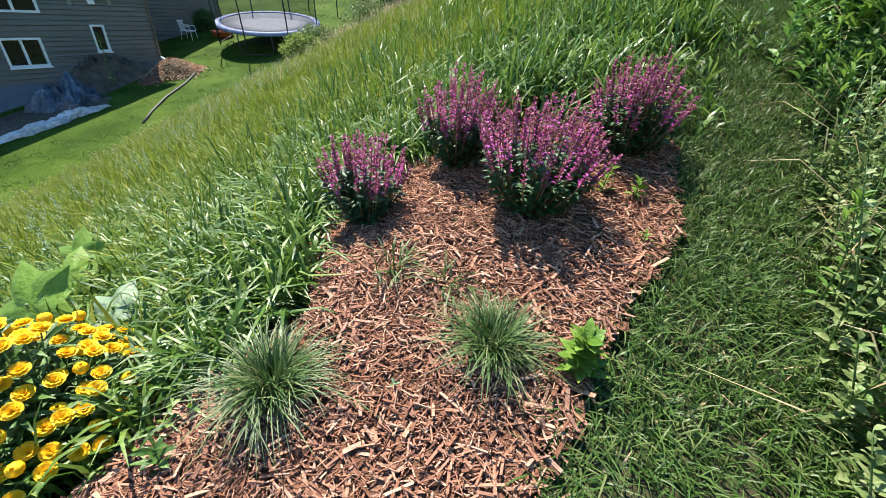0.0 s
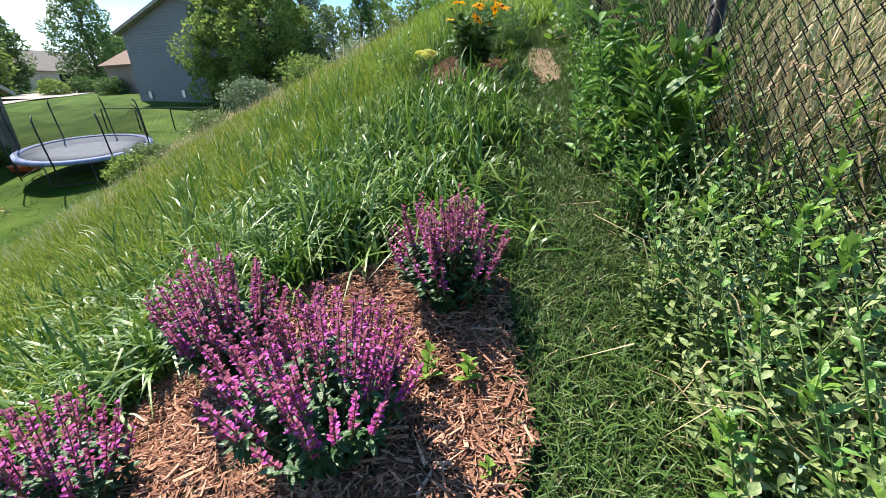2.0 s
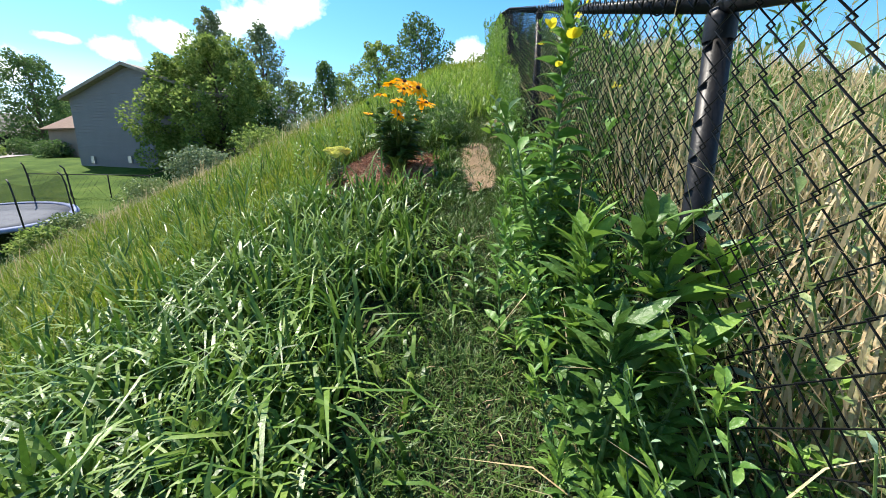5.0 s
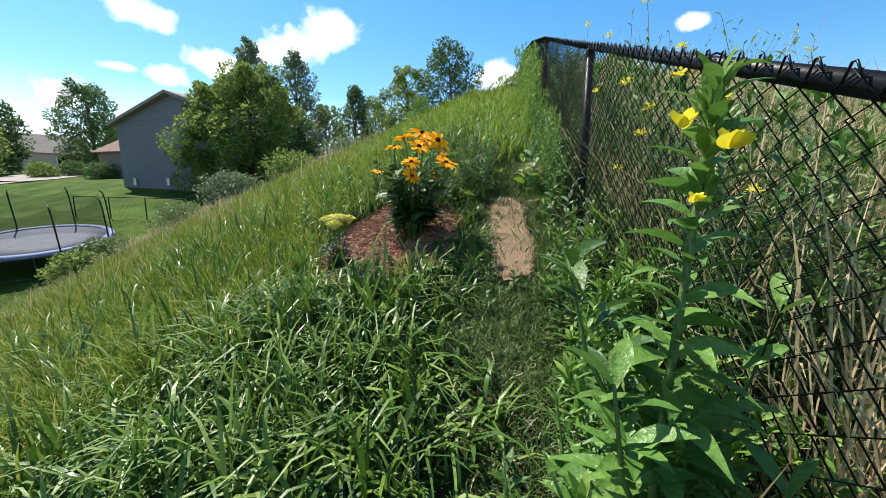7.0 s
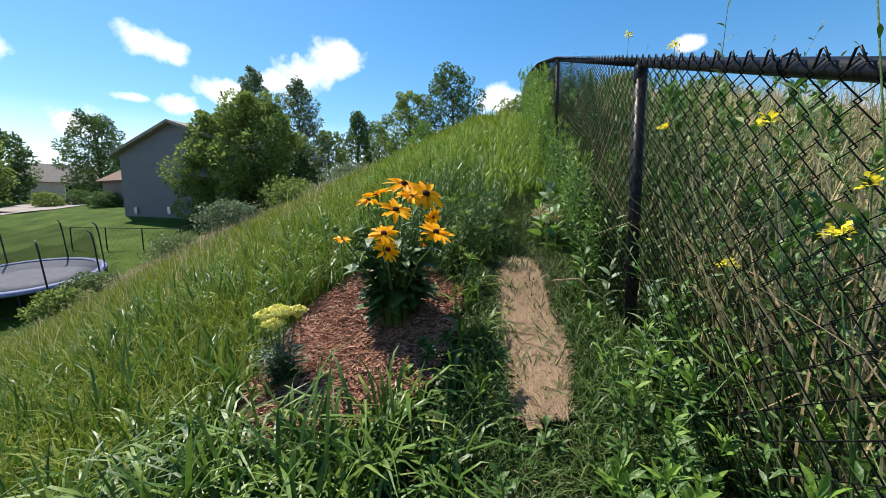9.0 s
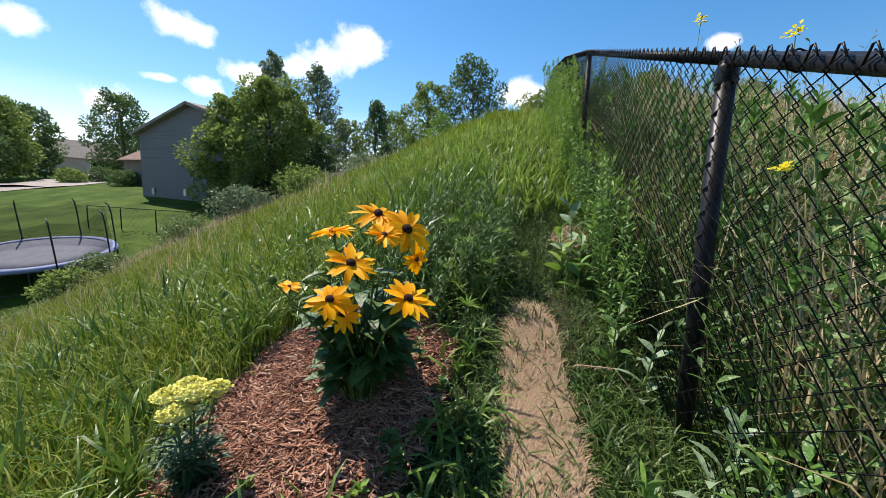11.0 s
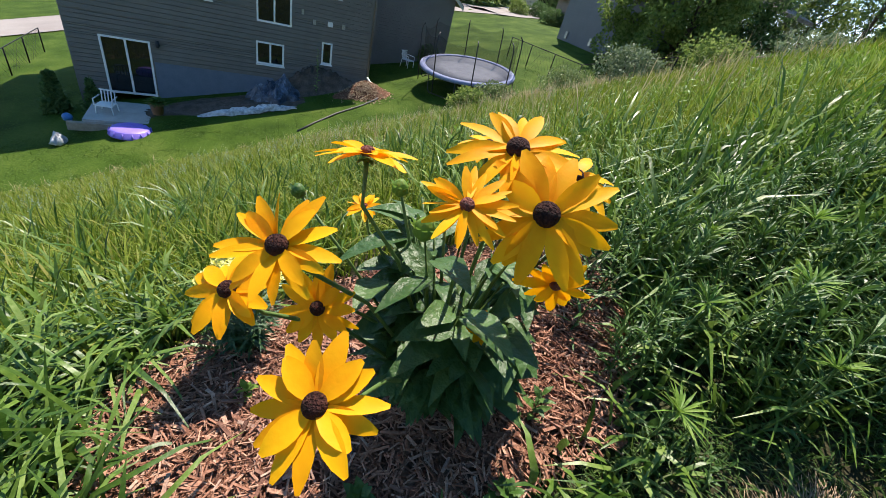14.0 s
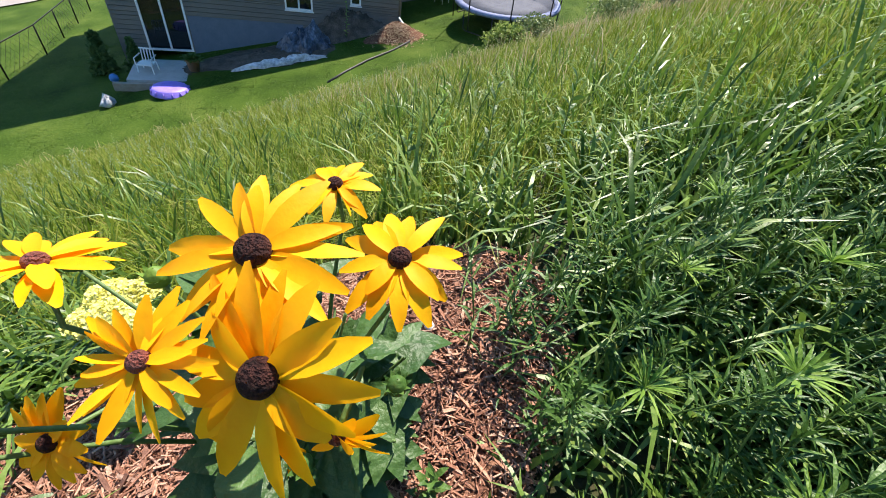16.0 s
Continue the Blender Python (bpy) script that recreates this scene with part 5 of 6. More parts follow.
# ---- leafy plants ----
def stalk(rng_, base, height, n, leaf_len, leaf_w, lean=0.12, top_tuft=True, up=0.5, shape=(0.12, 0.75, 1.0, 0.62, 0.04), sag=0.3, radius=0.005, taper=0.55, start=0.1):
    """One leafy stalk: its stem tube and its leaves, spiralling up."""
    a = rng_.uniform(0, 2 * math.pi)
    end = Vector(base) + Vector((math.cos(a) * lean * height, math.sin(a) * lean * height, height))
    mid = Vector(base).lerp(end, 0.5) + Vector((-math.cos(a), -math.sin(a), 0)) * lean * height * 0.2
    stem = tube([base, mid, end], [radius, radius * 0.8, radius * 0.35], 5)
    t = np.linspace(start, 1, n) ** 0.9
    ang = np.arange(n) * 2.39996 + rng_.uniform(0, 6)
    p = np.array([tuple(Vector(base).lerp(mid, x * 2) if x < 0.5 else mid.lerp(end, x * 2 - 1)) for x in t])
    el = up + (t ** 2) * 0.7
    w = np.stack([np.cos(ang), np.sin(ang), el], 1)
    L = leaf_len * (1 - (1 - taper) * t) * rng_.uniform(0.75, 1.2, n)
    lf = leaves(p, w, L, leaf_w * (1 - (1 - taper) * t), rng_, sag, 0.3, shape)
    return stem, lf, end


def thicket(name, label, material, n, place, height, leaves_n, leaf_len, leaf_w, seed, lean=0.15, stem_mat=None, tip=None):
    """Many leafy stalks growing together."""
    rng_ = np.random.default_rng(seed)
    st, lf, tp = Soup(), Soup(), Soup()
    for _ in range(n):
        x, y = place(rng_)
        b = (x, y, gz(x, y) - 0.02)
        s1, l1, e1 = stalk(rng_, b, height * rng_.uniform(0.55, 1.25), leaves_n, leaf_len, leaf_w, lean, radius=0.0028)
        st.add(*s1)
        lf.add(*l1)
        if tip is not None:
            m_ = 10
            ww = np.stack([rng_.normal(0, 0.5, m_), rng_.normal(0, 0.5, m_), rng_.uniform(0.6, 1.2, m_)], 1)
            tp.add(*leaves(np.tile(np.array(tuple(e1)), (m_, 1)) - np.array([0, 0, 1]) * rng_.uniform(0, 0.07, m_)[:, None], ww, leaf_len * 0.7, leaf_w * 0.6, rng_))
    ob = tagged(new(name, lf.mesh(name, material)), label, "weeds", kind="stuff")
    part("stem", st, stem_mat or STEM, ob)
    if tip is not None:
        part("young_tips", tp, tip, ob)
    return ob


def by_fence(y0, y1, d0, d1):
    def f(g):
        y = g.uniform(y0, y1)
        return float(path_x(y)) + g.uniform(d0, d1), y
    return f


thicket("weed_thicket", "grey-green leafy weeds crowding the fence foot", LEAF_GREY, 620, by_fence(0.4, 3.2, 0.48, 1.05), 0.42, 24, 0.052, 0.022, 41, 0.35)
thicket("weed_thicket", "pale seeding stalks among the weeds", LEAF_FRESH, 110, by_fence(0.6, 3.6, 0.50, 1.0), 0.50, 24, 0.065, 0.022, 42, 0.25, tip=LEAF_LIME)
thicket("weed_thicket", "pale seeding stalks among the weeds", LEAF_PALE, 60, by_fence(0.6, 3.6, 0.52, 1.0), 0.58, 26, 0.030, 0.012, 52, 0.3)
thicket("weed_thicket", "low fresh weeds at the post foot", LEAF_GREY, 70, by_fence(2.9, 4.0, 0.56, 0.95), 0.30, 18, 0.06, 0.018, 53, 0.4)
thicket("weed_thicket", "dark green leafy weeds along the fence", LEAF, 150, by_fence(3.2, 5.6, 0.50, 1.0), 0.38, 20, 0.09, 0.02, 43, 0.4, tip=LEAF_LIME)
thicket("weed_thicket", "mixed green weeds under the fence wires", LEAF, 340, by_fence(4.6, 9.5, 0.80, 1.5), 0.62, 22, 0.085, 0.018, 44, 0.45)
thicket("weed_thicket", "tall fresh green weeds by the upper fence", LEAF_LIME, 230, by_fence(8.6, 13.5, 0.50, 0.92), 1.0, 30, 0.11, 0.022, 45, 0.10, tip=LEAF_LIME)
thicket("weed_thicket", "feathery dark green weeds beside the daisies", LEAF, 190, lambda g: (lambda y: (float(path_x(y)) + g.uniform(-0.55, 0.12), y))(g.uniform(6.75, 8.3)), 0.34, 22, 0.10, 0.011, 46, 0.2, tip=LEAF)
thicket("weed_thicket", "narrow-leaved weeds between bed and path", LEAF, 60, lambda g: (lambda y: (float(path_x(y)) - 0.0 + g.uniform(-0.02, 0.22), y))(g.uniform(5.5, 6.75)), 0.10, 14, 0.05, 0.012, 47, 0.3)
thicket("weed_thicket", "tall weeds beyond the chain-link mesh", LEAF_GREY, 620, by_fence(0.5, 13.0, 0.92, 2.2), 0.98, 24, 0.09, 0.020, 48, 0.3)
thicket("weed_thicket", "fresh green weeds rising behind the mesh", LEAF, 600, by_fence(4.2, 12.0, 0.90, 1.6), 0.84, 30, 0.095, 0.024, 54, 0.2, tip=LEAF_FRESH)
thicket("weed_thicket", "narrow-leaved weeds in front of the mesh", LEAF_FRESH, 110, by_fence(6.5, 9.5, 0.60, 0.78), 0.60, 26, 0.085, 0.016, 55, 0.15, tip=LEAF_LIME)
thicket("weed_thicket", "broad-leaved weeds scattered over the slope", LEAF_LIME, 70, lambda g: (g.uniform(-3.2, -0.6), g.uniform(7.0, 11.0)), 0.42, 16, 0.10, 0.022, 49, 0.2)

thicket("weed_thicket", "pale small-leaved scrub low on the slope", LEAF_PALE, 300, lambda g: (lambda y: (-5.4 - 0.35 * (y - 3) + g.normal(0, 0.8), y))(g.uniform(0.5, 11.0)), 0.42, 22, 0.055, 0.020, 56, 0.35)
thicket("weed_thicket", "grey-green scrub at the slope foot", LEAF_GREY, 220, lambda g: (g.uniform(-11.8, -8.5), g.uniform(2.0, 20.0)), 0.45, 20, 0.08, 0.03, 57, 0.35)

thicket("weed_thicket", "fresh leafy weeds round the primrose foot", LEAF_FRESH, 60, by_fence(3.95, 4.9, 0.50, 0.78), 0.42, 20, 0.10, 0.024, 58, 0.25, tip=LEAF_LIME)

# tall leafy clump leaning on the fence
rng_t = np.random.default_rng(50)
for k in range(12):
    x, y = 0.37 + rng_t.uniform(-0.10, 0.12), 3.58 + rng_t.uniform(-0.14, 0.10)
    h = rng_t.uniform(0.50, 0.78)
    t = thing("tall_weed", (x, y, gz(x, y)), "tall dark-leaved weed with fresh green tip by the fence", "weed", group="weeds against the fence")
    s1, l1, e1 = stalk(rng_t, (0, 0, -0.02), h, 38, 0.105, 0.036, 0.14, radius=0.006, start=0.32)
    part("stem", Soup().add(*s1), STEM, t)
    part("leaves", Soup().add(*l1), LEAF_FRESH if k % 4 == 1 else LEAF, t)
    m_ = 16
    ww = np.stack([rng_t.normal(0, 0.6, m_), rng_t.normal(0, 0.6, m_), rng_t.uniform(0.4, 1.1, m_)], 1)
    part("tip_leaves", Soup().add(*leaves(np.tile(np.array(tuple(e1)), (m_, 1)) - np.array([0, 0, 1]) * rng_t.uniform(0, 0.12, m_)[:, None], ww, 0.13, 0.03, rng_t)), LEAF_LIME if k % 2 else LEAF, t)
x, y = 0.59, 3.55
t = thing("milkweed", (x, y, gz(x, y)), "silvery broad-leaved stalk in front of the black post", "weed")
s1, l1, e1 = stalk(rng_t, (0, 0, -0.02), 0.70, 20, 0.11, 0.046, 0.05, radius=0.006, up=0.2, taper=0.7)
part("stem", Soup().add(*s1), STEM, t)
part("leaves", Soup().add(*l1), LEAF_PALE, t)

# evening primrose
px_, py_ = 0.48, 4.20
pz = gz(px_, py_)
prim = thing("evening_primrose", (px_, py_, pz), "tall evening primrose with long leaves and yellow cups", "flower plant")
rp = np.random.default_rng(51)
s1, l1, e1 = stalk(rp, (0, 0, -0.02), 1.10, 84, 0.25, 0.064, 0.03, radius=0.011, up=0.35, sag=0.45, taper=0.42, start=0.12, shape=(0.14, 0.62, 0.95, 1.0, 0.7, 0.36, 0.03))
part("stem", Soup().add(*s1), STEM, prim, "thick green stem")
part("leaves", Soup().add(*l1), LEAF_FRESH, prim, "long lance-shaped leaves")
m_ = 34
ww = np.stack([rp.normal(0, 0.3, m_), rp.normal(0, 0.3, m_), rp.uniform(0.8, 1.4, m_)], 1)
part("tip_leaves", Soup().add(*leaves(np.tile(np.array(tuple(e1)), (m_, 1)) - np.array([0, 0, 1]) * rp.uniform(-0.01, 0.20, m_)[:, None], ww, 0.09, 0.02, rp)), LEAF_LIME, prim, "pale green budding tip")
for k in range(7):
    a = k * 2.39996 + 0.5
    b0 = Vector((0, 0, 0.06 + 0.05 * k))
    e_ = b0 + Vector((math.cos(a) * 0.20, math.sin(a) * 0.20, 0.26 + 0.03 * k))
    sh = Soup().add(*tube([b0, b0.lerp(e_, 0.5) + Vector((math.cos(a), math.sin(a), 0)) * 0.04, e_], [0.006, 0.005, 0.003], 5))
    sprig = part("side_shoot", sh, STEM, prim)
    m_ = 18
    u_ = rp.uniform(0.25, 1.0, m_)
    an = np.arange(m_) * 2.39996
    part("leaves", Soup().add(*leaves(np.array([tuple(b0.lerp(e_, q_)) for q_ in u_]), np.stack([np.cos(an), np.sin(an), 0.3 + u_ * 0.9], 1), 0.13, 0.032, rp, 0.35, 0.3)), LEAF_FRESH if k % 3 else LEAF, sprig)
for ox, oy, oz, sz_ in ((-0.045, -0.05, 1.01, 1.0), (0.03, -0.06, 0.98, 1.15), (-0.01, -0.05, 0.90, 0.6)):
    a = np.arange(4) * math.pi / 2 + 0.4
    b = np.tile(np.array([ox, oy, oz]), (4, 1))
    ww = np.stack([np.cos(a) - 0.2, np.sin(a) - 0.5, np.full(4, 0.9)], 1)
    part("flower", Soup().add(*leaves(b, ww, 0.027 * sz_, 0.029 * sz_, rp, -0.1, 0.2, (0.3, 0.8, 1.0, 0.95, 0.6))), YELLOW, prim, "yellow cupped flower")

# small yellow flowers climbing the mesh
for k, (x, y, h) in enumerate(((1.03, 5.79, 1.25), (0.83, 4.87, 1.29), (1.01, 5.72, 0.93), (0.89, 5.12, 1.01), (0.84, 4.93, 0.85), (0.93, 5.32, 0.62), (0.80, 4.73, 0.98), (0.78, 4.62, 1.06), (0.85, 4.96, 0.92), (0.83, 4.84, 1.15), (1.18, 6.5, 1.30), (0.76, 4.45, 0.8))):
    t = thing("wild_mustard", (x + 0.05, y, gz(x + 0.05, y)), "thin wild stalk with a small yellow flower head", "weed", group="yellow weeds beyond the fence")
    s1, l1, e1 = stalk(rp, (0, 0, 0), h, 9, 0.06, 0.012, 0.08, radius=0.003)
    part("stem", Soup().add(*s1), STEM, t)
    part("leaves", Soup().add(*l1), LEAF, t)
    m_ = 26
    d = rp.normal(0, 1, (m_, 3))
    d[:, 2] = np.abs(d[:, 2])
    part("flower_head", Soup().add(*leaves(np.tile(np.array(tuple(e1)), (m_, 1)) + d * 0.008, d, 0.013, 0.010, rp)), YELLOW, t, "small yellow cluster")

# broad-leaved plants beside the path
for k, (x, y, h, L, w_, n_, m1) in enumerate(((1.00, 6.42, 0.36, 0.17, 0.05, 14, LEAF), (1.05, 6.25, 0.30, 0.15, 0.05, 12, LEAF_PALE), (1.0, 7.15, 0.32, 0.20, 0.07, 12, LEAF_LIME), (1.12, 7.35, 0.34, 0.22, 0.08, 10, LEAF_PALE), (0.52, 5.50, 0.10, 0.09, 0.034, 9, LEAF), (0.36, 5.36, 0.11, 0.09, 0.034, 9, LEAF), (0.64, 5.35, 0.10, 0.09, 0.034, 9, LEAF), (0.86, 4.75, 0.4, 0.16, 0.035, 16, LEAF), (0.55, 4.6, 0.3, 0.15, 0.03, 16, LEAF), (0.95, 5.0, 0.45, 0.16, 0.03, 18, LEAF), (0.52, 4.30, 0.40, 0.12, 0.022, 34, LEAF), (0.80, 4.38, 0.48, 0.12, 0.022, 36, LEAF_LIME), (0.62, 4.22, 0.34, 0.12, 0.022, 30, LEAF_LIME), (0.74, 4.62, 0.52, 0.12, 0.022, 36, LEAF), (0.30, 4.12, 0.34, 0.14, 0.036, 22, LEAF_FRESH), (0.38, 3.98, 0.36, 0.15, 0.038, 22, LEAF_FRESH), (0.26, 4.36, 0.28, 0.12, 0.03, 20, LEAF), (0.56, 4.02, 0.42, 0.15, 0.036, 24, LEAF), (0.42, 4.44, 0.40, 0.11, 0.014, 40, LEAF_FRESH), (0.66, 4.16, 0.46, 0.14, 0.034, 26, LEAF_FRESH), (0.96, 5.62, 0.42, 0.17, 0.05, 16, LEAF_FRESH), (1.0, 5.8, 0.34, 0.16, 0.045, 14, LEAF_PALE), (1.05, 7.0, 0.30, 0.2, 0.085, 9, LEAF_FRESH))):
    t = thing("broadleaf_weed", (x, y, gz(x, y)), "broad-leaved green weed at the path edge", "weed", group="weeds beside the path")
    s1, l1, e1 = stalk(rp, (0, 0, -0.01), h, n_, L, w_, 0.15, radius=0.004, up=0.7, start=0.02)
    part("stem", Soup().add(*s1), STEM, t)
    part("leaves", Soup().add(*l1), m1, t)

sap = NW + NA * 4.1 + NN * 1.3
t = thing("sapling", (sap.x, sap.y, float(lawn_z(sap.x, sap.y)) + 0.4), "thin yellow-green sapling against the house wall", "sapling")
s1, l1, e1 = stalk(rp, (0, 0, -0.5), 2.0, 30, 0.26, 0.07, 0.04, radius=0.012, up=0.6)
part("stem", Soup().add(*s1), STEM, t)
part("leaves", Soup().add(*l1), LEAF_LIME, t)

# whorled star-shaped weeds beside the daisies
for k, (x, y, h) in enumerate(((0.30, 6.86, 0.30), (0.42, 7.02, 0.34), (0.55, 6.92, 0.26), (0.40, 6.66, 0.20), (0.62, 7.15, 0.32), (0.18, 7.12, 0.30), (0.50, 7.3, 0.36), (0.06, 7.3, 0.34), (0.72, 7.0, 0.24), (0.34, 7.2, 0.38))):
    t = thing("whorled_weed", (x, y, gz(x, y)), "upright weed with a star of narrow bright leaves", "weed", group="star weeds beside the daisies")
    s1, l1, e1 = stalk(rp, (0, 0, -0.02), h, 26, 0.085, 0.007, 0.06, radius=0.004, up=0.2)
    part("stem", Soup().add(*s1), STEM, t)
    part("leaves", Soup().add(*l1), LEAF, t)
    m_ = 26
    an = np.arange(m_) * 2.39996
    ww = np.stack([np.cos(an), np.sin(an), rp.uniform(0.05, 1.3, m_)], 1)
    part("tip_leaves", Soup().add(*leaves(np.tile(np.array(tuple(e1)), (m_, 1)), ww, 0.075, 0.0065, rp, 0.2)), LEAF_LIME, t, "bright star of young leaves")
for k, (x, y, h) in enumerate(((-0.95, 7.5, 0.5), (-1.12, 7.3, 0.44), (-1.0, 7.1, 0.4), (-1.6, 7.6, 0.5), (-0.7, 7.7, 0.46))):
    t = thing("broadleaf_weed", (x, y, gz(x, y)), "upright pale broad-leaved weed in the meadow", "weed", group="broad weeds in the meadow")
    s1, l1, e1 = stalk(rp, (0, 0, -0.02), h, 18, 0.13, 0.032, 0.08, radius=0.004, up=0.7)
    part("stem", Soup().add(*s1), STEM, t)
    part("leaves", Soup().add(*l1), LEAF_LIME if k % 2 else LEAF, t)

# seeding dry grass heads arching over the path
for k, (x, y, h, ax) in enumerate(((0.95, 5.95, 0.32, 2.6), (0.78, 3.60, 0.56, 4.3), (0.74, 3.50, 0.50, 4.5), (0.72, 3.42, 0.46, 4.7), (0.80, 3.56, 0.52, 4.4))):
    t = thing("seeding_grass", (x, y, gz(x, y)), "arching dry grass stalk with tan seed heads", "grass", group="dry seed heads")
    d = Vector((math.cos(ax), math.sin(ax), 0))
    P_ = [Vector((0, 0, 0)), Vector((0, 0, h * 0.6)) + d * h * 0.12, Vector((0, 0, h * 0.95)) + d * h * 0.45, Vector((0, 0, h * 0.9)) + d * h * 0.8]
    part("stalk", Soup().add(*tube(P_, 0.0018, 4)), STRAW, t)
    m_ = 46
    tt_ = rp.uniform(0, 1, m_)
    b = np.array([tuple(P_[2].lerp(P_[3], u_)) for u_ in tt_])
    ww = np.tile(np.array(tuple(d)), (m_, 1)) + rp.normal(0, 0.25, (m_, 3)) - np.array([0, 0, 0.3])
    part("seed_head", Soup().add(*leaves(b, ww, 0.018, 0.004, rp)), STRAW, t)


# ---- salvias ----
def salvia(x, y, height, spread_, n, seed, label):
    g = np.random.default_rng(seed)
    t = thing("salvia", (x, y, gz(x, y) + 0.03), label, "flower plant", group="purple salvias in the mulch bed")
    st, fl, lf, cx_ = Soup(), Soup(), Soup(), Soup()
    for k in range(int(n * 1.35)):
        rr = math.sqrt(g.uniform(0.0, 1)) * spread_
        a = g.uniform(0, 2 * math.pi)
        hh = height * (1.05 - 0.42 * (rr / spread_) ** 2) * g.uniform(0.85, 1.1)
        e = Vector((math.cos(a) * rr, math.sin(a) * rr, hh))
        b = Vector((math.cos(a) * rr * 0.25, math.sin(a) * rr * 0.25, -0.02))
        md = b.lerp(e, 0.55) + Vector((math.cos(a), math.sin(a), 0)) * rr * 0.1
        st.add(*tube([b, md, e], [0.003, 0.0025, 0.0015], 4))
        m_ = int(g.uniform(6, 22))
        u_ = g.uniform(0.40, 1.0, m_)
        p_ = np.array([tuple(md.lerp(e, (q_ - 0.3) / 0.7)) for q_ in u_])
        an = g.uniform(0, 2 * math.pi, m_)
        ww = np.stack([np.cos(an), np.sin(an), np.full(m_, 0.45)], 1)
        fl.add(*leaves(p_, ww, 0.019 * (1.3 - 0.75 * u_), 0.009, g, 0.1, 0.5, (0.5, 1.0, 0.3)))
        m_ = 26
        u_ = g.uniform(0.2, 1.04, m_)
        p_ = np.array([tuple(md.lerp(e, q_)) for q_ in u_])
        an = g.uniform(0, 2 * math.pi, m_)
        cx_.add(*leaves(p_, np.stack([np.cos(an), np.sin(an), np.full(m_, 0.8)], 1), 0.012, 0.008, g, 0.1, 0.4, (0.6, 1.0, 0.4)))
        m_ = 26
        u_ = g.uniform(0.12, 1.25, m_)
        p_ = np.array([tuple(b.lerp(md, q_) if q_ < 1 else md.lerp(e, q_ - 1)) for q_ in u_])
        an = g.uniform(0, 2 * math.pi, m_)
        ww = np.stack([np.cos(an), np.sin(an), g.uniform(0, 0.6, m_)], 1)
        lf.add(*leaves(p_, ww, 0.038, 0.014, g, 0.3, 0.3, (0.3, 1.0, 0.8, 0.1)))
    tagged(part("stem", st, STEM_RED, t), kind="stuff")
    tagged(part("foliage", lf, LEAF_DARK, t, "small grey-green leaves"), kind="stuff")
    tagged(part("calyx", cx_, CALYX, t, "brownish-red calyces"), kind="stuff")
    tagged(part("bloom", fl, SALVIA, t, "magenta-purple flower spikes"), kind="stuff")
    return t


salvia(-1.39, 2.72, 0.37, 0.19, 42, 61, "small salvia with sparse purple spikes in mulch")
salvia(-0.75, 2.80, 0.39, 0.26, 78, 62, "largest salvia with dense magenta-purple spikes")
salvia(-0.42, 3.25, 0.36, 0.21, 60, 63, "upper salvia of purple spikes below tall grass")
salvia(-1.12, 3.10, 0.38, 0.20, 58, 64, "purple salvia crowded against the grass")


def tuft(x, y, n, h, seed, label, w=0.0035):
    g = np.random.default_rng(seed)
    t = thing("sedge_tuft", (x, y, gz(x, y) + 0.02), label, "grass clump", group="sedge tufts in the mulch")
    b = np.stack([g.normal(0, 0.028, n), g.normal(0, 0.028, n), np.zeros(n)], 1)
    face = np.arctan2(b[:, 1], b[:, 0]) + g.normal(0, 0.95, n)
    part("blade_tuft", Soup().add(*blades(b, h * g.uniform(0.6, 1.15, n), w, g.uniform(0.15, 1.3, n), g, 0.55, face)), FESCUE, t, "fine arching grey-green blades")
    return t


tuft(-1.25, 1.93, 560, 0.18, 71, "rounded tuft of fine grey-green sedge")
tuft(-0.74, 2.17, 520, 0.155, 72, "rounded tuft of fine sedge in mulch")
tuft(-1.18, 1.55, 90, 0.10, 73, "small young sedge sprout in mulch", 0.006)
tuft(-1.12, 2.38, 36, 0.13, 74, "thin upright grass sprout in mulch", 0.006)
tuft(-0.92, 2.36, 30, 0.11, 75, "thin grass sprout in the mulch", 0.006)
tuft(-0.52, 5.98, 40, 0.10, 76, "thin grass sprout beside the yarrow", 0.006)


def rosette(x, y, n, L, w_, h, material, seed, label, name="seedling", lift=0.03):
    g = np.random.default_rng(seed)
    t = thing(name, (x, y, gz(x, y) + lift), label, "plant")
    s1, l1, e1 = stalk(g, (0, 0, -0.02), h, n, L, w_, 0.1, radius=0.003, up=0.6, taper=0.75, start=0.05)
    part("stem", Soup().add(*s1), STEM, t)
    part("leaves", Soup().add(*l1), material, t)
    return t


rosette(-0.52, 2.17, 44, 0.085, 0.036, 0.11, LEAF_LIME, 81, "bright lime-green young perennial at the bed edge", "young_perennial")
rosette(-0.50, 2.95, 18, 0.06, 0.025, 0.12, LEAF_LIME, 82, "yellow-green seedling in mulch")
rosette(-0.38, 2.92, 16, 0.06, 0.025, 0.09, LEAF_LIME, 83, "small lime seedling in mulch")
rosette(-0.36, 2.68, 10, 0.04, 0.018, 0.05, LEAF_LIME, 84, "tiny seedling at the bed edge")
rosette(-1.42, 1.72, 14, 0.07, 0.022, 0.09, LEAF, 85, "small green weed in the mulch")
rosette(-1.36, 1.50, 12, 0.06, 0.03, 0.06, LEAF_LIME, 86, "small round-leaved weed in mulch")
rosette(-0.95, 2.02, 9, 0.03, 0.012, 0.03, LEAF_PALE, 87, "tiny pale seedling on the mulch")
rosette(0.06, 5.93, 12, 0.06, 0.03, 0.05, LEAF_LIME, 88, "small low weed in the upper mulch")
rosette(-0.30, 5.98, 12, 0.05, 0.025, 0.04, LEAF_LIME, 89, "small round-leaved weed in the mulch")
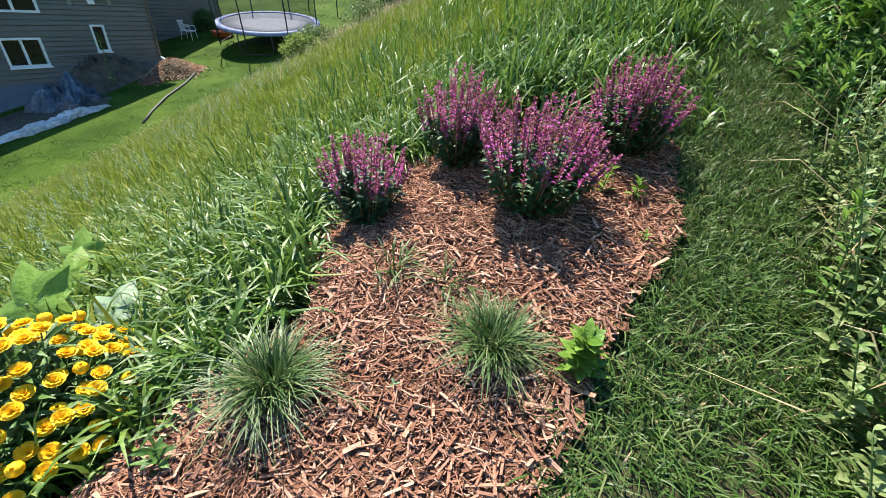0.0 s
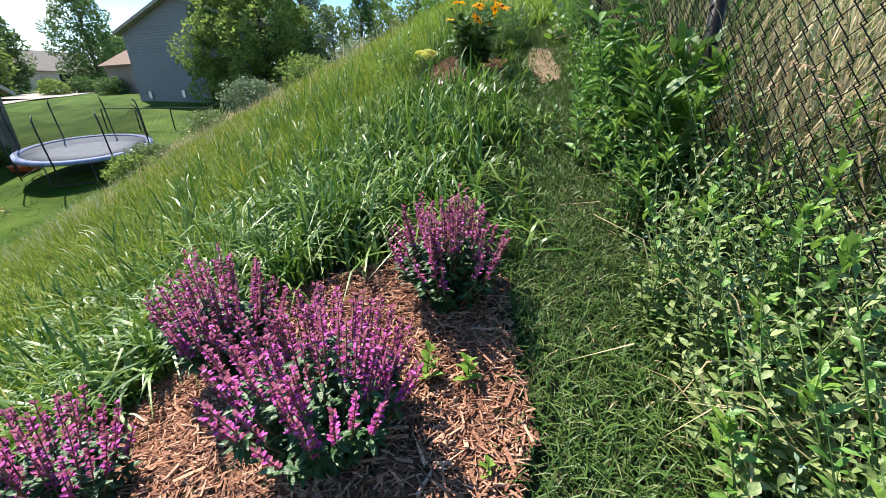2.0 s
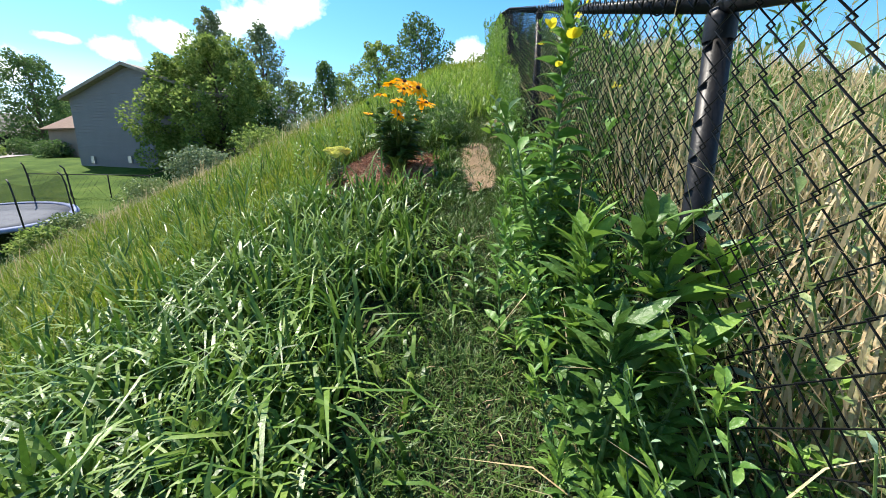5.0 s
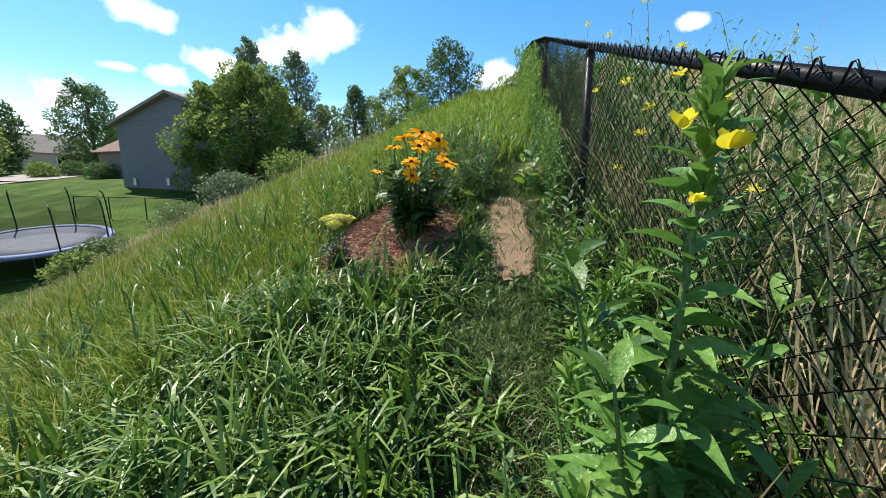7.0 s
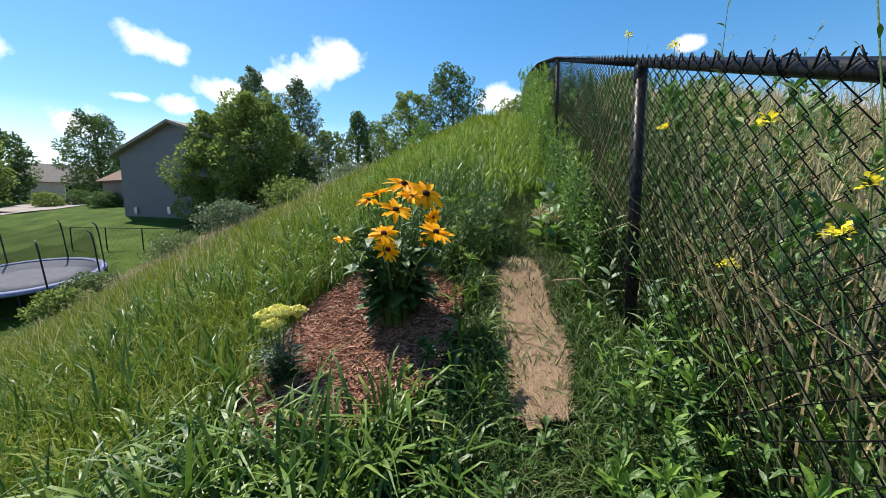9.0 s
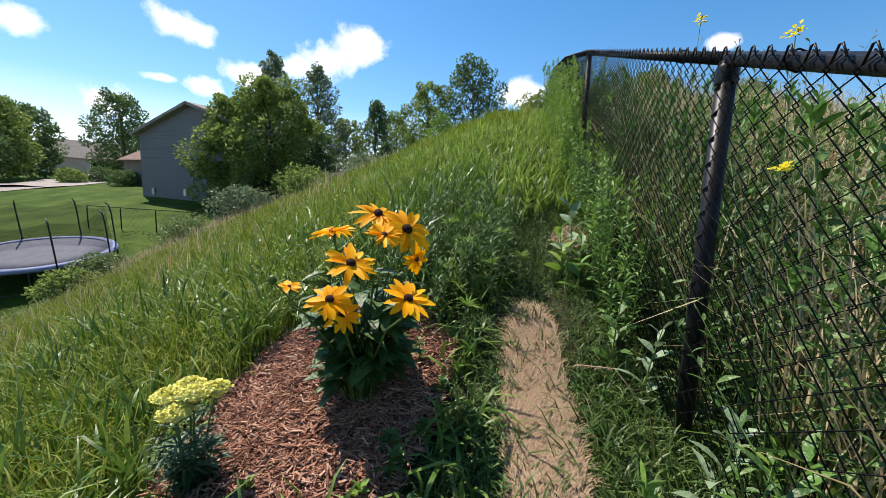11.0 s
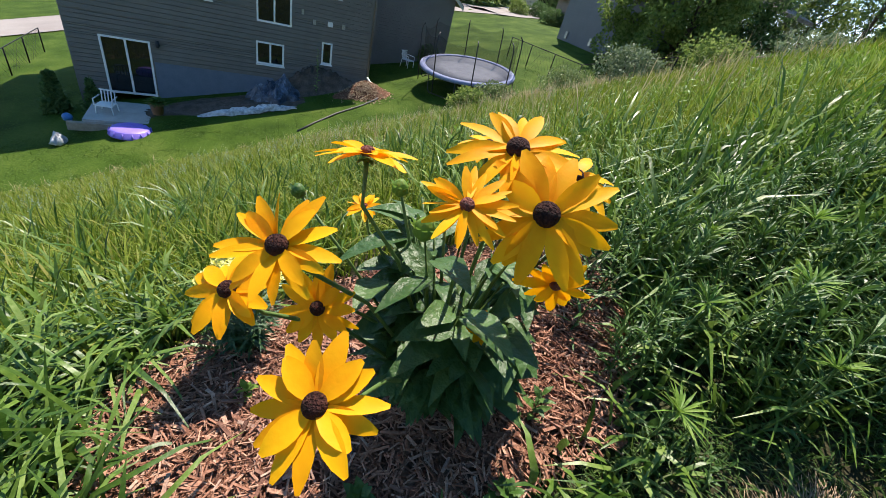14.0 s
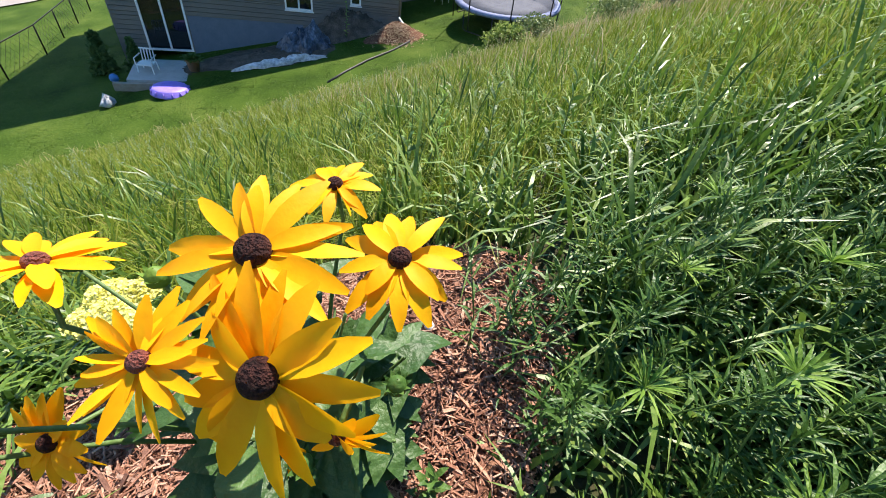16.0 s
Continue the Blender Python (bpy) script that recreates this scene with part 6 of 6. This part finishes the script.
rosette(0.20, 6.52, 14, 0.06, 0.02, 0.10, LEAF, 90, "small weed beside the golden daisies")
for k, (x, y) in enumerate(((0.16, 6.02), (0.24, 6.14), (0.12, 6.10), (0.30, 6.34), (0.22, 5.86))):
    rosette(x, y, 16, 0.06, 0.03, 0.06, LEAF, 91 + k, "low leafy groundcover on the mulch", "groundcover")

# squash leaves
gq_ = np.random.default_rng(101)
for k, (x, y, h, L) in enumerate(((-2.55, 2.12, 0.30, 0.24), (-2.35, 2.02, 0.36, 0.24), (-2.75, 2.35, 0.28, 0.22), (-2.3, 1.85, 0.26, 0.2), (-2.95, 2.5, 0.3, 0.2), (-2.15, 2.15, 0.2, 0.16))):
    t = thing("squash_leaf", (x, y, gz(x, y)), "large lobed bright green squash leaf", "plant", group="squash vine on the slope")
    part("stalk", Soup().add(*tube([(0, 0, 0), (0.02, -0.03, h)], [0.008, 0.006], 6)), STEM, t)
    a = np.linspace(0, 2 * math.pi, 21)
    rr = 0.78 * L * (0.75 + 0.18 * np.cos(5 * a) + 0.08 * np.cos(10 * a))
    tilt = Matrix.Rotation(radians(35 + 15 * math.sin(k * 2)), 3, "X") @ Matrix.Rotation(k * 1.1, 3, "Z")
    v = [tilt @ Vector((0, 0, -0.015))] + [tilt @ Vector((0.55 * q_ * math.cos(b), 0.55 * q_ * math.sin(b), 0.01 * math.sin(5 * b))) for q_, b in zip(rr, a)] + [tilt @ Vector((q_ * math.cos(b), q_ * math.sin(b), 0.018 * math.sin(5 * b) - 0.02)) for q_, b in zip(rr, a)]
    v = np.array([tuple(x_) for x_ in v]) + np.array([0.02, -0.03, h])
    q = [(0, 1 + i, 2 + i, 3 + i) for i in range(0, 20, 2)] + [(1 + i, 22 + i, 23 + i, 2 + i) for i in range(20)]
    part("blade", Soup().add(v, q), LEAF_LIME if k != 5 else LEAF_PALE, t, "lobed leaf blade")


# ---- coreopsis bush ----
def coreopsis(x, y):
    g = np.random.default_rng(111)
    t = thing("coreopsis", (x, y, gz(x, y)), "bushy coreopsis covered with golden double blooms", "flower plant")
    st, lf = Soup(), Soup()
    heads = []
    for k in range(150):
        a = k * 2.39996
        rr = 0.30 * math.sqrt((k + 0.5) / 150)
        hh = 0.44 * (1.0 - 0.5 * (rr / 0.30) ** 2) * g.uniform(0.80, 1.08)
        e = Vector((math.cos(a) * rr, math.sin(a) * rr, hh))
        b = Vector((math.cos(a) * rr * 0.3, math.sin(a) * rr * 0.3, 0))
        st.add(*tube([b, b.lerp(e, 0.6) + Vector((0, 0, 0.03)), e], [0.003, 0.0025, 0.002], 4))
        m_ = 24
        u_ = g.uniform(0.1, 0.92, m_)
        an = g.uniform(0, 2 * math.pi, m_)
        lf.add(*leaves(np.array([tuple(b.lerp(e, q_)) for q_ in u_]), np.stack([np.cos(an), np.sin(an), g.uniform(0, 0.8, m_)], 1), 0.075, 0.014, g))
        heads.append((e, Vector((math.cos(a) * rr * 2.2, math.sin(a) * rr * 2.2 - 0.1, 1)).normalized(), k))
    part("stem", st, STEM, t)
    part("leaves", lf, LEAF, t)
    for e, nrm, k in heads:
        fs = Soup()
        if k % 5 == 0:
            v, q = lathe([(0.002, -0.012), (0.013, -0.006), (0.018, 0.006), (0.014, 0.017), (0.004, 0.022)], 10)
            fs.add(v, q)
        else:
            for ring_, (L, el) in enumerate(((0.022, 0.15), (0.018, 0.55), (0.012, 1.2))):
                m_ = 11 - 2 * ring_
                a = np.arange(m_) * 2 * math.pi / m_ + ring_ * 0.3
                fs.add(*leaves(np.zeros((m_, 3)), np.stack([np.cos(a), np.sin(a), np.full(m_, el)], 1), L, 0.015, g, 0.0, 0.25, (0.3, 0.75, 1.0, 0.8)))
        ob = part("bloom", fs, COREOPSIS, t, "golden-yellow bud" if k % 5 == 0 else "golden-yellow double bloom")
        ob.matrix_basis = Matrix.Translation(e) @ Vector((0, 0, 1)).rotation_difference(nrm).to_matrix().to_4x4()
    return t


coreopsis(-1.92, 1.72)


# ---- golden daisies ----
RB = Vector((-0.02, 6.36, 0))
RB.z = gz(RB.x, RB.y) + 0.02
daisy = thing("rudbeckia", RB, "golden black-eyed daisy plant in bark mulch", "flower plant")
gd = np.random.default_rng(121)
st, lf = Soup(), Soup()
for k in range(56):
    a = k * 2.39996
    rr = 0.06 + 0.13 * gd.uniform(0, 1)
    e = Vector((math.cos(a) * rr, math.sin(a) * rr, gd.uniform(0.14, 0.56)))
    st.add(*tube([(e.x * 0.3, e.y * 0.3, -0.03), e * 0.6 + Vector((0, 0, e.z * 0.1)), e], [0.005, 0.004, 0.003], 5))
    m_ = 6
    an = a + gd.normal(0, 1.0, m_)
    u_ = gd.uniform(0.35, 1.0, m_)
    lf.add(*leaves(np.array([tuple(e)]) * u_[:, None], np.stack([np.cos(an), np.sin(an), gd.uniform(0.1, 0.7, m_)], 1), gd.uniform(0.10, 0.17, m_), gd.uniform(0.045, 0.075, m_), gd, 0.35, 0.3, (0.15, 0.8, 1.0, 0.75, 0.45, 0.03)))
tagged(part("stem", st, STEM, daisy), kind="stuff")
part("leaves", lf, LEAF_OVAL, daisy, "dark green oval leaves")


def bloom(at, size, facing, petals, seed, droop=0.12, young=False, ragged=0.0):
    """One daisy: its ray petals, with the cone as a part of the flower and a stalk down to the plant."""
    g = np.random.default_rng(seed)
    at = Vector(at) - RB
    nrm = Vector(facing).normalized()
    turn_ = Matrix.Translation(at) @ Vector((0, 0, 1)).rotation_difference(nrm).to_matrix().to_4x4()
    fs = Soup()
    for ring_ in range(2):
        m_ = petals if ring_ == 0 else petals // 3
        a = np.arange(m_) * 2 * math.pi / m_ + ring_ * 0.25 + g.normal(0, 0.09, m_)
        L = size * 0.5 * (1.0 - 0.18 * ring_) * g.uniform(0.86 - ragged, 1.08, m_)
        b = np.stack([np.cos(a), np.sin(a), np.zeros(m_)], 1) * size * 0.06
        b[:, 2] = 0.004 * ring_
        v, q = leaves(b, np.stack([np.cos(a), np.sin(a), 0.10 + g.normal(0, 0.10 + ragged, m_)], 1), L, size * (2.05 / petals) * g.uniform(0.85, 1.15, m_), g, droop, 0.22, (0.42, 0.78, 1.0, 0.97, 0.72, 0.22))
        fs.add(v, q)
    fl = part("flower", fs, PETAL, daisy, "golden-yellow ray petals")
    fl.matrix_basis = turn_
    r_ = size * (0.098 if not young else 0.085)
    cone = Soup().add(*lathe([(r_ * 0.7, -0.3 * r_), (r_ * 1.0, 0.05 * r_), (r_ * 1.02, 0.4 * r_), (r_ * 0.85, 0.8 * r_), (r_ * 0.5, 1.05 * r_), (r_ * 0.04, 1.1 * r_)], 18))
    part("cone", cone, CONE_RED if young else CONE, fl, "brown domed cone")
    sp = Soup()
    m_ = 9
    a = np.arange(m_) * 2 * math.pi / m_
    sp.add(*leaves(np.zeros((m_, 3)) + np.array([0, 0, -0.008]), np.stack([np.cos(a), np.sin(a), np.full(m_, -0.1)], 1), size * 0.14, size * 0.06, g))
    part("sepals", sp, LEAF, fl)
    low = at - nrm * 0.08
    root = Vector((at.x * 0.25, at.y * 0.25, max(0.12, at.z * 0.35)))
    part("flower_stalk", Soup().add(*tube([root, root.lerp(low, 0.55) + Vector((0, 0, 0.04)), low, at - nrm * 0.006], [0.0045, 0.004, 0.0035, 0.0045], 6)), STEM, daisy)


FACE = (0.30, -0.62, 0.80)
bloom((0.189, 5.948, 1.479), 0.142, (0.25, -0.45, 0.85), 12, 131)
bloom((0.025, 5.959, 1.573), 0.140, (0.30, -0.50, 0.75), 14, 132)
bloom((0.149, 6.284, 1.646), 0.192, (0.40, -0.60, 0.62), 13, 133, 0.2)
bloom((-0.02, 5.91, 1.48), 0.125, (0.10, -0.55, 0.80), 12, 134, 0.2)
bloom((-0.021, 6.036, 1.402), 0.125, (0.55, -0.55, 0.45), 12, 135)
bloom((-0.071, 6.116, 1.645), 0.135, (-0.25, 0.10, 1.0), 14, 136, 0.15, True)
bloom((0.082, 6.194, 1.634), 0.125, (0.35, -0.45, 0.80), 18, 137, 0.1, True)
bloom((0.042, 6.308, 1.696), 0.185, (0.25, -0.35, 0.90), 16, 138, 0.25)
bloom((0.064, 6.463, 1.651), 0.150, (0.20, -0.30, 0.95), 13, 139, 0.3)
bloom((-0.260, 6.235, 1.432), 0.085, (0.10, -0.30, 0.95), 11, 140, 0.1, True)
bloom((0.183, 6.338, 1.532), 0.120, (0.60, -0.55, -0.10), 12, 141, 0.1, True, 0.15)
bloom((-0.157, 6.458, 1.618), 0.130, (0.10, -0.20, 1.0), 12, 142, 0.3)
bloom((0.125, 6.282, 1.394), 0.060, (0.50, -0.40, 0.70), 9, 143, -0.5, True, 0.1)
for k, (bx, by, bz, bs) in enumerate(((0.0, 6.20, 1.54, 0.020), (-0.09, 6.20, 1.57, 0.015), (-0.25, 6.08, 1.49, 0.014), (0.15, 6.30, 1.40, 0.016), (0.12, 6.45, 1.44, 0.016))):
    at = Vector((bx, by, bz)) - RB
    bs_ = Soup()
    v, q = lathe([(bs * 0.3, -bs), (bs, -bs * 0.3), (bs * 0.9, bs * 0.5), (bs * 0.4, bs * 1.1), (bs * 0.05, bs * 1.2)], 12)
    bs_.add(v + np.array(tuple(at)), q)
    m_ = 10
    a = np.arange(m_) * 2 * math.pi / m_
    bs_.add(*leaves(np.tile(np.array(tuple(at)), (m_, 1)) - np.array([0, 0, bs * 0.6]), np.stack([np.cos(a), np.sin(a), np.full(m_, 1.0)], 1), bs * 2.0, bs * 0.7, gd, 0.0))
    part("bud", bs_, LEAF_LIME if k < 2 else LEAF, daisy, "closed green bud")
    part("flower_stalk", Soup().add(*tube([(at.x * 0.3, at.y * 0.3, 0.2), at * 0.7 + Vector((0, 0, at.z * 0.05)), at], [0.004, 0.0035, 0.003], 5)), STEM, daisy)

# ---- yarrow ----
YX, YY_ = -0.50, 6.02
yar = thing("yarrow", (YX, YY_, gz(YX, YY_) + 0.02), "yarrow with flat pale yellow flower heads", "flower plant")
gy_ = np.random.default_rng(151)
lf, st = Soup(), Soup()
for k, (ox, oy, oz, rad) in enumerate(((-0.045, -0.01, 0.325, 0.050), (0.030, -0.005, 0.335, 0.052), (0.005, -0.060, 0.300, 0.048), (0.070, 0.045, 0.325, 0.042), (-0.02, 0.05, 0.33, 0.045))):
    st.add(*tube([(ox * 0.2, oy * 0.2, -0.02), (ox * 0.7, oy * 0.7, oz * 0.7), (ox, oy, oz)], 0.003, 5))
    m_ = 420
    rr = rad * np.sqrt(gy_.uniform(0, 1, m_))
    an = gy_.uniform(0, 2 * math.pi, m_)
    b = np.stack([ox + rr * np.cos(an), oy + rr * np.sin(an), oz + 0.022 * (1 - (rr / rad) ** 2) + gy_.normal(0, 0.002, m_)], 1)
    fs = Soup()
    fs.add(*leaves(b, np.stack([gy_.normal(0, 1, m_), gy_.normal(0, 1, m_), np.full(m_, 0.9)], 1), 0.009, 0.009, gy_, 0.1, 0.2, (0.7, 1.0, 0.6)))
    v, q = lathe([(0.004, -0.03), (rad * 0.8, -0.002), (rad * 0.96, 0.004), (rad * 0.7, 0.014), (0.003, 0.021)], 16)
    fs.add(v + np.array([ox, oy, oz]), q)
    part("flower_head", fs, YARROW, yar, "flat pale yellow flower head")
for k in range(26):
    a = k * 2.39996
    e = Vector((math.cos(a) * 0.07, math.sin(a) * 0.07, gy_.uniform(0.10, 0.27)))
    m_ = 22
    u_ = gy_.uniform(0.1, 1, m_)
    an = gy_.uniform(0, 2 * math.pi, m_)
    lf.add(*leaves(np.array([tuple(e)]) * u_[:, None], np.stack([np.cos(an), np.sin(an), gy_.uniform(0, 0.8, m_)], 1), 0.07, 0.008, gy_))
part("stem", st, STEM, yar)
part("leaves", lf, LEAF_DARK, yar, "feathery dark leaves")

# ---- a pale stone on the upper mulch ----
v, q = lathe([(0.002, -0.008), (0.014, -0.006), (0.018, 0.002), (0.013, 0.010), (0.003, 0.013)], 10)
stone = new("pebble", Soup().add(v * np.array([1.2, 0.9, 1]), q).mesh("pebble", STONE))
stone.location = (-0.16, 6.72, gz(-0.16, 6.72) + 0.045)
tagged(stone, "pale smooth pebble lying on bark mulch", "stone")

# ---- mulch chips, last ----
def chip_verts(L, w_, t_, taper):
    return [(-L / 2, -w_ / 2 * taper, 0), (L / 2, -w_ / 2, 0), (L / 2, w_ / 2 * taper, 0), (-L / 2, w_ / 2, 0), (-L / 2, -w_ / 2 * taper, t_), (L / 2, -w_ / 2, t_), (L / 2, w_ / 2 * taper, t_ * 0.7), (-L / 2, w_ / 2, t_ * 0.8)]


rc = np.random.default_rng(161)
shared = []
for k in range(12):
    v, q = chip_verts(rc.uniform(0.025, 0.065), rc.uniform(0.004, 0.011), rc.uniform(0.002, 0.006), rc.uniform(0.4, 1.0)), BOX_Q
    shared.append(Soup().add(v, q).mesh("chip", CHIP_OB, False))


def chips(owner, poly, n_all, n_parts, stretch):
    x, y = scatter(poly, n_all, rc)
    z = ground(x, y) + 0.030
    pick = [i for i in range(len(x)) if stretch(x[i], y[i])][:n_parts]
    for i in pick:
        ob = new("chip", shared[int(rc.integers(0, 12))])
        ob.parent = owner
        ob.matrix_basis = Matrix.LocRotScale((x[i], y[i], z[i] + rc.uniform(0.004, 0.016)), Euler((rc.normal(0, 0.22) + 0.0, rc.normal(0, 0.22) - 0.15, rc.uniform(0, 6.28))), None)
    chosen = set(pick)
    rest = [i for i in range(len(x)) if i not in chosen]
    s = Soup()
    for i in rest:
        big = rc.uniform(0, 1) < 0.07
        L = rc.uniform(0.045, 0.085) if big else rc.uniform(0.012, 0.045)
        v = np.array(chip_verts(L, rc.uniform(0.005, 0.012) if big else rc.uniform(0.0014, 0.0052), rc.uniform(0.0012, 0.004), rc.uniform(0.4, 1)))
        e = Euler((rc.normal(0, 0.3), rc.normal(0, 0.25), rc.uniform(0, 6.28))).to_matrix()
        s.add(v @ np.array(e).T + np.array([x[i], y[i], z[i] + rc.uniform(0.0, 0.014)]), BOX_Q)
    ob = new("loose_chips", s.mesh("loose_chips", CHIP, False))
    ob.parent = owner
    tagged(ob, "shredded bark chips", kind="stuff")


chips(bed_low, BED_LOW, 25000, 300, lambda x, y: 1.7 < y < 2.6 and -1.3 < x < -0.4)
chips(bed_high, BED_HIGH, 14000, 300, lambda x, y: 5.6 < y < 6.9)
x, y = rc.normal(-16.9, 0.55, 1500), rc.normal(15.0, 0.45, 1500)
s = Soup()
for i in range(1500):
    hh = 0.55 * max(0, 0.5 + 0.5 * math.cos(math.pi * min(1, math.hypot((x[i] + 16.9) / 1.2, (y[i] - 15) / 1.4))))
    v = np.array(chip_verts(rc.uniform(0.06, 0.16), rc.uniform(0.02, 0.05), 0.012, 0.7))
    e = Euler((rc.normal(0, 0.4), rc.normal(0, 0.4), rc.uniform(0, 6.28))).to_matrix()
    s.add(v @ np.array(e).T + np.array([x[i], y[i], float(lawn_z(x[i], y[i])) + hh]), BOX_Q)
ob = new("loose_chips", s.mesh("loose_chips", STRAW, False))
ob.parent = chip_hill
tagged(ob, "pale wood chips", kind="stuff")
